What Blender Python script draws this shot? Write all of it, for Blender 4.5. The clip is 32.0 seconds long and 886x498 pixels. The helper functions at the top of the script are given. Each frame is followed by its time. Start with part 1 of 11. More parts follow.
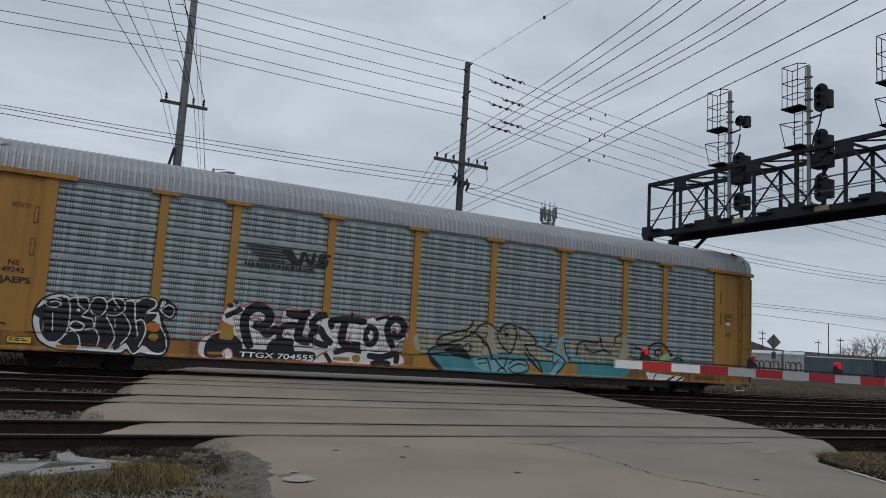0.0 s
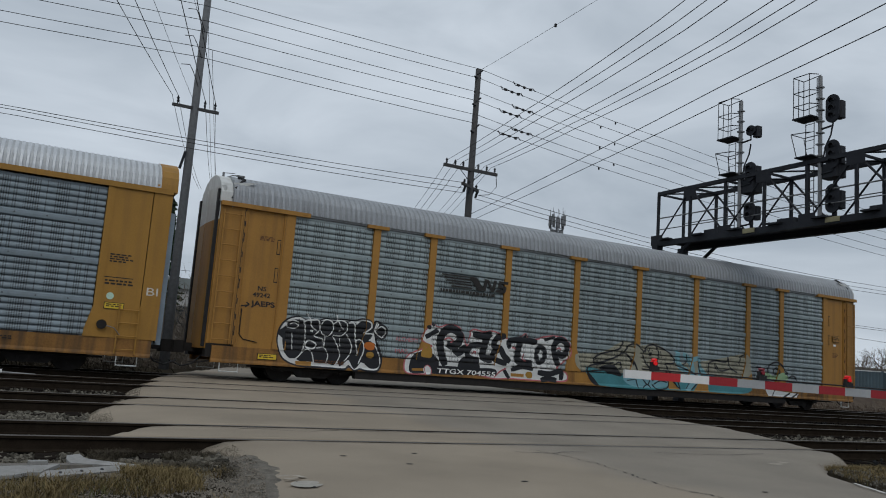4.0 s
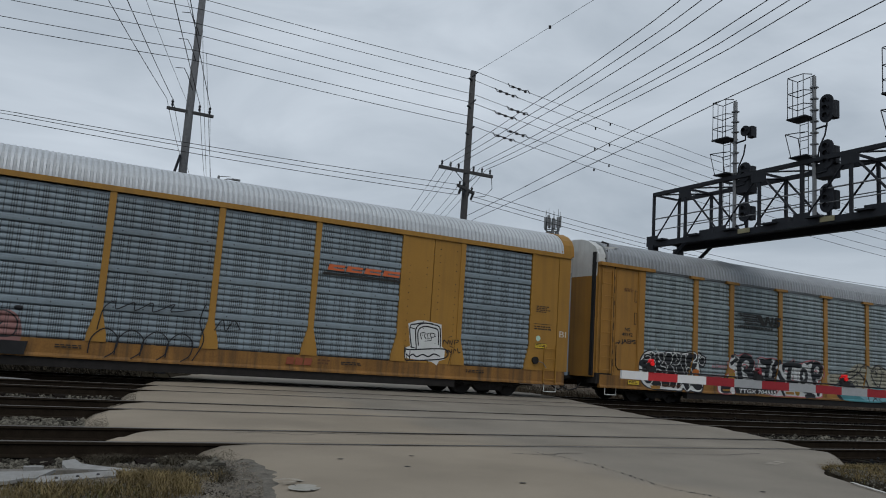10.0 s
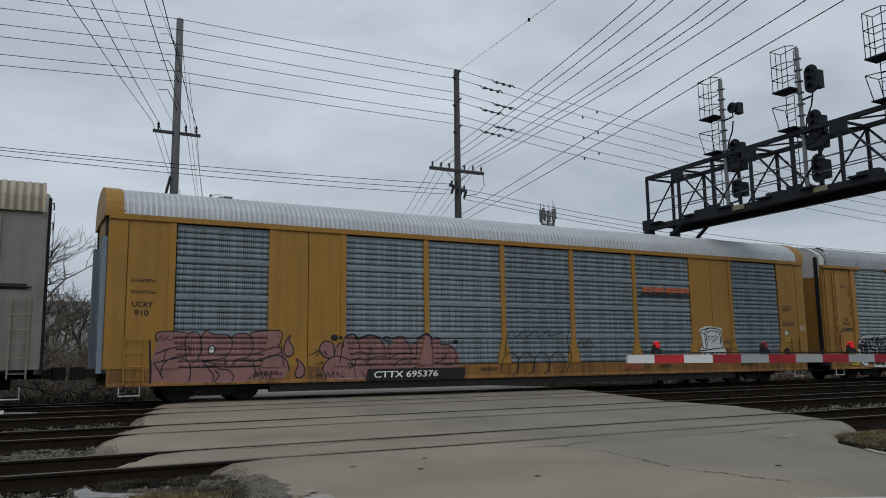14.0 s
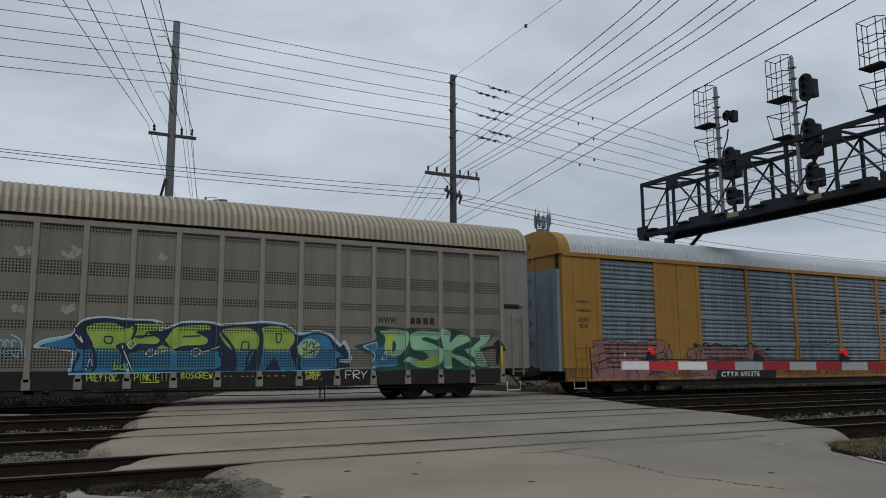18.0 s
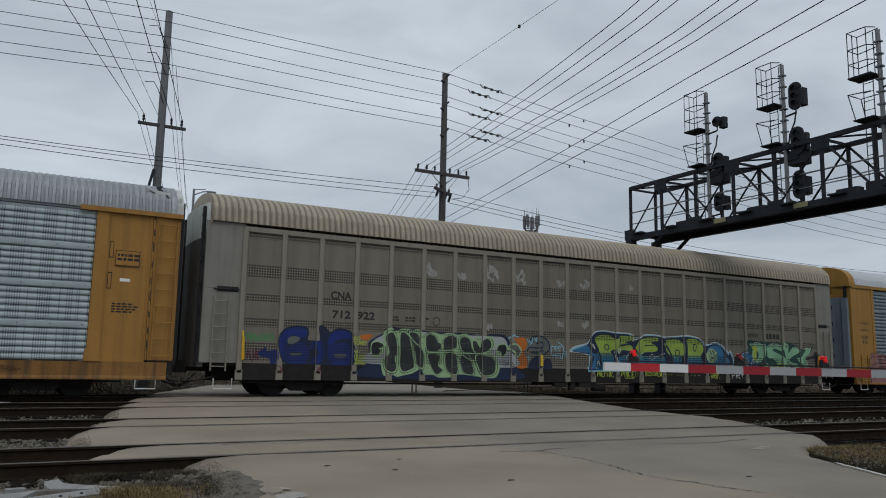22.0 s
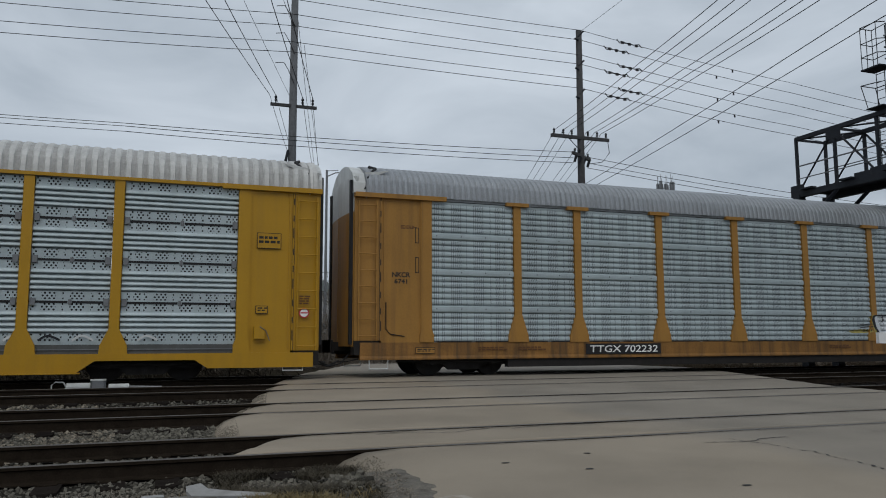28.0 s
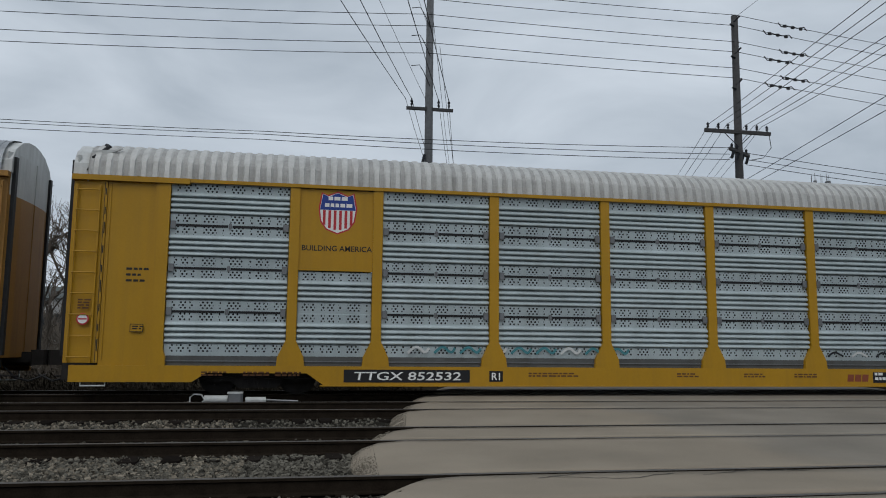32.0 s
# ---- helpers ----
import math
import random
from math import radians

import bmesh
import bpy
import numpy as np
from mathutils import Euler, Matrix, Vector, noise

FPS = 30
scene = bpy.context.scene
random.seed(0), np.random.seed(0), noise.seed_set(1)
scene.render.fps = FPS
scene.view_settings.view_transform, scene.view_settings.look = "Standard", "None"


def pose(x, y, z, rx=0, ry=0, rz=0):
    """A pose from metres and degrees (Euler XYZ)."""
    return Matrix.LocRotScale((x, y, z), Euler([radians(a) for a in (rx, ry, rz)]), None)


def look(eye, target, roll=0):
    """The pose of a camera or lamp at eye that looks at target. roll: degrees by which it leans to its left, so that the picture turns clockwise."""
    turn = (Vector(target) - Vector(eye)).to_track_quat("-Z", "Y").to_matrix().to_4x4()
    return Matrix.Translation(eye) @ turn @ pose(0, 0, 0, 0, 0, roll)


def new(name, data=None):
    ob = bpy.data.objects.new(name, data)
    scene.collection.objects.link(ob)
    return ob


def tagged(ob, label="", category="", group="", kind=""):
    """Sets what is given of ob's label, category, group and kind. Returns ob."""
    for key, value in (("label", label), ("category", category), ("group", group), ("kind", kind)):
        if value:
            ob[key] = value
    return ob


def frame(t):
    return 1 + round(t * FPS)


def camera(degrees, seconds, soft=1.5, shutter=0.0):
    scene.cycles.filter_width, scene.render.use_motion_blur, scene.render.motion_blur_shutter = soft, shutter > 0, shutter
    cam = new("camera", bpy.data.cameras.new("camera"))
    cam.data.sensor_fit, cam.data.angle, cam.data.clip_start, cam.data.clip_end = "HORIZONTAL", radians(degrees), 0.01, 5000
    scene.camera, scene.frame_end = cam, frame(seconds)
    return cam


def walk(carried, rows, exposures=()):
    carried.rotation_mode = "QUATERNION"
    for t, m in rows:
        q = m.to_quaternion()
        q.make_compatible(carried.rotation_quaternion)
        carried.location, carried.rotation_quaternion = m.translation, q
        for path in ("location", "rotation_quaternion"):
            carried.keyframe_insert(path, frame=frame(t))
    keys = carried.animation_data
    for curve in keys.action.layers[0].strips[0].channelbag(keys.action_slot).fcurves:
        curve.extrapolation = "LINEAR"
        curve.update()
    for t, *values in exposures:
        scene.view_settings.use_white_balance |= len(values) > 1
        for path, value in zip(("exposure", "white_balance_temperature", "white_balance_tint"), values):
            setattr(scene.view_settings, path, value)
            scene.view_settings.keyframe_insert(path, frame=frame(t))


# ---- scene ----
from mathutils.geometry import delaunay_2d_cdt

cam = camera(58.76, 32.0, 1.0)
PATH = [
    (0, pose(0.000, -21.644, 0.911, 97.696, -3.342, -28.875)),
    (0.5, pose(-0.016, -21.649, 0.912, 97.708, -3.465, -28.743)),
    (1, pose(-0.027, -21.660, 0.909, 97.648, -3.567, -28.666)),
    (1.5, pose(-0.021, -21.657, 0.916, 97.663, -3.597, -28.561)),
    (2, pose(-0.013, -21.659, 0.915, 97.642, -3.774, -28.479)),
    (2.5, pose(-0.008, -21.664, 0.928, 97.650, -3.867, -28.409)),
    (3, pose(-0.007, -21.660, 0.933, 97.944, -3.920, -28.373)),
    (3.5, pose(-0.022, -21.656, 0.926, 98.049, -4.032, -28.361)),
    (5.5, pose(-0.031, -21.632, 0.921, 98.214, -4.272, -28.503)),
    (6, pose(-0.030, -21.634, 0.916, 98.201, -4.235, -28.540)),
    (6.5, pose(-0.030, -21.643, 0.919, 98.163, -4.094, -28.565)),
    (7, pose(-0.027, -21.650, 0.926, 98.123, -3.986, -28.603)),
    (7.5, pose(-0.018, -21.673, 0.931, 98.147, -3.902, -28.630)),
    (8, pose(-0.021, -21.685, 0.932, 98.116, -3.934, -28.629)),
    (8.5, pose(-0.021, -21.680, 0.932, 98.097, -3.892, -28.582)),
    (9, pose(-0.025, -21.669, 0.930, 98.114, -3.770, -28.587)),
    (9.5, pose(-0.023, -21.649, 0.934, 98.201, -3.809, -28.667)),
    (10, pose(-0.026, -21.639, 0.922, 98.269, -3.718, -28.637)),
    (10.5, pose(-0.025, -21.639, 0.915, 98.315, -3.178, -28.624)),
    (11, pose(-0.016, -21.628, 0.909, 98.388, -0.337, -28.165)),
    (11.5, pose(-0.017, -21.631, 0.911, 98.388, 0.573, -28.124)),
    (12, pose(-0.006, -21.629, 0.908, 98.344, 0.777, -28.094)),
    (12.5, pose(-0.014, -21.619, 0.907, 98.330, 0.806, -28.069)),
    (13, pose(-0.002, -21.623, 0.911, 98.323, 0.831, -28.128)),
    (13.5, pose(0.009, -21.614, 0.911, 98.279, 0.877, -28.126)),
    (14, pose(0.007, -21.614, 0.906, 98.328, 0.842, -28.153)),
    (14.5, pose(-0.002, -21.619, 0.909, 98.316, 0.699, -28.271)),
    (16.5, pose(-0.014, -21.632, 0.910, 98.253, 0.567, -28.409)),
    (17, pose(-0.011, -21.631, 0.910, 98.437, 0.527, -28.521)),
    (17.5, pose(-0.009, -21.626, 0.912, 98.518, 0.431, -28.606)),
    (18, pose(-0.014, -21.619, 0.908, 98.667, 0.416, -28.616)),
    (18.5, pose(-0.010, -21.621, 0.912, 98.677, 0.317, -28.644)),
    (19, pose(-0.015, -21.630, 0.907, 98.761, 0.219, -28.667)),
    (19.5, pose(-0.009, -21.629, 0.912, 98.788, 0.214, -28.774)),
    (20, pose(-0.004, -21.623, 0.910, 98.768, 0.277, -28.710)),
    (20.5, pose(-0.017, -21.623, 0.907, 98.739, 0.100, -28.718)),
    (21, pose(-0.022, -21.620, 0.906, 98.650, -0.575, -28.847)),
    (21.5, pose(-0.003, -21.627, 0.895, 98.611, -0.839, -29.039)),
    (22, pose(0.003, -21.640, 0.892, 98.555, -0.948, -29.679)),
    (22.5, pose(0.017, -21.637, 0.882, 98.401, -0.184, -31.885)),
    (23, pose(0.044, -21.618, 0.868, 97.956, 0.730, -31.904)),
    (23.5, pose(0.024, -21.507, 0.855, 97.811, 0.677, -31.869)),
    (24, pose(0.014, -21.299, 0.869, 98.820, -0.143, -33.230)),
    (24.5, pose(0.054, -21.207, 0.864, 98.955, -0.386, -33.515)),
    (26.5, pose(0.194, -20.530, 0.907, 96.798, 0.053, -23.236)),
    (27, pose(0.173, -20.345, 0.883, 96.811, 0.171, -20.469)),
    (27.5, pose(0.156, -20.083, 0.908, 96.824, 0.552, -19.853)),
    (28, pose(0.253, -19.917, 0.910, 96.737, 0.194, -20.150)),
    (28.5, pose(0.370, -19.732, 0.942, 96.845, -0.775, -20.465)),
    (29, pose(0.415, -19.497, 0.942, 97.184, -0.986, -20.796)),
    (29.5, pose(0.433, -19.266, 0.954, 97.251, -0.896, -21.073)),
    (30, pose(0.503, -19.106, 0.953, 97.174, -0.570, -21.179)),
    (30.5, pose(0.564, -18.923, 0.979, 97.196, 0.072, -21.129)),
    (31, pose(0.574, -18.670, 0.985, 97.252, 0.155, -20.599)),
    (31.5, pose(0.470, -18.540, 1.020, 97.139, -0.303, -14.035)),
    (32, pose(0.415, -18.250, 1.101, 97.162, -0.543, -10.493)),
]
walk(cam, PATH)

# ---------------------------------------------------------------- light
world = bpy.data.worlds.new("overcast")
scene.world = world
world.use_nodes = True
nt = world.node_tree
nt.nodes.clear()
w_out = nt.nodes.new("ShaderNodeOutputWorld")
w_bg = nt.nodes.new("ShaderNodeBackground")
w_sky = nt.nodes.new("ShaderNodeTexSky")
w_sky.sky_type = 'NISHITA'
w_sky.sun_disc = False
w_sky.sun_elevation = radians(50)
w_sky.sun_rotation = radians(202)
w_sky.air_density, w_sky.dust_density = 1.0, 3.0
w_co = nt.nodes.new("ShaderNodeTexCoord")
w_map = nt.nodes.new("ShaderNodeMapping")
w_map.inputs["Scale"].default_value = (1.0, 1.0, 3.2)
w_n = nt.nodes.new("ShaderNodeTexNoise")
w_n.inputs["Scale"].default_value = 2.6
w_n.inputs["Detail"].default_value = 7
w_n.inputs["Roughness"].default_value = 0.52
w_n.inputs["Distortion"].default_value = 0.5
w_r = nt.nodes.new("ShaderNodeValToRGB")
w_r.color_ramp.elements[0].position = 0.30
w_r.color_ramp.elements[0].color = (0.365, 0.422, 0.487, 1)
w_r.color_ramp.elements[1].position = 0.72
w_r.color_ramp.elements[1].color = (0.61, 0.675, 0.75, 1)
w_dim = nt.nodes.new("ShaderNodeMix")
w_dim.data_type = 'RGBA'
w_dim.blend_type = 'ADD'
w_dim.inputs["Factor"].default_value = 0.004
nt.links.new(w_co.outputs["Generated"], w_map.inputs["Vector"])
nt.links.new(w_map.outputs["Vector"], w_n.inputs["Vector"])
nt.links.new(w_n.outputs["Fac"], w_r.inputs["Fac"])
nt.links.new(w_r.outputs["Color"], w_dim.inputs["A"])
nt.links.new(w_sky.outputs["Color"], w_dim.inputs["B"])
nt.links.new(w_dim.outputs["Result"], w_bg.inputs["Color"])
w_bg.inputs["Strength"].default_value = 1.0
nt.links.new(w_bg.outputs["Background"], w_out.inputs["Surface"])

sun_data = bpy.data.lights.new("sun", 'SUN')
sun_data.energy, sun_data.angle, sun_data.color = 0.85, radians(40), (1.0, 0.985, 0.955)
sun = new("sun", sun_data)
sun.matrix_world = look((-25, -62, 80), (0, 0, 0))
scene.view_settings.exposure = 0.0

# ---------------------------------------------------------------- materials
MATS = {}


def mat(name, color, rough=0.7, metal=0.0, var=0.25, scale=3.0, bump=0.15, fine=40.0, streak=0.0, dirt=(0.06, 0.05, 0.04), emit=0.0, spec=0.3, rnd=0.0):
    """Painted, mineral or metal surface with variation at two scales, streaks of dirt and a fine relief."""
    if name in MATS:
        return MATS[name]
    m = bpy.data.materials.new(name)
    m.use_nodes = True
    t = m.node_tree
    N, L = t.nodes, t.links
    b = N["Principled BSDF"]
    b.inputs["Roughness"].default_value = rough
    b.inputs["Metallic"].default_value = metal
    b.inputs["Specular IOR Level"].default_value = spec
    co = N.new("ShaderNodeTexCoord")
    n1 = N.new("ShaderNodeTexNoise")
    n1.inputs["Scale"].default_value, n1.inputs["Detail"].default_value = scale, 5
    n2 = N.new("ShaderNodeTexNoise")
    n2.inputs["Scale"].default_value, n2.inputs["Detail"].default_value = fine, 3
    for n in (n1, n2):
        L.new(co.outputs["Object"], n.inputs["Vector"])
    mx = N.new("ShaderNodeMath")
    mx.operation = 'MULTIPLY_ADD'
    mx.inputs[1].default_value, mx.inputs[2].default_value = 0.4, 0.0
    L.new(n2.outputs["Fac"], mx.inputs[0])
    ad = N.new("ShaderNodeMath")
    ad.operation = 'MULTIPLY_ADD'
    ad.inputs[1].default_value = 0.6
    L.new(n1.outputs["Fac"], ad.inputs[0])
    L.new(mx.outputs[0], ad.inputs[2])
    fac = ad.outputs[0]
    if rnd:
        oi = N.new("ShaderNodeObjectInfo")
        gi = N.new("ShaderNodeNewGeometry")
        rr = N.new("ShaderNodeMath")
        rr.operation = 'ADD'
        L.new(oi.outputs["Random"], rr.inputs[0])
        L.new(gi.outputs["Random Per Island"], rr.inputs[1])
        r2 = N.new("ShaderNodeMath")
        r2.operation = 'MULTIPLY_ADD'
        r2.inputs[1].default_value = rnd * 0.5
        L.new(rr.outputs[0], r2.inputs[0])
        sb = N.new("ShaderNodeMath")
        sb.operation = 'SUBTRACT'
        sb.inputs[1].default_value = rnd * 0.5
        L.new(fac, r2.inputs[2])
        L.new(r2.outputs[0], sb.inputs[0])
        fac = sb.outputs[0]
    ramp = N.new("ShaderNodeValToRGB")
    c = color
    ramp.color_ramp.elements[0].position, ramp.color_ramp.elements[1].position = 0.28, 0.72
    ramp.color_ramp.elements[0].color = (*[v * (1 - var) for v in c], 1)
    ramp.color_ramp.elements[1].color = (*[min(1, v * (1 + var)) for v in c], 1)
    L.new(fac, ramp.inputs["Fac"])
    col = ramp.outputs["Color"]
    if streak:
        mp = N.new("ShaderNodeMapping")
        mp.inputs["Scale"].default_value = (2.6, 2.6, 0.16)
        L.new(co.outputs["Object"], mp.inputs["Vector"])
        n3 = N.new("ShaderNodeTexNoise")
        n3.inputs["Scale"].default_value, n3.inputs["Detail"].default_value = 2.2, 6
        L.new(mp.outputs["Vector"], n3.inputs["Vector"])
        mr = N.new("ShaderNodeMapRange")
        mr.inputs["From Min"].default_value, mr.inputs["From Max"].default_value = 0.46, 0.74
        mr.inputs["To Min"].default_value, mr.inputs["To Max"].default_value = 0.0, streak
        L.new(n3.outputs["Fac"], mr.inputs["Value"])
        mi = N.new("ShaderNodeMix")
        mi.data_type = 'RGBA'
        mi.inputs["B"].default_value = (*dirt, 1)
        L.new(mr.outputs["Result"], mi.inputs["Factor"])
        L.new(col, mi.inputs["A"])
        col = mi.outputs["Result"]
    L.new(col, b.inputs["Base Color"])
    if bump:
        bp = N.new("ShaderNodeBump")
        bp.inputs["Strength"].default_value = bump
        bp.inputs["Distance"].default_value = 0.02
        L.new(fac, bp.inputs["Height"])
        L.new(bp.outputs["Normal"], b.inputs["Normal"])
    if emit:
        b.inputs["Emission Color"].default_value = (*c, 1)
        b.inputs["Emission Strength"].default_value = emit
    MATS[name] = m
    return m


def perforated(name, color, px, pz, size, zones=None, dark=0.02, streak=0.25, rough=0.5, metal=0.25, plaid=0.0, base_z=None, valley_shade=None, stagger=False):
    """Sheet metal with rows of small punched holes, in all of the sheet or in the height zones given."""
    m = mat(name, color, rough, metal, 0.18, 1.2, 0.1, 30, streak, (0.10, 0.09, 0.085), rnd=0.35)
    return punch(m, px, pz, size, zones, dark, plaid, base_z, valley_shade, stagger)


def punch(m, px, pz, size, zones=None, dark=0.02, plaid=0.0, base_z=None, valley_shade=None, stagger=False):
    """Adds rows of dark holes, and painted shade lines in the valleys, to a sheet's material."""
    t = m.node_tree
    N, L = t.nodes, t.links
    b = N["Principled BSDF"]
    base = b.inputs["Base Color"].links[0].from_socket
    co = N.new("ShaderNodeTexCoord")
    sp = N.new("ShaderNodeSeparateXYZ")
    L.new(co.outputs["Object"], sp.inputs[0])

    def op(kind, a, bb=None, cc=None):
        n = N.new("ShaderNodeMath")
        n.operation = kind
        for i, v in enumerate((a, bb, cc)):
            if v is None:
                continue
            if hasattr(v, "is_linked"):
                L.new(v, n.inputs[i])
            else:
                n.inputs[i].default_value = v
        return n.outputs[0]
    row = op('MULTIPLY', op('MODULO', op('FLOOR', op('DIVIDE', sp.outputs["Z"], pz)), 2.0), 0.5 if stagger else 0.0)
    fx = op('SUBTRACT', op('FRACT', op('ADD', op('DIVIDE', sp.outputs["X"], px), row)), 0.5)
    fz = op('SUBTRACT', op('FRACT', op('DIVIDE', sp.outputs["Z"], pz)), 0.5)
    dx, dz = op('MULTIPLY', fx, px), op('MULTIPLY', fz, pz)
    r2 = op('ADD', op('MULTIPLY', dx, dx), op('MULTIPLY', dz, dz))
    hole = op('LESS_THAN', r2, size * size)
    if plaid:
        wide = op('ADD', op('SINE', op('MULTIPLY', sp.outputs["X"], 6.2832 / plaid)), op('SINE', op('MULTIPLY', sp.outputs["X"], 6.2832 / (plaid * 0.37))))
        hole = op('MULTIPLY', hole, op('GREATER_THAN', wide, -0.15))
    if base_z is not None:
        ph = op('MODULO', op('SUBTRACT', sp.outputs["Z"], base_z), 0.99)
        hole = op('MULTIPLY', hole, op('LESS_THAN', ph, 0.80))
        bx = op('MULTIPLY', op('SUBTRACT', op('FRACT', op('DIVIDE', sp.outputs["X"], 0.72)), 0.5), 0.72)
        bz = op('SUBTRACT', ph, 0.895)
        hole = op('MAXIMUM', hole, op('LESS_THAN', op('ADD', op('MULTIPLY', bx, bx), op('MULTIPLY', bz, bz)), 0.0003))
    shade_line = None
    if valley_shade is not None:
        z0, band, first, last, pitch, high, fill = valley_shade
        ph = op('MODULO', op('SUBTRACT', sp.outputs["Z"], z0), band)
        q = op('MODULO', op('SUBTRACT', ph, first), pitch)
        shade_line = op('MULTIPLY', op('LESS_THAN', q, high), op('MULTIPLY', op('GREATER_THAN', ph, first - 0.001), op('LESS_THAN', ph, last)))
        shade_line = op('MULTIPLY', shade_line, op('LESS_THAN', op('FRACT', op('DIVIDE', sp.outputs["X"], 0.31)), 0.93))
        shade_line = op('MULTIPLY', shade_line, fill)
    if zones:
        z = None
        for a, bb in zones:
            q = op('MULTIPLY', op('GREATER_THAN', sp.outputs["Z"], a), op('LESS_THAN', sp.outputs["Z"], bb))
            z = q if z is None else op('MAXIMUM', z, q)
        hole = op('MULTIPLY', hole, z)
    if shade_line is not None:
        hole = op('MAXIMUM', hole, shade_line)
    mi = N.new("ShaderNodeMix")
    mi.data_type = 'RGBA'
    mi.inputs["B"].default_value = (dark, dark, dark, 1)
    L.new(hole, mi.inputs["Factor"])
    L.new(base, mi.inputs["A"])
    L.new(mi.outputs["Result"], b.inputs["Base Color"])
    return m


HOLED = {}


def through_holes(m, kind):
    """The same paint on a punched sheet."""
    if (m.name, kind) not in HOLED:
        h = m.copy()
        h.name = m.name + "_on_punched_sheet"
        if kind == 'G':
            punch(h, 0.075, 0.075, 0.026, HOLES_G, 0.012)
        else:
            punch(h, 0.055, 0.0395, 0.0125, None, 0.03, 0.62, 0.90)
        HOLED[(m.name, kind)] = h
    return HOLED[(m.name, kind)]


HOLES_G = [(4.40, 4.56), (3.30, 3.66), (2.62, 2.84), (1.92, 2.18), (1.0, 1.5)]
YELLOW_OLD = mat("weathered_yellow_paint", (0.31, 0.155, 0.032), 0.55, 0, 0.16, 1.1, 0.08, 25, 0.35, (0.10, 0.06, 0.03))
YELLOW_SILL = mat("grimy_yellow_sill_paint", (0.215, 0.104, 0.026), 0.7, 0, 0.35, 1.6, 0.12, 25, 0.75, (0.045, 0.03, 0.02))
YELLOW_NEW = mat("bright_yellow_paint", (0.39, 0.208, 0.009), 0.42, 0, 0.08, 0.9, 0.04, 25, 0.16, (0.16, 0.10, 0.03))
YELLOW_CT = mat("ochre_yellow_paint", (0.30, 0.156, 0.028), 0.55, 0, 0.14, 1.1, 0.08, 25, 0.28, (0.12, 0.07, 0.03))
# Faint dark lines in the corrugation valleys are shade put into the colour.
SIDE_A = perforated("galvanised_side_sheet", (0.235, 0.280, 0.290), 0.055, 0.0395, 0.0135, None, 0.03, 0.18, 0.55, 0.15, 0.62, 0.90, valley_shade=(0.90, 0.99, 0.0, 0.80, 0.158, 0.022, 0.25))
SIDE_N = perforated("pale_galvanised_side_sheet", (0.345, 0.398, 0.412), 0.055, 0.0395, 0.012, None, 0.04, 0.08, 0.5, 0.15, 0.62, 0.90, valley_shade=(0.90, 0.99, 0.0, 0.80, 0.158, 0.020, 0.22))
SIDE_C = perforated("blue_grey_side_sheet", (0.185, 0.225, 0.252), 0.055, 0.0395, 0.0135, None, 0.025, 0.22, 0.55, 0.15, 0.62, 0.90, valley_shade=(0.90, 0.99, 0.0, 0.80, 0.158, 0.022, 0.25))
SIDE_U = perforated("bright_galvanised_side_sheet", (0.40, 0.46, 0.475), 0.095, 0.0633, 0.0235,
                    [(0.89 + 0.972 * i + a, 0.89 + 0.972 * i + b) for i in range(4) for a, b in ((0.055, 0.245), (0.755, 0.945))], 0.008, 0.12, 0.5, 0.15, 0.55, stagger=True)
SIDE_G = perforated("warm_grey_side_sheet", (0.160, 0.145, 0.116), 0.075, 0.075, 0.026, HOLES_G, 0.012, 0.35, 0.7, 0.0)
ROOF_G = mat("galvanised_roof", (0.30, 0.315, 0.33), 0.45, 0.4, 0.2, 1.2, 0.08, 20, 0.2, (0.12, 0.11, 0.1))
ROOF_L = mat("bright_galvanised_roof", (0.50, 0.52, 0.54), 0.42, 0.4, 0.14, 1.2, 0.06, 20, 0.12, (0.2, 0.19, 0.18))
ROOF_T = mat("tan_roof_sheet", (0.36, 0.31, 0.235), 0.6, 0.1, 0.2, 1.2, 0.08, 20, 0.2, (0.10, 0.08, 0.06))
# Darker groove copies of the roof sheets: shade between ribs put into colour.
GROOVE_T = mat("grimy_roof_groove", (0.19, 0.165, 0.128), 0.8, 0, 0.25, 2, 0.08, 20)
GROOVE_W = mat("dull_grey_roof_groove", (0.36, 0.355, 0.34), 0.6, 0.1, 0.25, 1.4, 0.08, 20, 0.3, (0.10, 0.095, 0.085))
GROOVE_L = mat("bright_roof_groove", (0.37, 0.385, 0.395), 0.5, 0.3, 0.2, 1.4, 0.08, 20)
GROOVE_G = mat("grey_roof_groove", (0.235, 0.245, 0.255), 0.5, 0.3, 0.2, 1.4, 0.08, 20)
ROOF_W = mat("pale_grey_roof_sheet", (0.50, 0.495, 0.475), 0.5, 0.2, 0.18, 1.4, 0.08, 20, 0.25, (0.16, 0.15, 0.13))
WHITE_END = mat("dull_white_paint", (0.52, 0.53, 0.52), 0.6, 0, 0.15, 2, 0.08, 30, 0.3, (0.2, 0.18, 0.15))
GREY_POST = mat("warm_grey_paint", (0.205, 0.186, 0.152), 0.6, 0, 0.15, 2, 0.05, 30, 0.2)
STEEL_BLUE = mat("blue_grey_door_paint", (0.19, 0.235, 0.28), 0.5, 0.2, 0.2, 2, 0.06, 30, 0.3)
DARK_STEEL = mat("grimy_dark_steel", (0.018, 0.016, 0.015), 0.85, 0.1, 0.35, 6, 0.3, 50)
BLACK = mat("black_paint", (0.012, 0.012, 0.013), 0.6, 0, 0.3, 5, 0.05, 40)
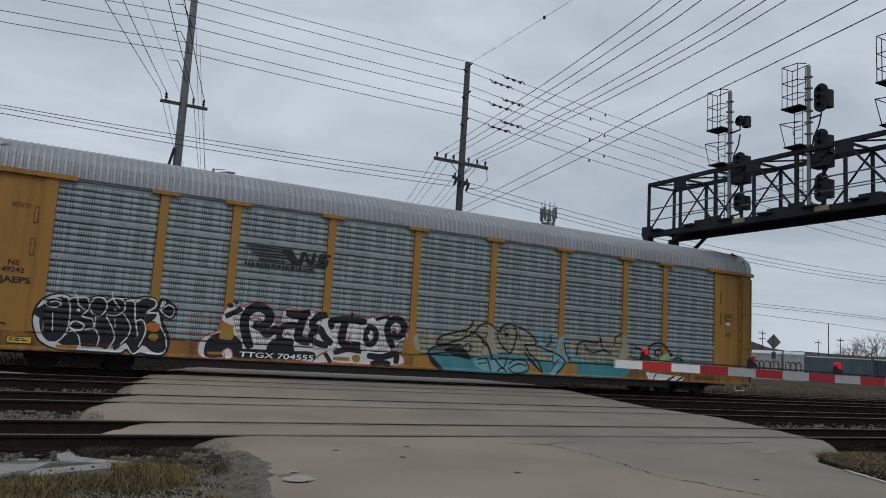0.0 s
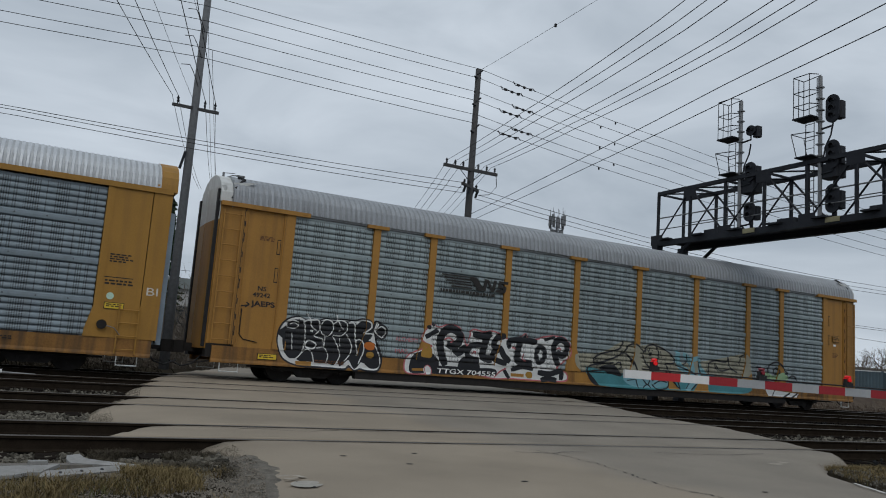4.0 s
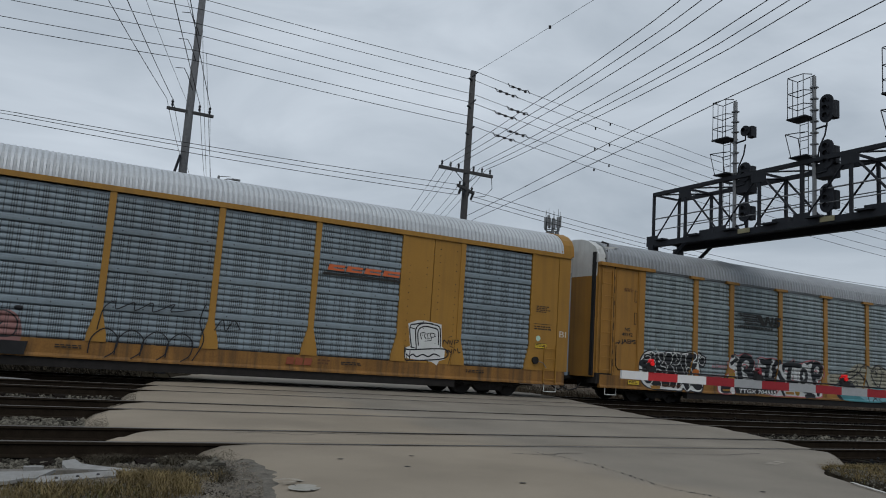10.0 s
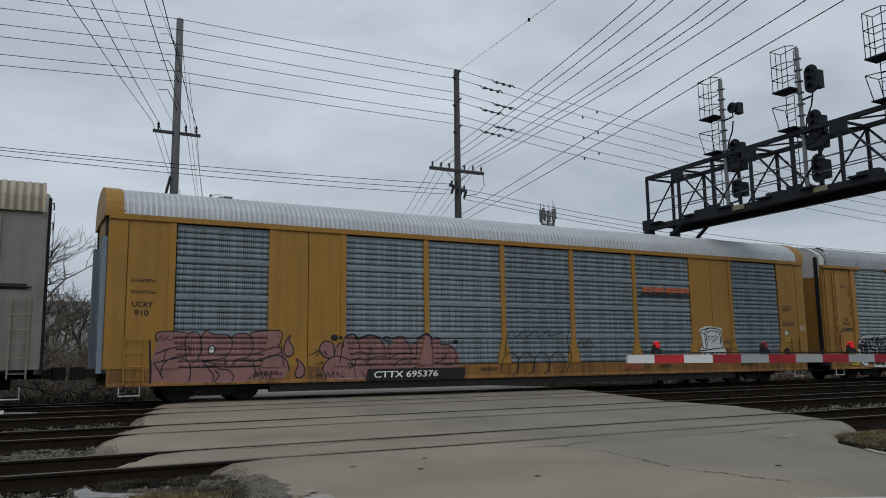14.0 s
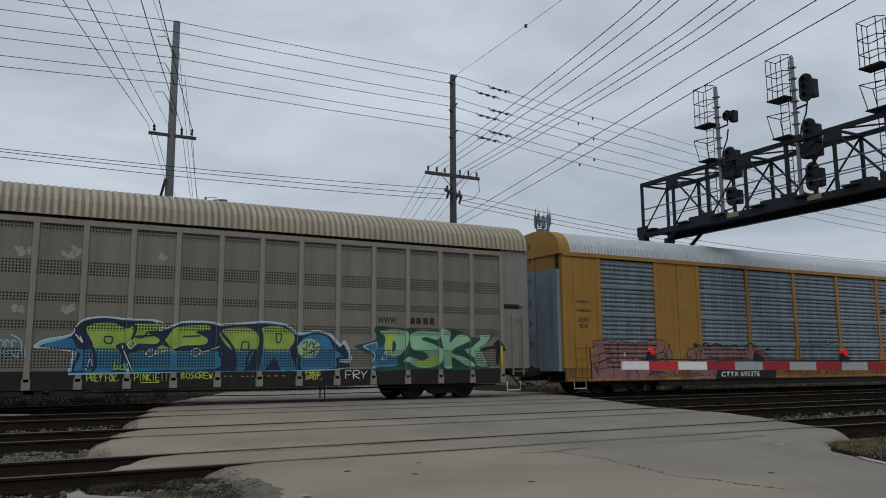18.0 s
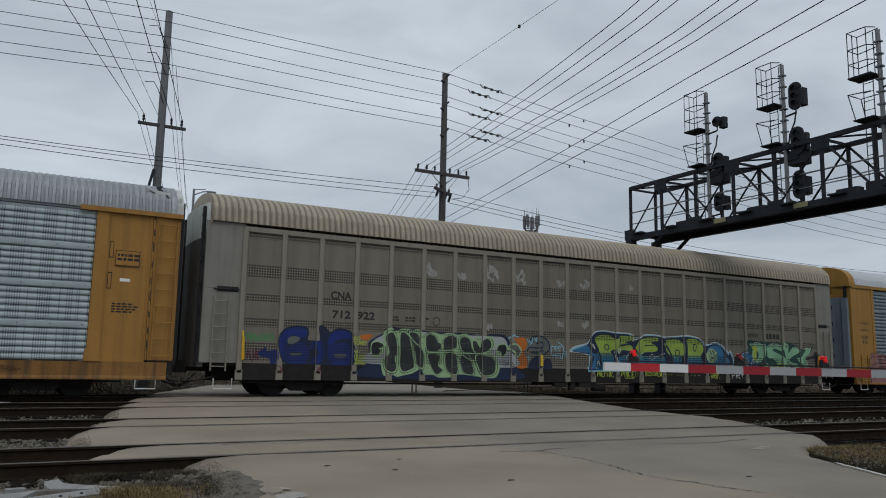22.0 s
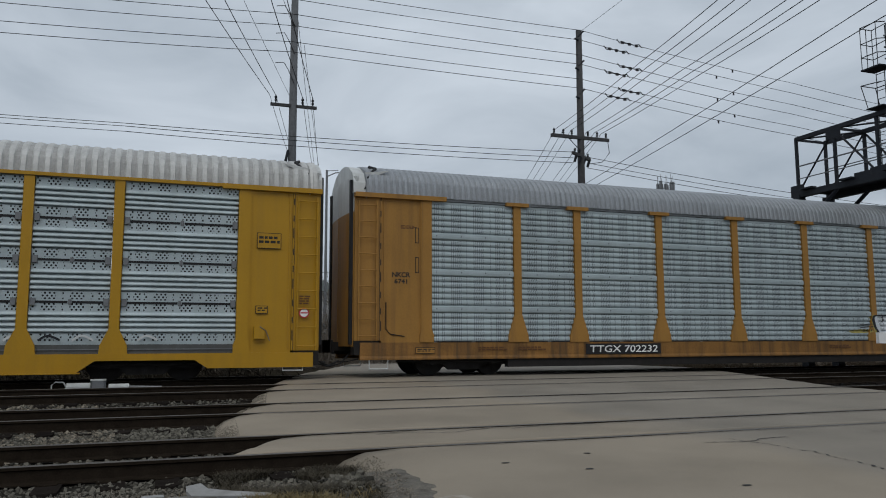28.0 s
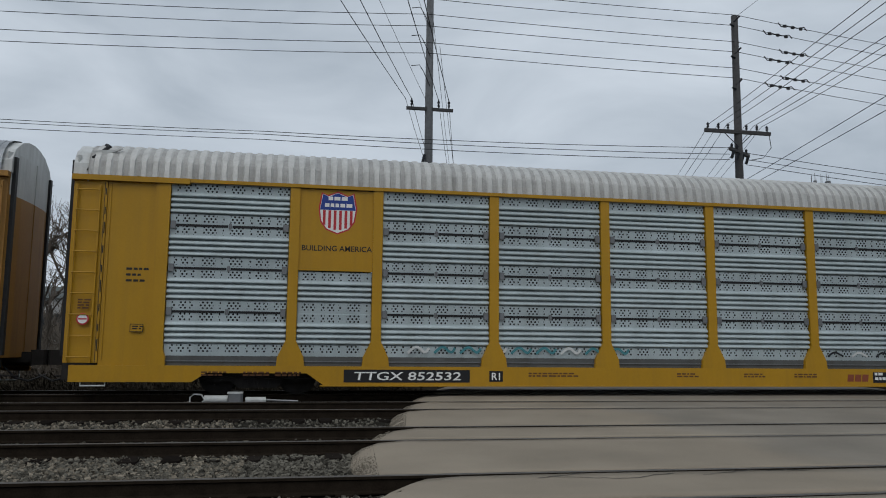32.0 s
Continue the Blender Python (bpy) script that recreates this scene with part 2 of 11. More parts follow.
WHITE = mat("white_paint", (0.72, 0.72, 0.70), 0.55, 0, 0.08, 4, 0.03, 40)
RAILTOP = mat("worn_rail_steel", (0.11, 0.10, 0.09), 0.5, 0.5, 0.25, 4, 0.1, 60)
RAILWEB = mat("rusty_rail_web", (0.020, 0.0155, 0.0115), 0.9, 0.0, 0.4, 6, 0.4, 50, spec=0.0)
TIE = mat("weathered_timber_tie", (0.018, 0.015, 0.013), 0.95, 0, 0.45, 5, 0.6, 60, rnd=0.5, spec=0.0)
WOODPALE = mat("pale_weathered_pole_wood", (0.115, 0.12, 0.127), 0.9, 0, 0.3, 6, 0.4, 60, 0.4, (0.08, 0.075, 0.07))
WOODPOLE = mat("grey_utility_pole_wood", (0.058, 0.058, 0.060), 0.9, 0, 0.3, 6, 0.4, 60, 0.5, (0.05, 0.045, 0.04))
WIRE = mat("black_cable", (0.015, 0.015, 0.017), 0.7, 0, 0.1, 4, 0)
GANTRY = mat("black_bridge_steel", (0.014, 0.016, 0.021), 0.65, 0.1, 0.3, 5, 0.1, 40)
GALV = mat("galvanised_mast", (0.17, 0.175, 0.18), 0.5, 0.5, 0.2, 6, 0.1, 40)
RED = mat("red_reflective_sheet", (0.42, 0.025, 0.03), 0.45, 0, 0.1, 5, 0.02)
GATEWHITE = mat("white_reflective_sheet", (0.62, 0.62, 0.62), 0.45, 0, 0.06, 5, 0.02)
REDLAMP = mat("lit_red_lens", (0.62, 0.010, 0.012), 0.3, 0, 0.02, 5, 0, emit=0.25)
REDDARK = mat("unlit_red_lens", (0.20, 0.02, 0.03), 0.3, 0, 0.05, 5, 0)

# ---------------------------------------------------------------- mesh helpers


class MB:
    """Collects vertices and faces of one mesh."""

    def __init__(self):
        self.v, self.f = [], []

    def box(self, x0, x1, y0, y1, z0, z1):
        n = len(self.v)
        self.v += [(x0, y0, z0), (x1, y0, z0), (x1, y1, z0), (x0, y1, z0), (x0, y0, z1), (x1, y0, z1), (x1, y1, z1), (x0, y1, z1)]
        self.f += [tuple(n + i for i in q) for q in ((0, 3, 2, 1), (4, 5, 6, 7), (0, 1, 5, 4), (1, 2, 6, 5), (2, 3, 7, 6), (3, 0, 4, 7))]
        return self

    def cbox(self, cx, cy, cz, sx, sy, sz, m=None):
        """A box with chamfered upright edges, optionally moved by m."""
        n = len(self.v)
        c = min(sx, sy) * 0.14
        hx, hy, hz = sx / 2, sy / 2, sz / 2
        ring = [(-hx + c, -hy), (hx - c, -hy), (hx, -hy + c), (hx, hy - c), (hx - c, hy), (-hx + c, hy), (-hx, hy - c), (-hx, -hy + c)]
        for z in (-hz, hz):
            for x, y in ring:
                p = Vector((x, y, z))
                if m is not None:
                    p = m @ p
                self.v.append((cx + p.x, cy + p.y, cz + p.z))
        self.f += [tuple(n + i for i in reversed(range(8))), tuple(n + 8 + i for i in range(8))]
        self.f += [(n + i, n + (i + 1) % 8, n + 8 + (i + 1) % 8, n + 8 + i) for i in range(8)]
        return self

    def tube(self, pts, r, n=6, r1=None):
        """A round bar along the points, closed at both ends."""
        pts = [Vector(p) for p in pts]
        b0 = len(self.v)
        k = len(pts)
        for i, p in enumerate(pts):
            d = (pts[min(i + 1, k - 1)] - pts[max(i - 1, 0)]).normalized()
            a = d.cross(Vector((0, 0, 1)) if abs(d.z) < 0.9 else Vector((1, 0, 0))).normalized()
            c = d.cross(a)
            rr = r if r1 is None else r + (r1 - r) * i / max(1, k - 1)
            for j in range(n):
                t = 6.28318 * j / n
                q = p + a * math.cos(t) * rr + c * math.sin(t) * rr
                self.v.append(tuple(q))
        for i in range(k - 1):
            for j in range(n):
                self.f.append((b0 + i * n + j, b0 + i * n + (j + 1) % n, b0 + (i + 1) * n + (j + 1) % n, b0 + (i + 1) * n + j))
        self.f.append(tuple(b0 + j for j in reversed(range(n))))
        self.f.append(tuple(b0 + (k - 1) * n + j for j in range(n)))
        return self

    def prism(self, poly, axis, a, b):
        """A polygon pushed along an axis from a to b; poly in the other two axes."""
        n = len(self.v)
        k = len(poly)

        def at(u, w, s):
            return (s, u, w) if axis == 'x' else (u, s, w) if axis == 'y' else (u, w, s)
        self.v += [at(u, w, a) for u, w in poly] + [at(u, w, b) for u, w in poly]
        self.f += [tuple(n + i for i in range(k)), tuple(n + k + i for i in reversed(range(k)))]
        self.f += [(n + i, n + k + i, n + k + (i + 1) % k, n + (i + 1) % k) for i in range(k)]
        return self

    def disc(self, c, axis, r, a, b, n=20):
        poly = [(c[0] + r * math.cos(6.28318 * i / n), c[1] + r * math.sin(6.28318 * i / n)) for i in range(n)]
        return self.prism(poly, axis, a, b)

    def sheet(self, prof, x0, x1, thick=0.02):
        """An open (y, z) profile drawn out along x, with a thickness away from the viewer."""
        n = len(self.v)
        k = len(prof)
        for x in (x0, x1):
            for dy in (0, thick):
                self.v += [(x, y + dy, z) for y, z in prof]
        for i in range(k - 1):
            self.f.append((n + i, n + 2 * k + i, n + 2 * k + i + 1, n + i + 1))
            self.f.append((n + k + i, n + k + i + 1, n + 3 * k + i + 1, n + 3 * k + i))
        return self

    def mesh(self, name, material, smooth=False):
        me = bpy.data.meshes.new(name)
        me.from_pydata(self.v, [], self.f)
        if material is not None:
            me.materials.append(material)
        bm = bmesh.new()
        bm.from_mesh(me)
        bmesh.ops.recalc_face_normals(bm, faces=bm.faces)
        bm.to_mesh(me)
        bm.free()
        if smooth:
            for p in me.polygons:
                p.use_smooth = True
        return me


def part(name, mb, material, parent=None, label="", smooth=False):
    """One mesh object under a thing or a part."""
    me = mb if isinstance(mb, bpy.types.Mesh) else mb.mesh(name, material, smooth)
    ob = new(name, me)
    if parent is not None:
        ob.parent = parent
    if label:
        tagged(ob, label)
    return ob


def empty(name, m, label, category, group=""):
    ob = new(name)
    ob.matrix_world = m
    ob.empty_display_size = 0.2
    return tagged(ob, label, category, group)


FONTS = {}


def lettering(name, text, material, parent, x, y, z, height, width=None, label="", offset=0.0, lean=0.0, space=1.0, depth=0.0015):
    """Flat letters that face -y, lower left corner at x, z, on the plane y."""
    key = (text, offset, space)
    if key not in FONTS:
        cu = bpy.data.curves.new("letters", 'FONT')
        cu.body, cu.size, cu.offset, cu.space_character, cu.fill_mode = text, 1.0, offset, space, 'BOTH'
        cu.extrude = 0.0
        cu.resolution_u = 3
        tmp = bpy.data.objects.new("letters", cu)
        scene.collection.objects.link(tmp)
        bpy.context.view_layer.update()
        me = bpy.data.meshes.new_from_object(tmp.evaluated_get(bpy.context.evaluated_depsgraph_get()))
        bpy.data.objects.remove(tmp)
        FONTS[key] = me
    src = FONTS[key]
    co = np.array([v.co[:] for v in src.vertices])
    lo, hi = co.min(0), co.max(0)
    s = height / (hi[1] - lo[1])
    sx = s if width is None else width / (hi[0] - lo[0])
    me = src.copy()
    for v in me.vertices:
        u, w = (v.co.x - lo[0]) * sx, (v.co.y - lo[1]) * s
        v.co = (x + u + lean * w, y, z + w)
    me.materials.clear()
    me.materials.append(material)
    return part(name, me, material, parent, label)


def wobble(i, a=1.0):
    return a * (noise.noise(Vector((i * 1.37, i * 0.61, 3.1))))

# ---------------------------------------------------------------- ground, road and tracks


def level(y):
    """Height of the rail tops and of the road beside them, on the low hump of the crossing."""
    for (a, za), (b, zb) in zip(HUMP, HUMP[1:]):
        if y <= b:
            return za + (zb - za) * max(0.0, (y - a)) / (b - a)
    return HUMP[-1][1]


HUMP = [(-60, -0.42), (-22, -0.33), (-14, -0.30), (-10.4, -0.272), (-6.1, -0.182), (-1.9, -0.07), (0.7, 0.0), (4, 0.0), (12, -0.12), (60, -0.5), (400, -0.5)]
TRACKS = [-11.13, -6.92, -2.72, 0.78]
GAUGE = 1.505


def road_edges(y):
    """Left and right edge of the asphalt, which widens over the tracks."""
    left = [(-60, -6.0), (-22, 0.45), (-16, 1.75), (-14.6, 2.12), (-13.7, 2.36), (-13.0, 2.48), (-11.85, 2.52), (-11.3, 2.52), (-11.2, 2.35), (-11.1, 1.0), (-10.9, 1.0), (-9.7, 1.75), (-9.3, 1.3), (-7.0, 1.45), (-5.4, 1.9), (-4.9, 2.2),
            (-2.8, 2.5), (-1.2, 2.9), (0.6, 3.4), (2.6, 4.0), (9.4, 6.1), (30, 13.0), (300, 108.0)]
    right = [(-60, -3.0), (-22, 6.9), (-16.5, 9.4), (-15.5, 9.75), (-14.43, 10.3), (-13.65, 10.8), (-13.0, 11.6), (-12.4, 12.8), (-12.0, 13.7), (-11.4, 14.4), (-9.85, 15.1), (-8.64, 15.7), (-7.16, 16.1), (-4.8, 16.0), (0.2, 17.2),
             (2.2, 18.0), (4.0, 18.4), (9.4, 19.6), (30, 26.0), (300, 121.0)]
    out = []
    for table in (left, right):
        for (a, xa), (b, xb) in zip(table, table[1:]):
            if a <= y <= b:
                out.append(xa + (xb - xa) * (y - a) / (b - a))
                break
    return out


def ground_height(x, y):
    z = level(y) - 0.205
    if y < -12.3:
        k = min(1, (-12.3 - y) / 1.2)
        z = z + 0.16 * k + 0.05 * noise.noise(Vector((x * 0.9, y * 0.9, 0))) * k
    if y > 5:
        z -= 0.05
    if abs(x) < 60 and -30 < y < 30:
        l, r = road_edges(y)
        if l - 0.3 < x < r + 0.3:
            z = min(z, level(y) - 0.2)
    return z + 0.025 * noise.noise(Vector((x * 2.3, y * 2.3, 1.7)))


BALLAST = mat("dark_ballast_bed", (0.026, 0.024, 0.020), 0.95, 0, 0.6, 5.0, 0.9, 34.0, spec=0.0)
ASPHALT = mat("worn_grey_asphalt", (0.256, 0.217, 0.168), 0.92, 0, 0.26, 0.55, 0.25, 110.0, 0, spec=0.15)
# older, warmer paving on one side of the long crack
an = ASPHALT.node_tree
a_bsdf = an.nodes["Principled BSDF"]
a_col = a_bsdf.inputs["Base Color"].links[0].from_socket
a_co, a_sp, a_no, a_ad, a_mr, a_mx = (an.nodes.new(k) for k in ("ShaderNodeTexCoord", "ShaderNodeSeparateXYZ", "ShaderNodeTexNoise", "ShaderNodeMath", "ShaderNodeMapRange", "ShaderNodeMix"))
a_no.inputs["Scale"].default_value = 0.6
a_ad.operation = 'MULTIPLY_ADD'
a_ad.inputs[1].default_value = 1.6
a_mr.inputs["From Min"].default_value, a_mr.inputs["From Max"].default_value = 7.3, 8.1
a_mx.data_type, a_mx.blend_type = 'RGBA', 'MULTIPLY'
a_mx.inputs["B"].default_value = (0.86, 0.90, 0.96, 1)
an.links.new(a_co.outputs["Object"], a_sp.inputs[0])
an.links.new(a_co.outputs["Object"], a_no.inputs["Vector"])
an.links.new(a_no.outputs["Fac"], a_ad.inputs[0])
an.links.new(a_sp.outputs["X"], a_ad.inputs[2])
an.links.new(a_ad.outputs[0], a_mr.inputs["Value"])
an.links.new(a_mr.outputs["Result"], a_mx.inputs["Factor"])
an.links.new(a_col, a_mx.inputs["A"])
an.links.new(a_mx.outputs["Result"], a_bsdf.inputs["Base Color"])
BLACKTOP = mat("dark_crack_filler", (0.035, 0.034, 0.033), 0.9, 0, 0.2, 5, 0.1)
ROADPAINT = mat("worn_white_road_paint", (0.44, 0.43, 0.40), 0.85, 0, 0.3, 7, 0.1, 45)
ROADYELLOW = mat("worn_yellow_road_paint", (0.50, 0.36, 0.06), 0.85, 0, 0.25, 7, 0.1, 45)

# One sheet to the horizon: fine near the crossing, coarse far off.
gx = sorted(set([-1500, -600, -300, -150, -90] + [round(-60 + 1.5 * i, 2) for i in range(36)] + [round(-6 + 0.16 * i, 2) for i in range(150)] + [round(18 + 1.5 * i, 2) for i in range(50)] + [110, 150, 300, 600, 1500]))
gy = sorted(set([-1500, -300, -100, -60, -40] + [round(-30 + 1.0 * i, 2) for i in range(12)] + [round(-18 + 0.16 * i, 2) for i in range(130)] + [round(2.8 + 1.5 * i, 2) for i in range(24)] + [45, 60, 100, 200, 400, 800, 1500]))
gv = [(x, y, ground_height(x, y)) for y in gy for x in gx]
nx = len(gx)
gf = [(j * nx + i, j * nx + i + 1, (j + 1) * nx + i + 1, (j + 1) * nx + i) for j in range(len(gy) - 1) for i in range(nx - 1)]
gme = bpy.data.meshes.new("ground")
gme.from_pydata(gv, [], gf)
gme.materials.append(BALLAST)
gme.materials.append(mat("brown_dirt_and_dead_grass", (0.026, 0.022, 0.016), 0.95, 0, 0.5, 1.3, 0.6, 25.0, spec=0.0))
for p in gme.polygons:
    y = p.center.y + 0.6 * noise.noise(p.center * 0.8)
    if y < -12.9 or y > 4.5:
        p.material_index = 1
ground = tagged(new("ground", gme), "dark gravel and dirt ground with ballast along the tracks", "ground", kind="structure")


def road_top(x, y):
    """Height of the asphalt, with its slight unevenness."""
    return level(y) - 0.004 + 0.008 * noise.noise(Vector((0.3, y * 0.7, 5))) + 0.008 * noise.noise(Vector((x * 0.4, y * 0.4, 2)))


def slab(name, y0, y1, label, edge=0.10, extra=0.0):
    """A strip of asphalt between two rails, with sunk, uneven ends."""
    ys = [y0 + (y1 - y0) * i / max(2, int((y1 - y0) / 0.22)) for i in range(max(2, int((y1 - y0) / 0.22)) + 1)]
    if y0 < -50:
        ys = [-60, -45, -35, -28, -25] + [-23 + (y1 + 23) * i / 70 for i in range(71)]
    elif y1 > 200:
        ys = [y0 + (14 - y0) * i / 40 for i in range(41)] + [18, 24, 30, 45, 70, 120, 200, 300]
    mb = MB()
    rows = []
    for y in ys:
        l, r = road_edges(y)
        l += wobble(y * 3.1, 0.10) + wobble(y * 11.0, 0.05)
        r += wobble(y * 2.7 + 40, 0.12)
        h = road_top(0.0, y)
        xs = [l - 0.30, l - 0.10, l + 0.12, l + 0.5] + [l + 0.5 + (r - l - 1.0) * k / 16 for k in range(1, 16)] + [r - 0.5, r - 0.12, r + 0.10, r + 0.30]
        zs = []
        for k, x in enumerate(xs):
            d = (0.24, 0.10, 0.03, 0.0)
            z = road_top(x, y)
            if k < 4:
                z = h - d[k] + 0.03 * noise.noise(Vector((x * 7, y * 7, 3))) * (1 if k else 0)
            if k > len(xs) - 5:
                z = h - d[len(xs) - 1 - k] * (0.35 if y < -13 else 1.0)
            zs.append(z)
        rows.append([(x, y, z) for x, z in zip(xs, zs)])
    w = len(rows[0])
    for row in rows:
        mb.v += row
    n = len(mb.v)
    for row in rows:
        mb.v += [(x, y, min(z, level(y)) - 0.25) for x, y, z in row]
    for j in range(len(rows) - 1):
        for i in range(w - 1):
            mb.f.append((j * w + i, j * w + i + 1, (j + 1) * w + i + 1, (j + 1) * w + i))
    for j, k in ((0, 1), (len(rows) - 1, -1)):
        for i in range(w - 1):
            mb.f.append((j * w + i, n + j * w + i, n + j * w + i + 1, j * w + i + 1))
    return part(name, mb, ASPHALT, road, label, True)


road = tagged(new("road"), "worn grey asphalt road over the level crossing", "road", kind="structure")
HEAD = 0.037
bounds = []
prev = -60.0
for t0 in TRACKS:
    a, b = t0, t0 + GAUGE
    slab("road_surface", prev, a - HEAD - 0.03, "")
    slab("gauge_panel", a + HEAD + 0.085, b - HEAD - 0.085, "")
    prev = b + HEAD + 0.03
slab("road_surface", prev, 300.0, "")

RAIL_PROF = [(-0.075, -0.185), (0.075, -0.185), (0.075, -0.172), (0.012, -0.155), (0.010, -0.05), (0.037, -0.036), (0.037, -0.006), (0.028, 0.0), (-0.028, 0.0), (-0.037, -0.006), (-0.037, -0.036), (-0.010, -0.05), (-0.012, -0.155), (-0.075, -0.172)]
rail_n = 0
tie_me = {}
for k, t0 in enumerate(TRACKS):
    track = tagged(new("railway_track"), "rusty railway track on dark ballast with timber ties", "railway track", "tracks of the crossing", "structure")
    for y in (t0, t0 + GAUGE):
        mb = MB()
        for x0, x1 in ((-150, 40), (40.006, 260)):
            mb.prism([(u + y, w + level(y)) for u, w in RAIL_PROF], 'x', x0, x1)
        me = mb.mesh("rail", RAILWEB)
        me.materials.append(RAILTOP)
        for p in me.polygons:
            if p.normal.z > 0.5 and p.center.z > level(y) - 0.02:
                p.material_index = 1
        part("rail", me, None, track)
    mid = t0 + GAUGE / 2
    tm = MB().cbox(0, 0, 0, 0.23, 2.6, 0.17).mesh("tie", TIE)
    rng = random.Random(k)
    i = 0
    for x in np.arange(-26, 44, 0.54):
        l, r = road_edges(mid)
        if l + 0.4 < x < r - 0.4:
            continue
        ob = part("tie", tm, None, track)
        ob.matrix_basis = pose(float(x) + rng.uniform(-.03, .03), mid + rng.uniform(-.06, .06), level(mid) - 0.27 + rng.uniform(-.012, .006), 0, 0, rng.uniform(-1.5, 1.5))
        i += 1
    for x in np.arange(-12, 22, 0.54):
        l, r = road_edges(mid)
        if l - 0.2 < x < r + 0.2:
            continue
        for y in (t0, t0 + GAUGE):
            pl = part("tie_plate", MB().cbox(0, 0, 0, 0.19, 0.34, 0.02), RAILWEB, track) if not tie_me.get("plate") else part("tie_plate", tie_me["plate"], None, track)
            tie_me["plate"] = pl.data
            pl.matrix_basis = pose(float(x), y, level(y) - 0.182)

# ---------------------------------------------------------------- poles, wires, signal bridge, gate


def wire(parent, a, b, sag, r=0.012, n=14, name="wire"):
    a, b = Vector(a), Vector(b)
    pts = []
    for i in range(n + 1):
        t = i / n
        p = a.lerp(b, t)
        p.z -= sag * 4 * t * (1 - t)
        pts.append(p)
    return part(name, MB().tube(pts, r, 4), WIRE, parent)


def gantry():
    g = empty("signal_bridge", pose(24.0, 0, 0), "black steel railway signal bridge with caged signal masts", "signal bridge")
    y1, y0 = 3.95, -19.0
    for zc, r in ((6.62, 0.115), (8.85, 0.075)):
        for dx in (0.0, 1.5):
            part("chord", MB().box(dx - r, dx + r, y0, y1, zc - r, zc + r), GANTRY, g)
    part("walkway", MB().box(0.0, 1.5, y0, y1, 6.72, 6.77), GANTRY, g)
    k = 0
    bay = 1.86
    y = y1
    while y > y0 + 0.5:
        for dx in (0.0, 1.5):
            mb = MB().box(dx - 0.05, dx + 0.05, y - 0.05, y + 0.05, 6.6, 8.9)
            part("truss_post", mb, GANTRY, g)
            a, b = (y, y - bay)
            z0, z1 = (6.7, 8.8) if k % 2 == 0 else (8.8, 6.7)
            part("truss_diagonal", MB().tube([(dx, a, z0), (dx, b, z1)], 0.045, 4), GANTRY, g)
        part("cross_tie", MB().tube([(0, y, 8.85), (1.5, y - bay, 8.85)], 0.035, 4), GANTRY, g)
        part("cross_strut", MB().box(0, 1.5, y - 0.04, y + 0.04, 8.8, 8.88), GANTRY, g)
        y -= bay
        k += 1
    for q in range(12):
        yq = y1 - bay * q
        if q % 2 == 1:
            part("gusset_plate", MB().box(-0.07, -0.05, yq - 0.34, yq + 0.34, 8.45, 8.92), GANTRY, g)
            part("gusset_plate", MB().box(1.5, 1.52, yq - 0.3, yq + 0.3, 6.55, 6.95), GANTRY, g)
        else:
            part("gusset_plate", MB().box(-0.07, -0.05, yq - 0.34, yq + 0.34, 6.55, 7.0), GANTRY, g)
        part("floor_bracket", MB().box(-0.3, 0.0, yq - 0.9, yq - 0.3, 6.74, 6.80), GANTRY, g)
    part("handrail", MB().tube([(1.5, y1, 7.75), (1.5, y0, 7.75)], 0.022, 5), GALV, g)
    part("handrail", MB().tube([(0.0, y1, 7.25), (0.0, y0, 7.25)], 0.022, 5), GALV, g)
    part("handrail", MB().tube([(0.0, y1, 7.75), (0.0, y0, 7.75)], 0.03, 5), GALV, g)
    for ly in (3.95, -19.0):
        for dx in (0.0, 1.5):
            part("leg", MB().box(dx - 0.16, dx + 0.16, ly - 0.16, ly + 0.16, -0.55, 6.6), GANTRY, g)
        s = 1 if ly < 0 else -1
        for z in np.arange(0.5, 6.0, 1.4):
            part("leg_brace", MB().tube([(0, ly, float(z)), (1.5, ly, float(z) + 1.3)], 0.04, 4), GANTRY, g)
        for dx in (0.0, 1.5):
            part("knee_brace", MB().tube([(dx, ly, 5.2), (dx, ly + s * 1.9, 6.55)], 0.08, 5), GANTRY, g)
    for i, (my, big) in enumerate(((-0.42, 0), (-3.93, 1), (-7.52, 1), (-11.1, 1))):
        mast = part("signal_mast", MB().disc((0.05, my), 'z', 0.075, 6.6, 11.95, 10), GALV, g)
        for z in np.arange(9.0, 11.8, 0.42):
            part("clamp", MB().box(-0.05, 0.15, my - 0.11, my + 0.11, float(z), float(z) + 0.05), GALV, mast)
        cage = MB()
        for zc in (10.95, 11.45, 12.05):
            cage.tube([(-0.28, my + 0.85, zc), (0.28, my + 0.85, zc), (0.15, my + 0.04, zc)], 0.018, 4)
            cage.tube([(-0.28, my + 0.85, zc), (-0.28, my + 0.2, zc), (0.0, my + 0.04, zc)], 0.018, 4)
        for cx, cy in ((-0.28, my + 0.85), (0.28, my + 0.85), (-0.28, my + 0.2), (0.28, my + 0.3), (0.0, my + 0.85)):
            cage.tube([(cx, cy, 10.5), (cx, cy, 12.05)], 0.018, 4)
        tagged(part("cage", cage, GANTRY, mast), "", kind="stuff")
        part("platform", MB().box(-0.32, 0.32, my + 0.1, my + 0.88, 10.45, 10.50), GANTRY, mast)
        part("platform", MB().box(-0.28, 0.28, my + 0.1, my + 0.8, 9.02, 9.06), GANTRY, mast)
        low = MB()
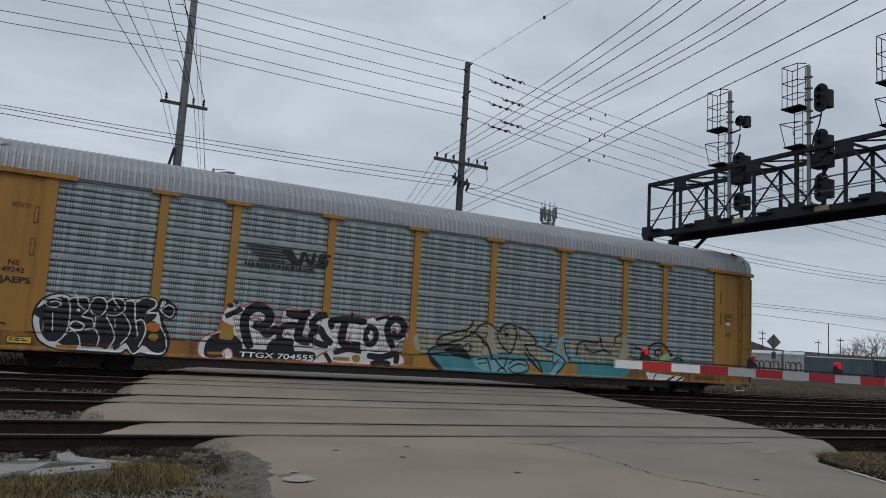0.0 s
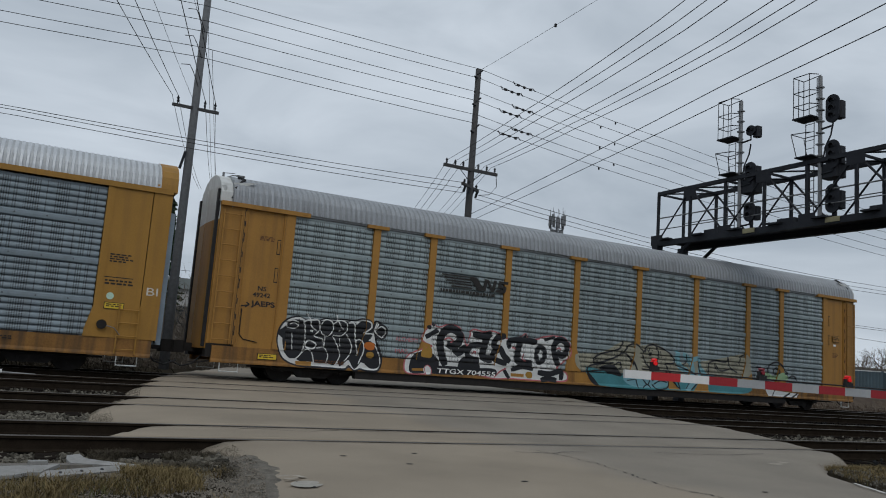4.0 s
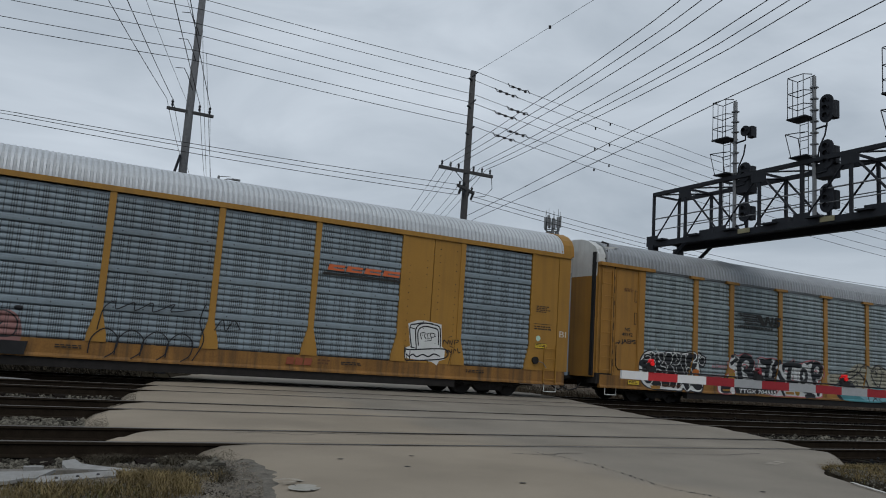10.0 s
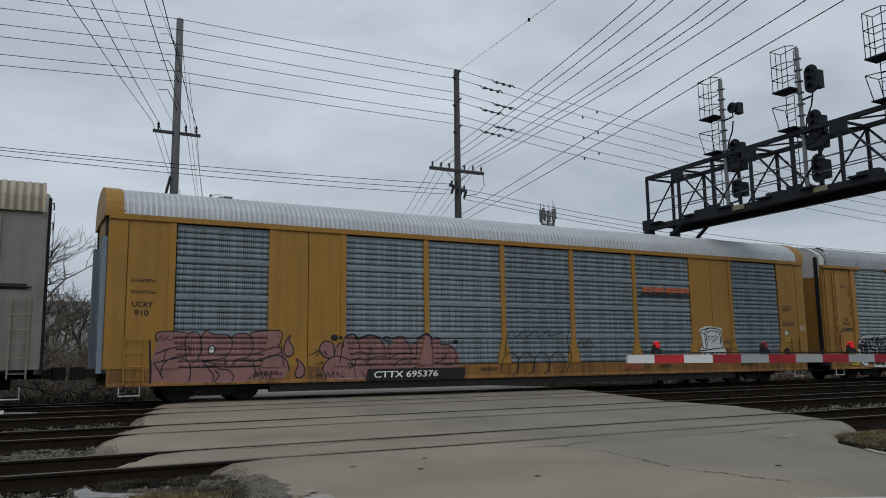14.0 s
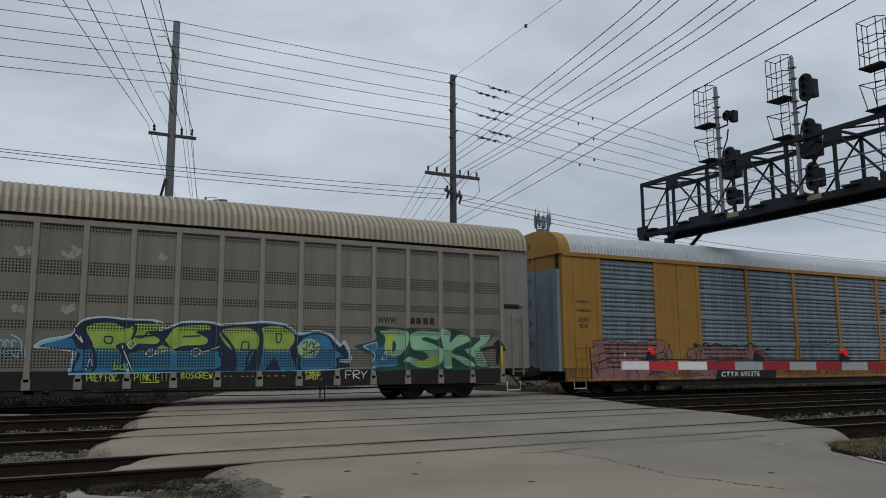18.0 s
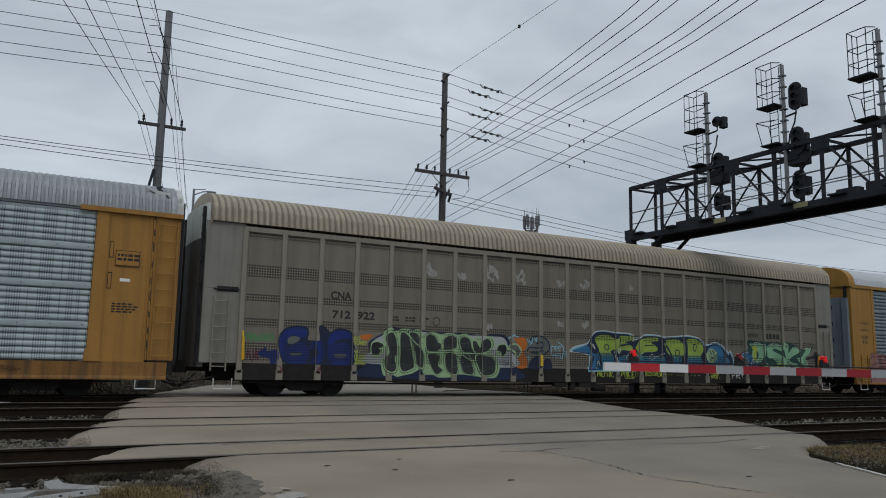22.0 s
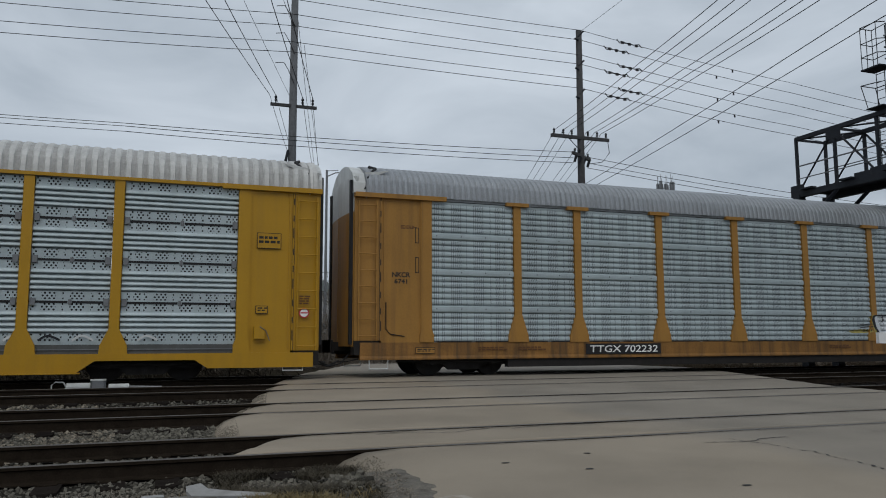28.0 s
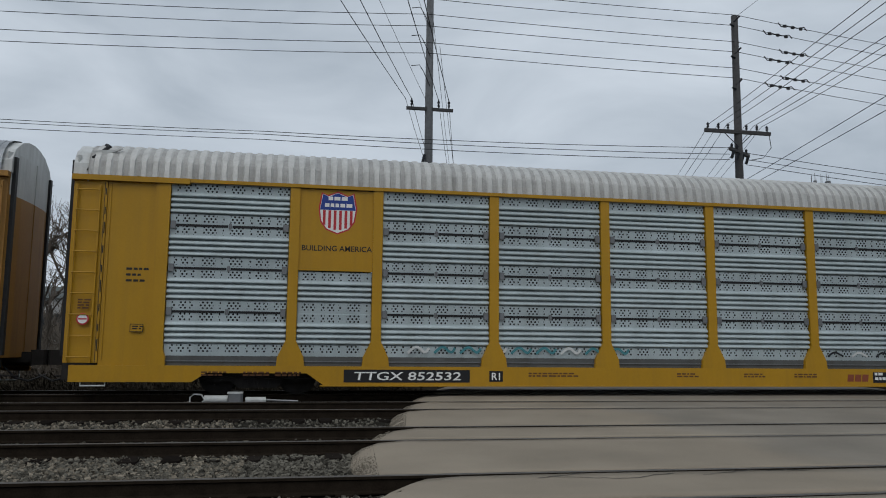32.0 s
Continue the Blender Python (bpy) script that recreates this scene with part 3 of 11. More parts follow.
        low.tube([(-0.4, my + 0.85, 9.9), (0.3, my + 0.85, 9.9), (0.3, my + 0.1, 9.9)], 0.018, 4)
        low.tube([(-0.4, my + 0.85, 9.9), (-0.3, my + 0.7, 9.05)], 0.018, 4)
        low.tube([(0.3, my + 0.85, 9.9), (0.3, my + 0.7, 9.05)], 0.018, 4)
        low.tube([(-0.4, my + 0.85, 9.9), (-0.2, my + 0.2, 9.9)], 0.018, 4)
        part("lower_rail", low, GANTRY, mast)
        lad = MB()
        for dy in (0.28, 0.62):
            lad.tube([(0.1, my + dy, 6.8), (0.1, my + dy, 10.5)], 0.018, 4)
        for z in np.arange(7.0, 10.4, 0.3):
            lad.tube([(0.1, my + 0.28, float(z)), (0.1, my + 0.62, float(z))], 0.013, 4)
        part("ladder", lad, GANTRY, mast)
        for j, hz in enumerate((10.64, 9.0, 7.42)):
            hy = my - 0.50
            rad = 0.21 if (not big and j == 0) else 0.26
            hh = 0.0 if (not big and j == 0) else (0.25 if big else 0.12)
            poly = []
            for a in range(24):
                t = 6.28318 * a / 24
                poly.append((hy + rad * math.cos(t), hz + rad * math.sin(t) + (hh if math.sin(t) > 0 else -hh)))
            head = part("signal_head", MB().prism(poly, 'x', 0.0, 0.06), GANTRY, mast, "black signal head with hooded lamps")
            part("head_case", MB().cbox(0.22, hy - 0.16, hz - 0.05, 0.28, 0.26, 0.42 + hh * 0.8), GANTRY, head)
            lamps = (hz,) if hh == 0 else ((hz + 0.27, hz, hz - 0.27) if big else (hz + 0.13, hz - 0.13))
            for lz in lamps:
                hood = MB()
                for a in range(12):
                    t0, t1 = -0.5 + 4.14 * a / 12, -0.5 + 4.14 * (a + 1) / 12
                    q = [(0.0, hy + 0.10 * math.cos(t0), lz + 0.10 * math.sin(t0)), (0.0, hy + 0.10 * math.cos(t1), lz + 0.10 * math.sin(t1)),
                         (-0.10, hy + 0.10 * math.cos(t1), lz + 0.10 * math.sin(t1)), (-0.10, hy + 0.10 * math.cos(t0), lz + 0.10 * math.sin(t0))]
                    n = len(hood.v)
                    hood.v += q
                    hood.f.append((n, n + 1, n + 2, n + 3))
                part("hood", hood, GANTRY, head)
            part("bracket", MB().tube([(0.05, my, hz - 0.40 - hh), (0.05, hy, hz - 0.36 - hh), (0.05, hy, hz - rad - hh + 0.05)], 0.035, 6), GANTRY, head)
        part("cable", MB().tube([(0.05, my - 0.50, 10.1), (0.05, my - 0.42, 9.7), (0.05, my - 0.2, 9.3), (0.05, my - 0.08, 8.6)], 0.03, 6), GANTRY, mast)
        part("junction_box", MB().cbox(0.3, my - 0.35, 8.45, 0.5, 0.7, 0.5), GANTRY, g)
        part("number_board", MB().box(-0.16, -0.14, my - 0.9, my - 0.35, 6.56, 6.74), mat("dull_tan_plate", (0.24, 0.22, 0.13), 0.7), g, "small tan plate with unreadable bars")
        part("cable_box", MB().cbox(0.1, my + 1.3, 6.82, 0.4, 0.8, 0.22), GANTRY, g)
    return g


gantry()


def pole(x, y, top, r0, r1, label, lean=(0, 0), wood=None):
    p = empty("utility_pole", pose(x, y, -0.6), label, "utility pole", "utility poles")
    part("shaft", MB().tube([(0, 0, 0), (lean[0] * 0.5, lean[1] * 0.5, (top + 0.6) * 0.5), (lean[0], lean[1], top + 0.6)], r0, 12, r1), wood or WOODPOLE, p, smooth=True)
    return p


def insulator(parent, x, y, z, tall=0.22):
    mb = MB()
    for i, (r, h) in enumerate(((0.03, 0.0), (0.06, 0.05), (0.035, 0.08), (0.065, 0.13), (0.03, 0.17))):
        mb.disc((x, y), 'z', r, z + h * tall / 0.22, z + (h + 0.045) * tall / 0.22, 8)
    return part("insulator", mb, GANTRY, parent)


p1 = pole(6.3, 17.8, 18.36, 0.24, 0.17, "tall grey wooden utility pole with one crossarm", (0.0, 0), WOODPALE)
arm = part("crossarm", MB().box(-1.1, 1.15, -0.16, -0.04, 12.92, 13.06), WOODPOLE, p1)
for dx in (-0.85, 0.45, 0.95):
    insulator(arm, dx, -0.1, 13.06, 0.42)
part("switch", MB().cbox(-0.32, -0.2, 10.3, 0.12, 0.14, 0.9, pose(0, 0, 0, 0, 12, 0)), GANTRY, p1, "dark cable switch on the shaft")
for z in (18.1, 16.7, 15.2):
    part("jumper", MB().tube([(-0.9, -0.05, z - 0.1), (-0.5, -0.1, z - 0.05), (-0.3, -0.15, z - 0.4), (0, -0.2, z - 1.1)], 0.02, 5), WIRE, p1)

p2 = pole(20.05, 14.0, 16.7, 0.22, 0.15, "dark wooden utility pole with double crossarms", (0.1, 0))
arm = part("crossarm", MB().box(-1.66, 1.62, -0.18, -0.05, 11.58, 11.74), WOODPOLE, p2)
for dx in (-1.5, -0.98, -0.5, 0.42, 0.95, 1.46):
    insulator(arm, dx, -0.12, 11.74, 0.3)
for dx in (-0.7, 0.7):
    part("arm_brace", MB().tube([(dx, -0.12, 11.6), (0.0, -0.14, 10.95)], 0.02, 5), GANTRY, p2)
low = part("lower_crossarm", MB().cbox(0, -0.15, 10.7, 0.14, 2.0, 0.14, pose(0, 0, 0, 0, 0, -55)), WOODPOLE, p2)
for i in range(4):
    t = -0.75 + 0.5 * i
    insulator(low, t * 0.82, -0.15 + t * 0.57, 10.78, 0.2)
    part("cut_out", MB().cbox(t * 0.82, -0.2 + t * 0.57, 10.45, 0.10, 0.12, 0.36, pose(0, 0, 0, 10, 14, 0)), GANTRY, low)
for z, s in ((17.15, 0), (16.95, 1), (15.6, 0), (15.4, 1), (14.1, 0), (13.9, 1)):
    part("bracket", MB().tube([(0, -0.1, z - 0.2), (0.28 if s == 0 else -0.22, -0.15, z + 0.1 - 0.25 * s)], 0.05, 6), GANTRY, p2)
part("drop_cable", MB().tube([(1.55, -0.12, 11.7), (1.62, -0.15, 11.0), (1.2, -0.15, 10.5), (0.5, -0.15, 10.35)], 0.018, 5), WIRE, p2)

# ---------------------------------------------------------------- the train
# Along the train the first car's middle lies at RUN metres at each second given.
RUN = [(0, 12.24), (1, 13.53), (2, 14.91), (3, 16.44), (4.5, 19.0), (5.5, 20.86), (6.5, 22.96), (8, 26.42), (9.5, 30.19), (11, 34.31), (12.5, 38.77), (14, 43.54), (16.5, 52.32), (18, 58.13),
       (19.5, 64.18), (21, 70.58), (22.5, 77.35), (24, 84.40), (26.5, 96.19), (28, 103.32), (29.5, 110.42), (31, 117.52), (32, 122.17)]
ROOF_ARC = [(0.0, 4.80), (0.02, 5.0), (0.06, 5.19), (0.16, 5.36), (0.36, 5.53), (0.66, 5.66), (1.05, 5.74), (1.5, 5.765)]
HALF_TURN = pose(0, 0, 0, 0, 0, 180)
WHEELS = []


def both(ob):
    """The same part on the far side of the car."""
    o2 = ob.copy()
    scene.collection.objects.link(o2)
    o2.parent = ob.parent
    o2.matrix_basis = HALF_TURN @ ob.matrix_basis
    return ob


def profile(kind):
    """Corrugated side sheet: depth from the side plane against height."""
    out = []
    if kind == 'A':
        z = 0.90
        for band in range(4):
            for i in range(5):
                p = 0.158
                out += [(0.090, z), (0.090, z + 0.020), (0.056, z + 0.034), (0.046, z + 0.056), (0.044, z + 0.085), (0.052, z + 0.118), (0.068, z + 0.146)]
                z += p
            if band < 3:
                out += [(0.095, z + 0.004), (0.045, z + 0.018), (0.026, z + 0.040), (0.020, z + 0.10), (0.024, z + 0.160), (0.055, z + 0.186), (0.095, z + 0.196)]
                z += 0.20
        out.append((0.06, 4.72))
    elif kind == 'U':
        z = 0.89
        out += [(0.100, 0.872)]
        for band in range(4):
            out += [(0.100, z), (0.098, z + 0.012), (0.080, z + 0.24)]
            for i in range(4):
                a = z + 0.245 + i * 0.125
                out += [(0.165, a), (0.165, a + 0.020), (0.058, a + 0.030), (0.042, a + 0.046), (0.044, a + 0.066), (0.060, a + 0.092), (0.088, a + 0.114)]
            out += [(0.090, z + 0.755), (0.078, z + 0.950), (0.10, z + 0.955), (0.10, z + 0.970)]
            z += 0.972
    return out


def truck(car, x):
    tr = part("truck", MB().box(-0.25, 0.25, -0.95, 0.95, 0.38, 0.66), DARK_STEEL, car, "grimy black wheel truck")
    tr.matrix_basis = pose(x, 0, 0)
    for s in (-1, 1):
        poly = [(-1.22, 0.36), (-1.1, 0.30), (-0.6, 0.32), (-0.42, 0.16), (0.42, 0.16), (0.6, 0.32), (1.1, 0.30), (1.22, 0.36), (1.18, 0.58), (0.7, 0.60), (0.45, 0.72), (-0.45, 0.72), (-0.7, 0.60), (-1.18, 0.58)]
        part("side_frame", MB().prism(poly, 'y', s * 1.05 - 0.07, s * 1.05 + 0.07), DARK_STEEL, tr)
        for dx in (-0.26, 0, 0.26):
            part("coil_spring", MB().disc((dx, s * 1.03), 'z', 0.10, 0.22, 0.52, 10), DARK_STEEL, tr)
        for dx in (-0.89, 0.89):
            part("bearing_cap", MB().disc((dx, 0.42), 'y', 0.13, s * 1.02, s * 1.20, 12), DARK_STEEL, tr)
    for dx in (-0.89, 0.89):
        mb = MB()
        for s in (-1, 1):
            mb.disc((0, 0), 'y', 0.419, s * 0.72, s * 0.85, 28)
            mb.disc((0, 0), 'y', 0.445, s * 0.685, s * 0.72, 28)
            mb.disc((0, 0), 'y', 0.14, s * 0.85, s * 0.93, 10)
            for a in range(3):
                c, sn = math.cos(a * 2.09), math.sin(a * 2.09)
                mb.disc((0.26 * c, 0.26 * sn), 'y', 0.05, s * 0.84, s * 0.86, 8)
        mb.disc((0, 0), 'y', 0.09, -0.7, 0.7, 10)
        if "wheelset" not in FONTS:
            FONTS["wheelset"] = mb.mesh("wheelset", DARK_STEEL)
        ws = part("wheelset", FONTS["wheelset"], None, tr)
        ws.matrix_basis = pose(dx, 0, 0.42)
        WHEELS.append(ws)
    return tr


def roof(car, half, material, pitch, depth, cap=None, label="", groove=None):
    """Arched roof sheet with ribs across it."""
    arc = [(n - 1.5, z) for n, z in ROOF_ARC] + [(1.5 - n, z) for n, z in reversed(ROOF_ARC[:-1])]
    mb = MB()
    stations = []
    x = -half
    while x < half - 0.01:
        stations += [(x, 0), (x + pitch * 0.38, 0), (x + pitch * 0.5, depth), (x + pitch * 0.88, depth)]
        x += pitch
    stations.append((half, 0))
    k = len(arc)
    for x, d in stations:
        for i, (y, z) in enumerate(arc):
            mb.v.append((x, y - d * (1 if i < 3 else -1 if i > k - 4 else 0), z + d * (0 if i in (0, k - 1) else 0.8)))
    for j in range(len(stations) - 1):
        for i in range(k - 1):
            mb.f.append((j * k + i, (j + 1) * k + i, (j + 1) * k + i + 1, j * k + i + 1))
    me = mb.mesh("roof", material)
    # Every valley between ribs takes the darker copy as painted shade.
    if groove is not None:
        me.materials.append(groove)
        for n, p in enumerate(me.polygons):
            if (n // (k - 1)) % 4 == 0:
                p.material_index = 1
    ob = part("roof", me, None, car, label)
    for s in (-1, 1):
        e = MB()
        poly = arc + [(1.5, 4.7), (-1.5, 4.7)]
        e.prism(poly, 'x', s * (half - 0.02), s * half)
        part("roof_end", e, cap or material, car)
    return ob


def end_doors(car, half, paint, top_paint, wide=1.5):
    """Two folded door leaves closing each end, with the seam between them."""
    for s in (-1, 1):
        for side in (-1, 1):
            y0, y1 = sorted((side * 0.03, side * (wide - 0.06)))
            mb = MB()
            pts = [(s * (half - 0.05), side * (wide - 0.10)), (s * (half + 0.03), side * (wide - 0.22)), (s * (half + 0.09), side * 0.8), (s * (half + 0.12), side * 0.03),
                   (s * (half + 0.04), side * 0.03), (s * (half - 0.10), side * (wide - 0.14))]
            mb.prism(pts, 'z', 0.80, 4.35)
            d = part("end_door", mb, paint, car)
            mb = MB()
            mb.prism(pts, 'z', 4.35, 5.30)
            part("door_top", mb, top_paint, d)
            part("door_seal", MB().box(*sorted((s * (half + 0.02), s * (half + 0.10))), *sorted((side * (wide - 0.20), side * (wide - 0.34))), 0.85, 5.2), BLACK, d)


def ladder(car, x, dx, z0, z1, n, paint, proud=0.03):
    mb = MB()
    for xx in (x, x + dx):
        mb.box(xx - 0.02, xx + 0.02, -1.5 - proud, -1.49, z0, z1)
    lad = part("ladder", mb, paint, car)
    r = MB().tube([(x, -1.5 - proud - 0.02, 0), (x + dx, -1.5 - proud - 0.02, 0)], 0.014, 6).mesh("rung", paint)
    for i in range(n):
        o = part("rung", r, None, lad)
        o.matrix_basis = pose(0, 0, z0 + 0.12 + (z1 - z0 - 0.24) * i / (n - 1))
    both(lad)
    return lad


def couplers(car, half):
    for s in (-1, 1):
        c = part("coupler", MB().box(*sorted((s * (half - 0.6), s * (half + 0.42))), -0.12, 0.12, 0.68, 0.92), DARK_STEEL, car, "rusty knuckle coupler")
        part("knuckle", MB().cbox(s * (half + 0.48), 0.05, 0.80, 0.34, 0.42, 0.34), DARK_STEEL, c)
        pts = [(s * (half - 0.1), -0.55, 0.62), (s * (half + 0.15), -0.58, 0.36), (s * (half + 0.42), -0.5, 0.28), (s * (half + 0.75), -0.4, 0.42)]
        part("air_hose", MB().tube(pts, 0.025, 6), BLACK, c)
        pts = [(s * (half - 0.5), -1.25, 0.55), (s * (half + 0.1), -1.2, 0.42), (s * (half + 0.3), -0.8, 0.40)]
        part("uncoupling_lever", MB().tube(pts, 0.02, 6), DARK_STEEL, c)


def underbody(car, half, tx, low=False):
    deck = 0.9
    mb = MB().box(-half + 0.4, half - 0.4, -0.35, 0.35, 0.42, 0.86)
    part("centre_sill", mb, DARK_STEEL, car)
    part("deck", MB().box(-half + 0.05, half - 0.05, -1.36, 1.36, 0.84, 0.9), DARK_STEEL, car)
    if low:
        deck = 0.66
    cb_me = MB().box(0, 0.12, -1.35, 1.35, 0.60 - (0.9 - deck), 0.84 - (0.9 - deck)).mesh("cross_bearer", DARK_STEEL)
    for x in np.arange(-half + 4.6, half - 4.5, 1.9):
        part("cross_bearer", cb_me, None, car).matrix_basis = pose(float(x), 0, 0)
    part("brake_tank", MB().disc((-0.7, 0.55), 'x', 0.2, -2.0, -0.9, 14), DARK_STEEL, car)
    part("brake_pipe", MB().tube([(-half + 1, -1.2, 0.40), (-tx + 2, -1.2, 0.38), (tx - 2, -1.2, 0.38), (half - 1, -1.2, 0.40)], 0.03, 6), DARK_STEEL, car)
    for s in (-1, 1):
        st = MB()
        x = s * (half - 0.45)
        st.tube([(x - 0.25, -1.46, 0.5), (x - 0.25, -1.46, 0.22), (x + 0.25, -1.46, 0.22), (x + 0.25, -1.46, 0.5)], 0.02, 6)
        both(part("step", st, WHITE_END, car))
        truck(car, s * tx)


def low_sill(car, half, paint):
    """Deep side sill of the low car, cut up over the trucks and at the ends."""
    up, z1 = 0.50, 0.66
    poly = [(-half, 0.30), (-11.1, 0.30), (-10.8, up), (-8.6, up), (-8.2, 0.22), (8.2, 0.22), (8.6, up), (10.8, up), (11.1, 0.30), (half, 0.30), (half, z1), (-half, z1)]
    both(part("side_sill", MB().prism(poly, 'y', -1.50, -1.38), paint, car, "bright yellow deep side sill"))
    both(part("sill_flange", MB().box(-8.3, 8.3, -1.53, -1.36, 0.21, 0.235), paint, car))


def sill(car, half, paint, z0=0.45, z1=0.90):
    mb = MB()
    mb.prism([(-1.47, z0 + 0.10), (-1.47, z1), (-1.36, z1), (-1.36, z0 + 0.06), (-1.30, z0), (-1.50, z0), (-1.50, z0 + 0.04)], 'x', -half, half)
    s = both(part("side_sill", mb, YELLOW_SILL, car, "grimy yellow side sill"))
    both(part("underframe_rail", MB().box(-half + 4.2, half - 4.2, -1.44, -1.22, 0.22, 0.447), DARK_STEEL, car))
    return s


def post_mesh(paint, w=0.235, z0=0.90, z1=4.76, flare=0.24, y0=0.0, rise=0.76):
    poly = [(-w / 2, z1), (w / 2, z1), (w / 2, z0 + rise), (w / 2 + flare * 0.9, z0 + 0.20), (w / 2 + flare, z0), (-w / 2 - flare, z0), (-w / 2 - flare * 0.9, z0 + 0.20), (-w / 2, z0 + rise)]
    mb = MB().prism(poly, 'y', -1.5 + y0, -1.5 + y0 + 0.13)
    return mb.mesh("post", paint)


def autorack_a(x0, paint, side, roof_mat, groove, posts_x, end_post, half, label, kind='A', roof_pitch=0.165, sign=False, tx=10.5, end_white=None):
    """Auto carrier with yellow posts, T-shaped post caps and corrugated, perforated side sheets."""
    car = empty("auto_carrier_car", pose(RUN[0][1] + x0, 1.5, 0), label, "railway car", "cars of the train")
    car["offset"] = x0
    low = kind == 'U'
    base = 0.66 if low else 0.90
    underbody(car, half - 0.2, tx, low)
    if low:
        low_sill(car, half - 0.15, paint)
    else:
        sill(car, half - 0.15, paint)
    edges = [-end_post] + posts_x + [end_post]
    prof = profile(kind)
    cache = {}
    for i in range(len(edges) - 1):
        a, b = edges[i] + (0.125 if i else 0.15), edges[i + 1] - (0.125 if i < len(edges) - 2 else 0.15)
        if sign and i == 1:
            lower = [p for p in prof if p[1] < 2.82]
            for s, pr in ((1, lower),):
                ob = part("side_panel", MB().sheet([(n - 1.5, z) for n, z in pr], a, b), side, car)
            part("sign_panel", MB().box(a - 0.03, b + 0.03, -1.46, -1.43, 2.84, 4.76), paint, car, "plain yellow sign panel with a shield")
            # Unseen sheet added on the far side so no sky shows through the gap.
            part("inner_lining", MB().box(a - 0.1, b + 0.1, 1.38, 1.40, 0.7, 4.76), side, car)
            continue
        if low:
            for zj in (1.855, 2.827, 3.799):
                both(part("sheet_gap", MB().box(a + 0.10, (a + b) / 2 - 0.05, -1.434, -1.38, zj - 0.030, zj + 0.024), BLACK, car))
                both(part("sheet_gap", MB().box((a + b) / 2 + 0.05, b - 0.12, -1.434, -1.38, zj - 0.030, zj + 0.024), BLACK, car))
                both(part("gap_clip", MB().cbox((a + b) / 2, -1.43, zj, 0.07, 0.03, 0.12), GALV, car))
                both(part("bracket_tab", MB().cbox(a + 0.07, -1.45, zj, 0.12, 0.05, 0.17), GALV, car))
                both(part("bracket_tab", MB().cbox(b - 0.07, -1.45, zj, 0.12, 0.05, 0.17), GALV, car))
        key = round(b - a, 3)
        if key not in cache:
            cache[key] = MB().sheet([(n - 1.5, z) for n, z in prof], -key / 2, key / 2).mesh("side_panel", side)
        ob = part("side_panel", cache[key], None, car)
        ob.matrix_basis = pose((a + b) / 2, 0, 0)
        both(ob)
    if not low:
        for i in range(len(edges) - 1):
            for u0, u1 in ((0.3, (edges[i + 1] - edges[i]) * 0.5 - 0.06), ((edges[i + 1] - edges[i]) * 0.5 + 0.06, edges[i + 1] - edges[i] - 0.3)):
                both(part("drain_slot", MB().box(edges[i] + u0, edges[i] + u1, -1.474, -1.46, 0.897, 0.922), BLACK, car))
    pm = post_mesh(paint, 0.225, base, 4.80 if low else 4.76, 0.20, 0.0, 0.58 if low else 0.76)
    cap = MB().box(-0.35, 0.35, -1.56, -1.40, 4.70, 4.80).mesh("post_cap", paint)
    for x in posts_x:
        p = part("post", pm, None, car)
        p.matrix_basis = pose(x, 0, 0)
        if not low:
            part("post_cap", cap, None, p)
        o = both(p)
    part("roof_rail", MB().box(-half + 0.1, half - 0.1, -1.46, -1.38, 4.74, 4.84), GROOVE_G, car)
    if low:
        # Grime and the shade of the recess are both in this strip's dark grey.
        both(part("lower_strip", MB().box(-end_post, end_post, -1.40, -1.34, 0.66, 0.878), mat("grimy_grey_kick_strip", (0.085, 0.088, 0.085), 0.7, 0.1, 0.3, 2, 0.1, 30, 0.4), car, "grimy grey strip, darkened for the recess's shade, under the side sheets"))
        both(part("strip_rib", MB().box(-end_post, end_post, -1.425, -1.40, 0.75, 0.775), GALV, car))
        both(part("top_rail", MB().box(-half + 0.1, half - 0.1, -1.53, -1.40, 4.76, 4.84), paint, car))
    # ends: plain bay, corner column with ladder, heavy header beam
    for s in (-1, 1):
        xi, xo = s * end_post, s * half
        ep = both(part("end_post", post_mesh(paint, 0.28, base, 4.76, 0.06, 0.0, 0.35), None, car))
        ep.matrix_basis = pose(xi, 0, 0)
        a, b = sorted((xi, s * (half - 0.72)))
        both(part("end_panel", MB().box(a, b, -1.45, -1.40, base, 4.74), paint, car))
        a, b = sorted((s * (half - 0.66), s * half))
        both(part("corner_column", MB().prism([(a, -1.47), (b, -1.42 if s > 0 else -1.47), (b, -1.0), (a, -1.0)] if s > 0 else [(a, -1.42), (b, -1.47), (b, -1.0), (a, -1.0)], 'z', base + 0.05, 4.74), paint, car))
        track = both(part("door_track", MB().box(*sorted((s * (half - 0.712), s * (half - 0.668))), -1.478, -1.42, base + 0.05, 4.70), paint, car))
        slot = MB()
        for q in range(9):
            zq = base + 0.3 + q * 0.43
            slot.box(*sorted((s * (half - 0.70), s * (half - 0.676))), -1.482, -1.477, zq, zq + 0.16 + 0.1 * (q % 3 == 0))
        both(tagged(part("track_slots", slot, BLACK, car), "", kind="stuff"))
        both(part("door_gap", MB().box(*sorted((s * (half - 0.668), s * (half - 0.655))), -1.474, -1.42, base + 0.05, 4.70), BLACK, car))
        both(part("header_beam", MB().box(*sorted((s * (end_post - 0.55), s * (half + 0.02))), -1.56, -1.36, 4.72, 4.84), paint, car))
        both(part("panel_lip", MB().box(*sorted((s * (end_post + 0.14), s * (end_post + 0.18))), -1.485, -1.45, base + 0.12, 4.70), paint, car))
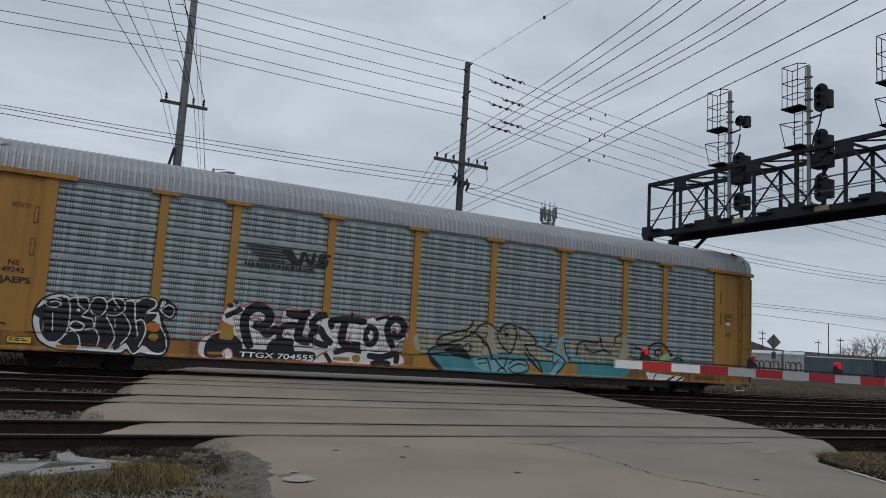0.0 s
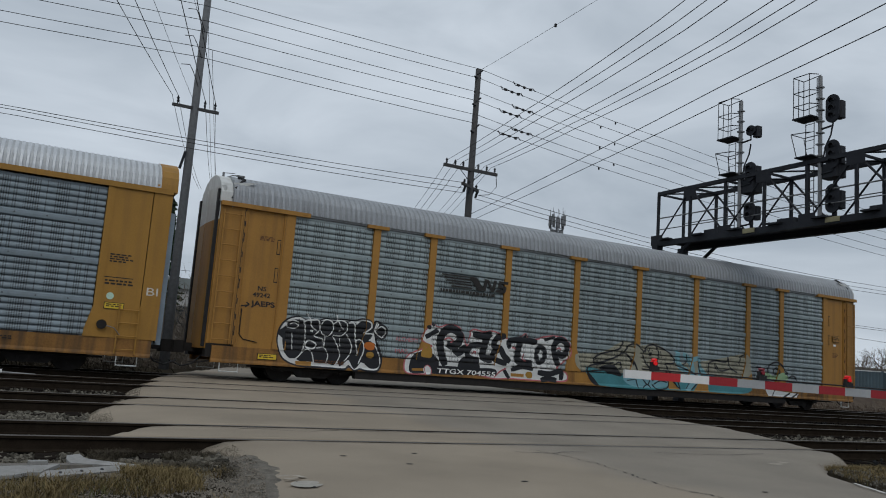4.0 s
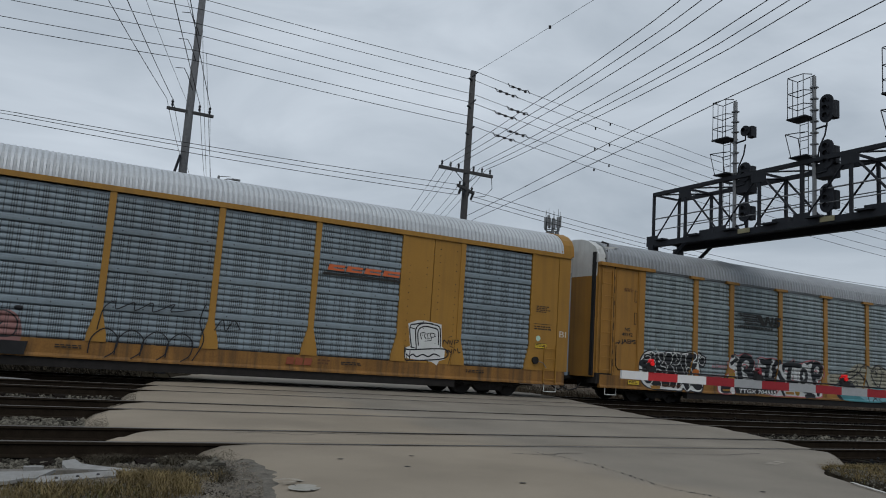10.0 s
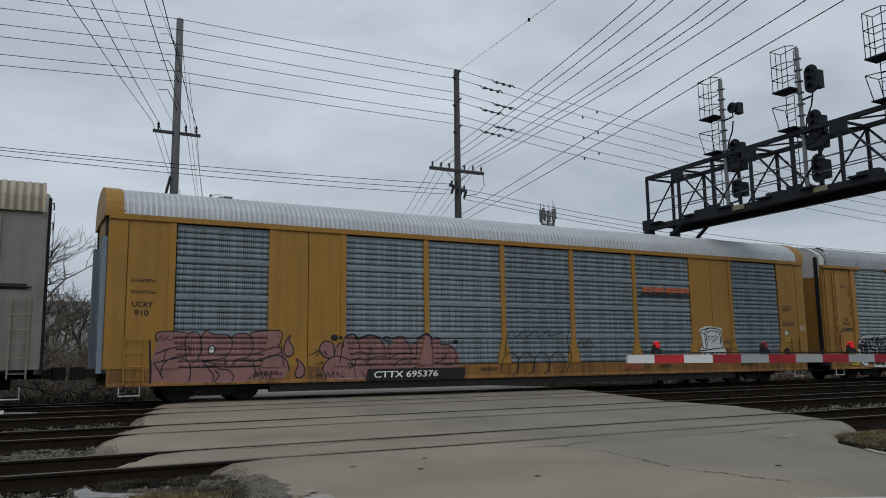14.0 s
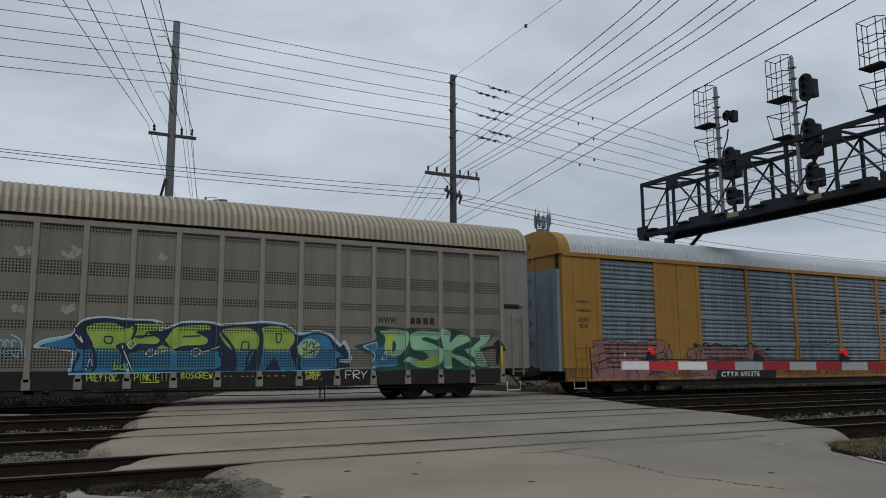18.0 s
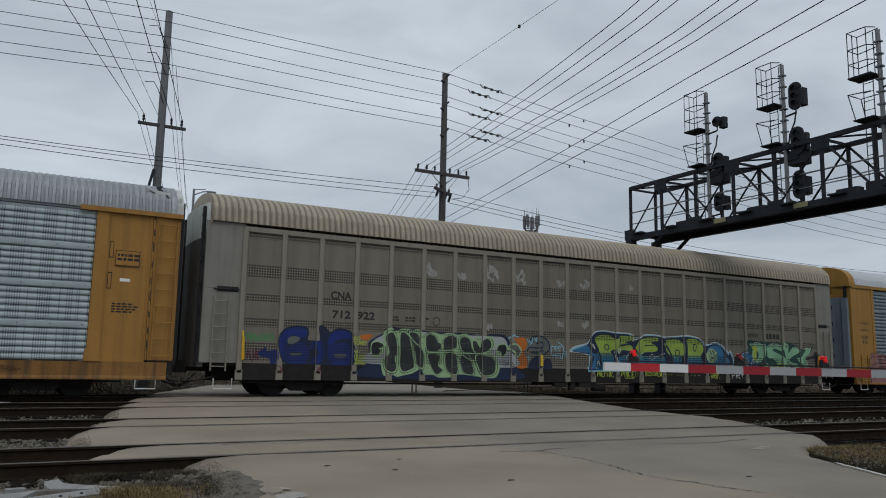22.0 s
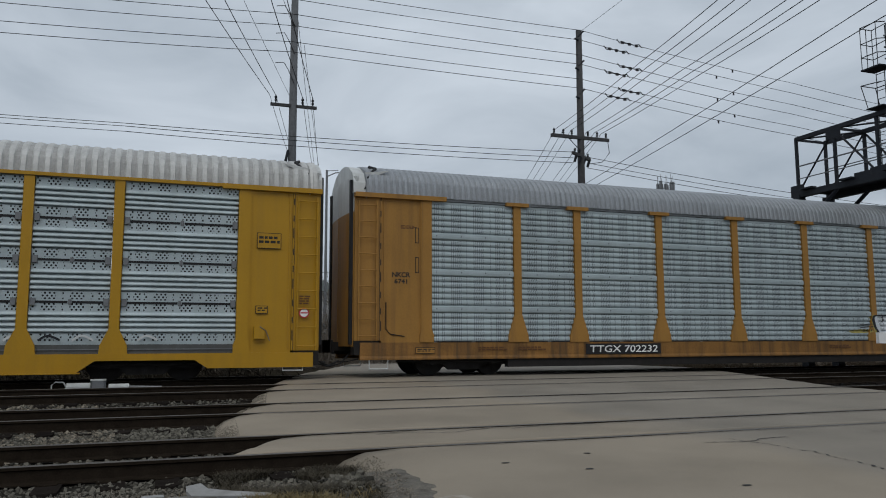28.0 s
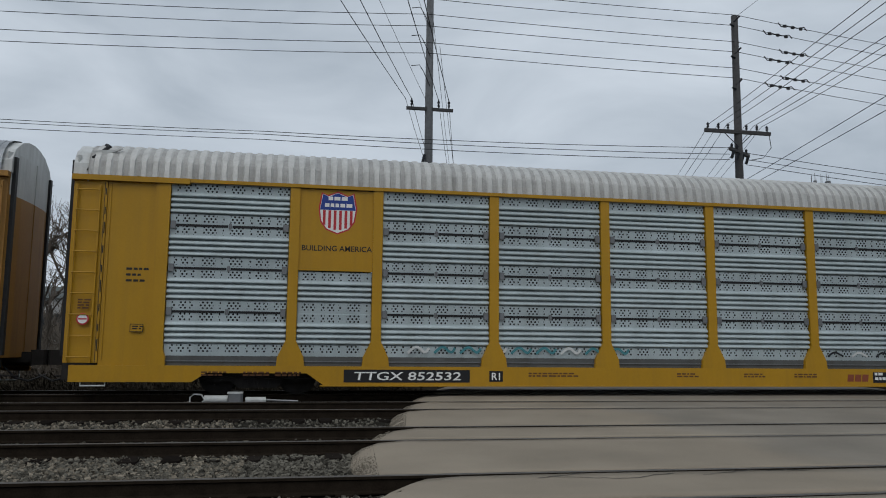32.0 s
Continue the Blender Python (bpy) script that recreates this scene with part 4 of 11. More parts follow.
        both(part("panel_lip", MB().box(*sorted((s * (half - 0.80), s * (half - 0.77))), -1.475, -1.45, base + 0.12, 4.70), paint, car))
        for zq in (() if low else (3.55, 2.75)):
            lt = both(part("latch", MB().box(*sorted((s * (end_post + 0.22), s * (end_post + 0.32))), -1.462, -1.45, zq, zq + 0.42), BLACK, car))
            part("latch_face", MB().box(*sorted((s * (end_post + 0.235), s * (end_post + 0.305))), -1.466, -1.461, zq + 0.02, zq + 0.40), paint, lt)
        both(part("corner_foot", MB().box(*sorted((s * (half - 0.66), s * half)), -1.44, -1.0, base - 0.32, base + 0.05), DARK_STEEL, car))
        if not low and s < 0:
            both(part("conduit", MB().tube([(s * (half - 0.84), -1.47, 1.95), (s * (half - 0.84), -1.47, 1.25), (s * (half - 0.95), -1.47, 1.12), (s * (half - 1.35), -1.47, 1.06)], 0.014, 6), DARK_STEEL, car))
        ladder(car, s * (half - 0.33) - 0.24, 0.48, base + 0.05, 4.62, 9, paint)
    end_doors(car, half, paint, end_white or WHITE_END)
    roof(car, half - 0.28, roof_mat, roof_pitch, 0.030 if low else 0.02, None, "", groove)
    for s in (-1, 1):
        hood = [(s * (half - 0.5), -0.9, 5.66), (s * (half - 0.62), -1.1, 5.58), (s * (half - 0.35), -1.38, 5.25), (s * (half - 0.28), -1.42, 4.95)]
        part("roof_seal", MB().tube(hood, 0.05, 6), BLACK, car)
        part("end_hood", MB().prism([(-1.42, 4.84), (-1.40, 5.12), (-1.22, 5.40), (-0.8, 5.64), (-0.4, 5.74), (0, 5.77), (0.4, 5.74), (0.8, 5.64), (1.22, 5.40), (1.40, 5.12), (1.42, 4.84)], 'x', *sorted((s * (half - 0.28), s * (half + 0.04)))), end_white or WHITE_END, car, "dull white hood over the end doors")
        gus = [(s * (half - 0.26), 5.02), (s * (half - 0.30), 5.42), (s * (half - 0.95), 5.50), (s * (half - 0.62), 5.36)]
        both(part("hood_gusset", MB().prism([(u, w) for u, w in gus], 'y', -1.33, -1.27), end_white or WHITE_END, car))
    couplers(car, half)
    return car


def autorack_c(x0, label):
    """Older auto carrier: yellow body with inset blue-grey sheets."""
    half = 13.35
    paint = YELLOW_CT
    car = empty("auto_carrier_car", pose(RUN[0][1] + x0, 1.5, 0), label, "railway car", "cars of the train")
    car["offset"] = x0
    underbody(car, half - 0.2, 10.5)
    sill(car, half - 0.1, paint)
    prof = profile('A')
    bays = [(-11.70, -9.07), (-6.93, -4.20), (-4.20, -1.40), (-1.40, 1.40), (1.40, 4.20), (4.20, 7.0), (9.07, 11.8)]
    for a, b in bays:
        ob = both(part("side_panel", MB().sheet([(n - 1.5, z) for n, z in prof], a + 0.06, b - 0.06), SIDE_C, car))
        for u0, u1 in ((a + 0.3, (a + b) / 2 - 0.06), ((a + b) / 2 + 0.06, b - 0.3)):
            both(part("drain_slot", MB().box(u0, u1, -1.474, -1.46, 0.897, 0.922), BLACK, car))
    for a, b in ((-9.07, -8.0), (-8.0, -6.93), (7.0, 8.03), (8.03, 9.07)):
        both(part("solid_panel", MB().box(a + 0.012, b - 0.012, -1.475, -1.43, 0.90, 4.76), paint, car))
        riv = MB()
        for x in (a + 0.22, b - 0.22):
            for z in np.arange(1.3, 4.6, 0.21):
                if random.random() < 0.8:
                    riv.box(x - 0.012, x + 0.012, -1.484, -1.474, float(z), float(z) + 0.024)
        tagged(part("bolt_heads", riv, DARK_STEEL, car), "", kind="stuff")
    pm = post_mesh(paint, 0.17, 0.90, 4.78, 0.16)
    for x in (-11.76, -9.07, -6.93, -4.2, -1.4, 1.4, 4.2, 7.0, 9.07, 11.84):
        p = both(part("post", pm, None, car))
        p.matrix_basis = pose(x, 0, 0)
    both(part("roof_rail", MB().box(-half, half, -1.53, -1.40, 4.76, 4.90), paint, car))
    for s in (-1, 1):
        both(part("end_panel", MB().box(*sorted((s * 11.84, s * 12.86)), -1.475, -1.42, 0.90, 4.76), paint, car))
        both(part("corner_column", MB().box(*sorted((s * 12.88, s * half)), -1.485, -1.0, 0.90, 5.0), paint, car))
        both(part("door_edge", MB().box(*sorted((s * (half + 0.01), s * (half + 0.14))), -1.36, -1.1, 0.8, 4.3), STEEL_BLUE, car))
        part("roof_cap", MB().prism([(n - 1.52, z + 0.03) for n, z in ROOF_ARC] + [(1.52 - n, z + 0.03) for n, z in reversed(ROOF_ARC)], 'x', *sorted((s * (half - 0.33), s * (half + 0.10)))), paint, car, "yellow roof end cap")
        ladder(car, s * 12.62 - 0.24, 0.48, 0.5, 1.75, 4, paint)
    hb = part("hand_brake", MB().disc((12.0, 1.22), 'y', 0.12, -1.58, -1.48, 14), DARK_STEEL, car)
    part("chain", MB().tube([(12.0, -1.56, 1.22), (12.3, -1.57, 1.15), (12.45, -1.57, 0.98)], 0.012, 5), GALV, hb)
    both(hb)
    end_doors(car, half - 0.05, STEEL_BLUE, paint)
    roof(car, half - 0.33, ROOF_L, 0.145, 0.018, paint, "", GROOVE_L)
    couplers(car, half)
    return car


def autorack_g(x0, label):
    """Grey auto carrier with closely set uprights and bands of punched holes under a tan ribbed roof."""
    half = 13.57
    car = empty("auto_carrier_car", pose(RUN[0][1] + x0, 1.5, 0), label, "railway car", "cars of the train")
    car["offset"] = x0
    underbody(car, half - 0.2, 10.45)
    both(part("side_sill", MB().prism([(-1.46, 0.46), (-1.46, 0.92), (-1.36, 0.92), (-1.30, 0.46)], 'x', -12.5, 12.5), DARK_STEEL, car, "dirty dark side sill"))
    step = 1.136
    xs = [step * (i - 11) for i in range(23)]
    pan = MB().box(-step / 2 + 0.05, step / 2 - 0.05, -1.44, -1.41, 0.92, 4.58).mesh("side_panel", SIDE_G)
    pst = MB().cbox(0, -1.45, 2.66, 0.15, 0.10, 4.0).mesh("upright", GREY_POST)
    foot = MB().cbox(0, -1.46, 0.60, 0.20, 0.08, 0.26).mesh("post_foot", GREY_POST)
    for i, x in enumerate(xs):
        p = part("upright", pst, None, car)
        p.matrix_basis = pose(x, 0, 0)
        both(p)
        f = part("post_foot", foot, None, car)
        f.matrix_basis = pose(x, 0, 0)
        if i < 22:
            q = both(part("side_panel", pan, None, car))
            q.matrix_basis = pose(x + step / 2, 0, 0)
    both(part("top_rail", MB().box(-12.52, 12.52, -1.49, -1.38, 4.58, 4.72), GREY_POST, car))
    for s in (-1, 1):
        a, b = sorted((s * 12.50, s * half))
        both(part("end_panel", MB().box(a, b, -1.43, -1.36, 2.95, 4.80), mat("grey_green_end_paint", (0.195, 0.19, 0.165), 0.6, 0, 0.15, 2, 0.05, 30, 0.3), car, "plain grey-green end panel"))
        both(part("end_panel_low", MB().box(a, b, -1.43, -1.36, 0.92, 2.945), MATS["grey_green_end_paint"], car))
        ladder(car, s * 13.08 - 0.2, 0.40, 0.7, 2.7, 6, GREY_POST)
        both(part("slot_cover", MB().box(*sorted((s * 12.62, s * 13.2)), -1.445, -1.43, 2.86, 3.0), BLACK, car))
        both(part("grab_bar", MB().tube([(s * 12.6, -1.48, 2.92), (s * 13.3, -1.48, 2.92)], 0.02, 6), BLACK, car))
        both(part("hand_rail", MB().cbox(s * 12.43, -1.53, 1.32, 0.07, 0.05, 0.62), mat("safety_yellow", (0.55, 0.33, 0.02), 0.5), car, "yellow grab rail"))
    for x in (-7.04, -2.84, 6.4):
        part("hanger", MB().tube([(x - 0.07, -1.40, 0.46), (x - 0.07, -1.40, 0.12), (x + 0.07, -1.40, 0.12), (x + 0.07, -1.40, 0.46)], 0.022, 5), DARK_STEEL, car)
    gear = part("brake_gear", MB().cbox(-0.2, -1.30, 0.36, 0.8, 0.3, 0.16), DARK_STEEL, car, "grimy black brake cylinder")
    part("cylinder", MB().disc((-1.30, 0.28), 'x', 0.13, 0.1, 0.6, 14), DARK_STEEL, gear)
    part("valve", MB().cbox(-0.85, -1.32, 0.32, 0.22, 0.2, 0.26), DARK_STEEL, gear)
    part("valve", MB().cbox(-1.4, -1.34, 0.38, 0.5, 0.2, 0.12), DARK_STEEL, gear)
    part("brake_rod", MB().tube([(-6.0, -1.36, 0.16), (-3.0, -1.36, 0.26), (0.3, -1.36, 0.36)], 0.014, 5), DARK_STEEL, car)
    part("brake_rod", MB().tube([(0.6, -1.30, 0.28), (5.0, -1.32, 0.22), (8.6, -1.34, 0.24)], 0.014, 5), DARK_STEEL, car)
    for s in (-1, 1):
        for zq in (1.7, 2.4, 3.1, 3.8, 4.5, 5.0):
            part("door_hook", MB().tube([(s * (half + 0.02), -1.38, zq), (s * (half + 0.12), -1.40, zq + 0.06), (s * (half + 0.13), -1.40, zq - 0.10), (s * (half + 0.03), -1.38, zq - 0.14)], 0.022, 5), BLACK, car)
    end_doors(car, half - 0.02, mat("dark_grey_end", (0.085, 0.082, 0.078), 0.7, 0, 0.2, 3, 0.05, 30, 0.3), mat("pale_green_white_end", (0.5, 0.53, 0.5), 0.6, 0, 0.1, 3, 0.05))
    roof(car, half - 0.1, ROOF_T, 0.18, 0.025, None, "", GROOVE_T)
    couplers(car, half)
    return car


POSTS9 = [-8.98, -7.05, -4.24, -1.41, 1.41, 4.24, 7.05, 8.98]
car_ns = autorack_a(0.0, YELLOW_OLD, SIDE_A, ROOF_G, GROOVE_G, POSTS9, 11.68, 13.65, "weathered yellow auto carrier with grey perforated sides and graffiti")
car_ct = autorack_c(-28.3, "ochre yellow auto carrier with blue-grey panels and pink graffiti")
car_cn = autorack_g(-56.63, "dull grey auto carrier with tan ribbed roof and green graffiti")
car_nk = autorack_a(-84.53, YELLOW_OLD, SIDE_N, ROOF_G, GROOVE_G, POSTS9, 11.68, 13.65, "faded yellow auto carrier with pale galvanised sides and silver graffiti")
car_up = autorack_a(-112.9, YELLOW_NEW, SIDE_U, ROOF_W, GROOVE_W, POSTS9, 11.88, 13.80, "bright yellow auto carrier with clean galvanised perforated sides", 'U', 0.25, True, 9.7)
car_last = autorack_a(-141.7, YELLOW_OLD, SIDE_A, ROOF_G, GROOVE_G, POSTS9, 11.68, 13.65, "faded orange-yellow auto carrier at the rear")
TRAIN = [car_ns, car_ct, car_cn, car_nk, car_up, car_last]

LINES = empty("overhead_wires", pose(0, 0, 0), "black overhead power and telephone wires between the poles", "wires")
# six wires along the railway, past the first pole to the brackets of the second
for k, (z1, z2, zr) in enumerate(((16.65, 16.70, 15.47), (16.14, 16.18, 14.88), (15.44, 15.39, 14.2), (14.91, 14.90, 13.64), (14.16, 14.12, 12.94), (13.69, 13.64, 12.4))):
    dx = 0.28 if k % 2 == 0 else -0.1
    wire(LINES, (20.0 + dx * 0.3, 13.9, z2), (5.6, 13.9, z1), 0.05, 0.0145)
    wire(LINES, (5.6, 13.9, z1), (-1.4, 13.9, z1 - 0.45), 0.02, 0.0145, 4)
    wire(LINES, (-1.4, 13.9, z1 - 0.45), (-12, 13.9, z1 - 0.88), 0.03, 0.0145, 5)
    wire(LINES, (-12, 13.9, z1 - 0.88), (-42, 13.9, z1 - 1.2), 0.5, 0.0145)
    wire(LINES, (20.2, 13.9, z2), (33.7, 13.9, zr), 0.10, 0.0145, 8)
    wire(LINES, (33.7, 13.9, zr), (75, 13.9, zr - 1.7), 0.55, 0.0145)
    sx = 23.1 if k % 2 == 0 else 22.3
    t = (sx - 20.2) / 13.5
    zz = z2 + (zr - z2) * t - 0.10 * 4 * t * (1 - t)
    sl = (zr - z2) / 13.5
    sp = part("line_splice", MB().tube([(sx - 0.75, 13.9, zz - 0.75 * sl + 0.08), (sx - 0.6, 13.9, zz - 0.6 * sl - 0.09), (sx - 0.25, 13.9, zz - 0.25 * sl - 0.02), (sx + 0.25, 13.9, zz + 0.25 * sl - 0.02), (sx + 0.6, 13.9, zz + 0.6 * sl + 0.08), (sx + 0.75, 13.9, zz + 0.75 * sl - 0.06)], 0.026, 5), WIRE, LINES)
    for o in (-0.42, 0.0, 0.42):
        part("clip", MB().cbox(sx + o, 13.9, zz + o * sl - 0.03, 0.16, 0.08, 0.12), WIRE, sp)
    bx = 28.6 + 1.1 * (k % 2 == 0)
    t = (bx - 20.2) / 13.5
    part("damper", MB().cbox(bx, 13.9, z2 + (zr - z2) * t - 0.10 * 4 * t * (1 - t) - 0.08, 0.08, 0.06, 0.16), WIRE, LINES)
# six wires over the road from the second pole towards the viewer, and on behind it
for dx in (-1.42, -0.98, -0.56, 0.35, 0.78, 1.2):
    a = Vector((20.05 + dx, 13.88, 11.38))
    d = Vector((-0.28, -1.0, -0.10))
    wire(LINES, a, a + d * 12, 0.05, 0.014, 8)
    wire(LINES, a + d * 12, a + d * 22 + Vector((0, 0, 0.15)), 0.05, 0.014, 6)
    wire(LINES, a + d * 22 + Vector((0, 0, 0.15)), a + d * 55 + Vector((0, 0, 4.2)), 0.5, 0.014, 8)
    wire(LINES, a, a - Vector((-0.28, -1.0, 0)) * 38 + Vector((0.8, 0, -0.4)), 0.9, 0.013, 10)
# two heavy cables from far behind the second pole, over the road
for p, q in (((25.67, 23.38), (19.84, -3.34)), ((26.44, 23.04), (21.13, -2.1))):
    a, b = Vector((*p, 10.8)), Vector((*q, 10.8))
    d = (a - b) / (a - b).length
    wire(LINES, a + d * 40 + Vector((0, 0, 1.5)), a, 0.5, 0.018, 10)
    wire(LINES, a, b, 0.06, 0.018, 10)
    wire(LINES, b, b - d * 30 + Vector((0, 0, 0.5)), 0.2, 0.018, 10)
# wires from the first pole's crossarm
for dx, sl in ((-1.15, -0.335), (-0.85, -0.30), (0.45, -0.27), (0.95, -0.265)):
    a = Vector((6.3 + dx, 17.7, 12.85))
    d = Vector((sl, -1.0, -0.03))
    wire(LINES, a, a + d * 13, 0.06, 0.016, 8)
    wire(LINES, a + d * 13, a + d * 45 + Vector((0, 0, 1.4)), 0.2, 0.016, 8)
    wire(LINES, a, (11.2 + dx * 0.6, 38.0, 12.3), 0.5, 0.012, 10)
for dx, z in ((-0.2, 12.9), (-0.1, 16.5)):
    a = Vector((6.3 + dx, 17.7, z))
    wire(LINES, a, a + Vector((-0.315, -1.0, 0.0)) * 14, 0.05, 0.009, 6)
    wire(LINES, a + Vector((-0.315, -1.0, 0.0)) * 14, a + Vector((-0.315, -1.0, 0.0)) * 45, 0.1, 0.009, 6)
for dx in (0.15, 0.5):
    wire(LINES, (6.3 + dx, 17.8, 17.6 - dx * 4), (11.4 + dx, 38.0, 11.8), 0.3, 0.011, 8)
# low wires to the lower crossarm of the second pole
for zl, zr, sg in ((9.82, 10.30, 0.12), (9.70, 10.0, 0.12), (9.48, 9.75, 0.14)):
    wire(LINES, (-1.1, 13.9, zl), (19.6, 13.9, zr), sg, 0.014)
    wire(LINES, (-1.1, 13.9, zl), (-12, 13.9, zl - 0.12), 0.03, 0.012, 6)
    wire(LINES, (-12, 13.9, zl - 0.12), (-42, 13.9, zl - 0.4), 0.3, 0.012)
    wire(LINES, (20.4, 13.9, zr - 0.2), (75, 13.9, zr - 0.8), 1.2, 0.014)
wire(LINES, (20.15, 13.9, 16.6), (19.76, 4.39, 16.5), 0.03, 0.011, 6)
wire(LINES, (19.76, 4.39, 16.5), (18.5, -26, 16.3), 0.06, 0.011, 6)
part("line_marker", MB().cbox(19.85, 6.6, 16.5, 0.1, 0.1, 0.14), WIRE, LINES)
wire(LINES, (-42, 60, 8.6), (26.0, 60, 8.3), 0.6, 0.02)
wire(LINES, (-42, 60, 7.4), (70.0, 60, 7.0), 0.6, 0.02)

# ---------------------------------------------------------------- crossing gate
GA = math.radians(-14)
GU = Vector((math.cos(GA), math.sin(GA), -0.009))
GP = Vector((5.49, -15.35, 0.93))
gate = empty("crossing_gate", Matrix.Translation(GP) @ pose(0, 0, 0, 0, 0.5, -14), "lowered crossing gate arm with red and white bands", "crossing gate")
ST = 0.338
x = 0.0
lens = [0.30] + [ST] * 21
red = False
# Duller copies for bands past the third: the arm's shade is in their colour.
GATESHADE = mat("dull_grey_reflective_sheet", (0.29, 0.30, 0.31), 0.5, 0, 0.08, 5, 0.02)
REDSHADE = mat("dull_red_reflective_sheet", (0.25, 0.016, 0.022), 0.5, 0, 0.12, 5, 0.02)
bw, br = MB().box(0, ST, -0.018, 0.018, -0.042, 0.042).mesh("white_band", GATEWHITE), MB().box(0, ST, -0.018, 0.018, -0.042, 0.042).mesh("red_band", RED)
bw2, br2 = MB().box(0, ST, -0.018, 0.018, -0.044, 0.044).mesh("white_band", GATESHADE), MB().box(0, ST, -0.018, 0.018, -0.044, 0.044).mesh("red_band", REDSHADE)
tipm = MB().box(0, 0.30, -0.018, 0.018, -0.042, 0.042).mesh("white_band", GATEWHITE)
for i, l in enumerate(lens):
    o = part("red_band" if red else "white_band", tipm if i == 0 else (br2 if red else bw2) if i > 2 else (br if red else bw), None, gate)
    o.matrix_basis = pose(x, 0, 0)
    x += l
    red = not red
part("conduit", MB().tube([(0.2, 0.0, 0.062), (2.4, 0.0, 0.064), (7.2, 0, 0.062)], 0.008, 5), BLACK, gate)
for lx, lit in ((0.34, True), (1.62, False), (2.72, True), (4.2, False), (5.4, True)):
    lamp = part("gate_lamp", MB().cbox(lx, 0, 0.075, 0.10, 0.06, 0.05), BLACK, gate)
    part("lamp_body", MB().cbox(lx, 0.012, 0.112, 0.075, 0.05, 0.06), BLACK, lamp)
    lm = REDLAMP if lit else REDDARK
    part("lens", MB().disc((lx, 0.13), 'y', 0.020, -0.035, -0.012, 16), lm, lamp, "lit red lens" if lit else "dark red lens")
    part("lens", MB().disc((lx, 0.13), 'y', 0.025, 0.035, 0.05, 16), lm, lamp)
    part("lamp_top", MB().disc((lx, 0.165), 'y', 0.016, -0.03, 0.04, 10), lm, lamp)

mast = empty("crossing_signal", pose(12.35, -16.2, -0.35), "galvanised crossing signal mast with round black flashers", "crossing signal")
part("pole", MB().disc((0, 0), 'z', 0.06, 0, 4.2, 14), GALV, mast)
part("base", MB().cbox(0, 0, 0.12, 0.5, 0.5, 0.24), GALV, mast)
part("gate_machine", MB().cbox(0.25, -0.75, 1.2, 0.45, 0.4, 0.7), GALV, mast)
part("machine_post", MB().disc((0.25, -0.75), 'z', 0.07, 0, 0.9, 10), GALV, mast)
part("counterweight", MB().box(0.5, 1.6, -0.62, -0.55, 1.15, 1.35), GANTRY, mast)
part("lamp_arm", MB().tube([(-0.75, 0.85, 2.88), (0.75, -0.85, 2.88)], 0.035, 8), GALV, mast)
for s in (-1, 1):
    c = Vector((s * 0.75, -s * 0.85, 2.88))
    fl = part("flasher", MB().prism([(c.y + 0.26 * math.cos(a * 0.2618), c.z + 0.26 * math.sin(a * 0.2618)) for a in range(24)], 'x', c.x - 0.02, c.x + 0.02), GANTRY, mast, "round black backboard")
    vis = MB()
    for a in range(14):
        t0, t1 = -0.3 + 3.74 * a / 14, -0.3 + 3.74 * (a + 1) / 14
        n = len(vis.v)
        vis.v += [(c.x - 0.02, c.y + 0.12 * math.cos(t0), c.z + 0.12 * math.sin(t0)), (c.x - 0.02, c.y + 0.12 * math.cos(t1), c.z + 0.12 * math.sin(t1)),
                  (c.x - 0.36, c.y + 0.10 * math.cos(t1), c.z + 0.10 * math.sin(t1) - 0.02), (c.x - 0.36, c.y + 0.10 * math.cos(t0), c.z + 0.10 * math.sin(t0) - 0.02)]
        vis.f.append((n, n + 1, n + 2, n + 3))
    part("visor", vis, GANTRY, fl)
    part("lens", MB().disc((c.y, c.z), 'x', 0.10, c.x - 0.04, c.x - 0.022, 16), REDDARK, fl)

# ---------------------------------------------------------------- distance
tower = empty("cell_tower", pose(139.3, 170, -0.6), "distant grey mobile phone tower with panel antennas", "cell tower")
part("mast", MB().tube([(0, 0, 0), (0, 0, 47)], 0.55, 8, 0.35), GALV, tower)
for z in (43.4, 45.6):
    part("antenna_frame", MB().tube([(2.0 * math.cos(a * 0.7854), 2.0 * math.sin(a * 0.7854), z) for a in range(9)], 0.14, 5), GALV, tower)
for a in range(9):
    c, s = math.cos(a * 0.698), math.sin(a * 0.698)
    ant = part("panel_antenna", MB().cbox(2.2 * c, 2.2 * s, 45.2 + 0.4 * (a % 3), 0.7, 0.7, 3.2), GALV, tower)
    part("whip", MB().tube([(2.2 * c, 2.2 * s, 46.5), (2.2 * c, 2.2 * s, 49.2 + 0.5 * (a % 2))], 0.07, 4), GALV, ant)
    part("radio_box", MB().cbox(1.6 * c, 1.6 * s, 42.6 - 0.5 * (a % 2), 0.7, 0.7, 1.1), GALV, tower)

sl = empty("street_lamp", pose(12.6, 40.0, -0.6), "grey street lamp with a single arm", "street lamp")
part("pole", MB().tube([(0, 0, 0), (0, 0, 14.9)], 0.13, 8, 0.09), GALV, sl)
part("arm", MB().tube([(0, 0, 14.4), (0.7, 0, 14.75), (1.2, 0, 14.8)], 0.05, 6), GALV, sl)
part("bracket", MB().tube([(0, 0, 14.85), (0.9, 0, 14.95)], 0.03, 6), GALV, sl)
part("head", MB().cbox(1.35, 0, 14.78, 0.65, 0.28, 0.12), GALV, sl)

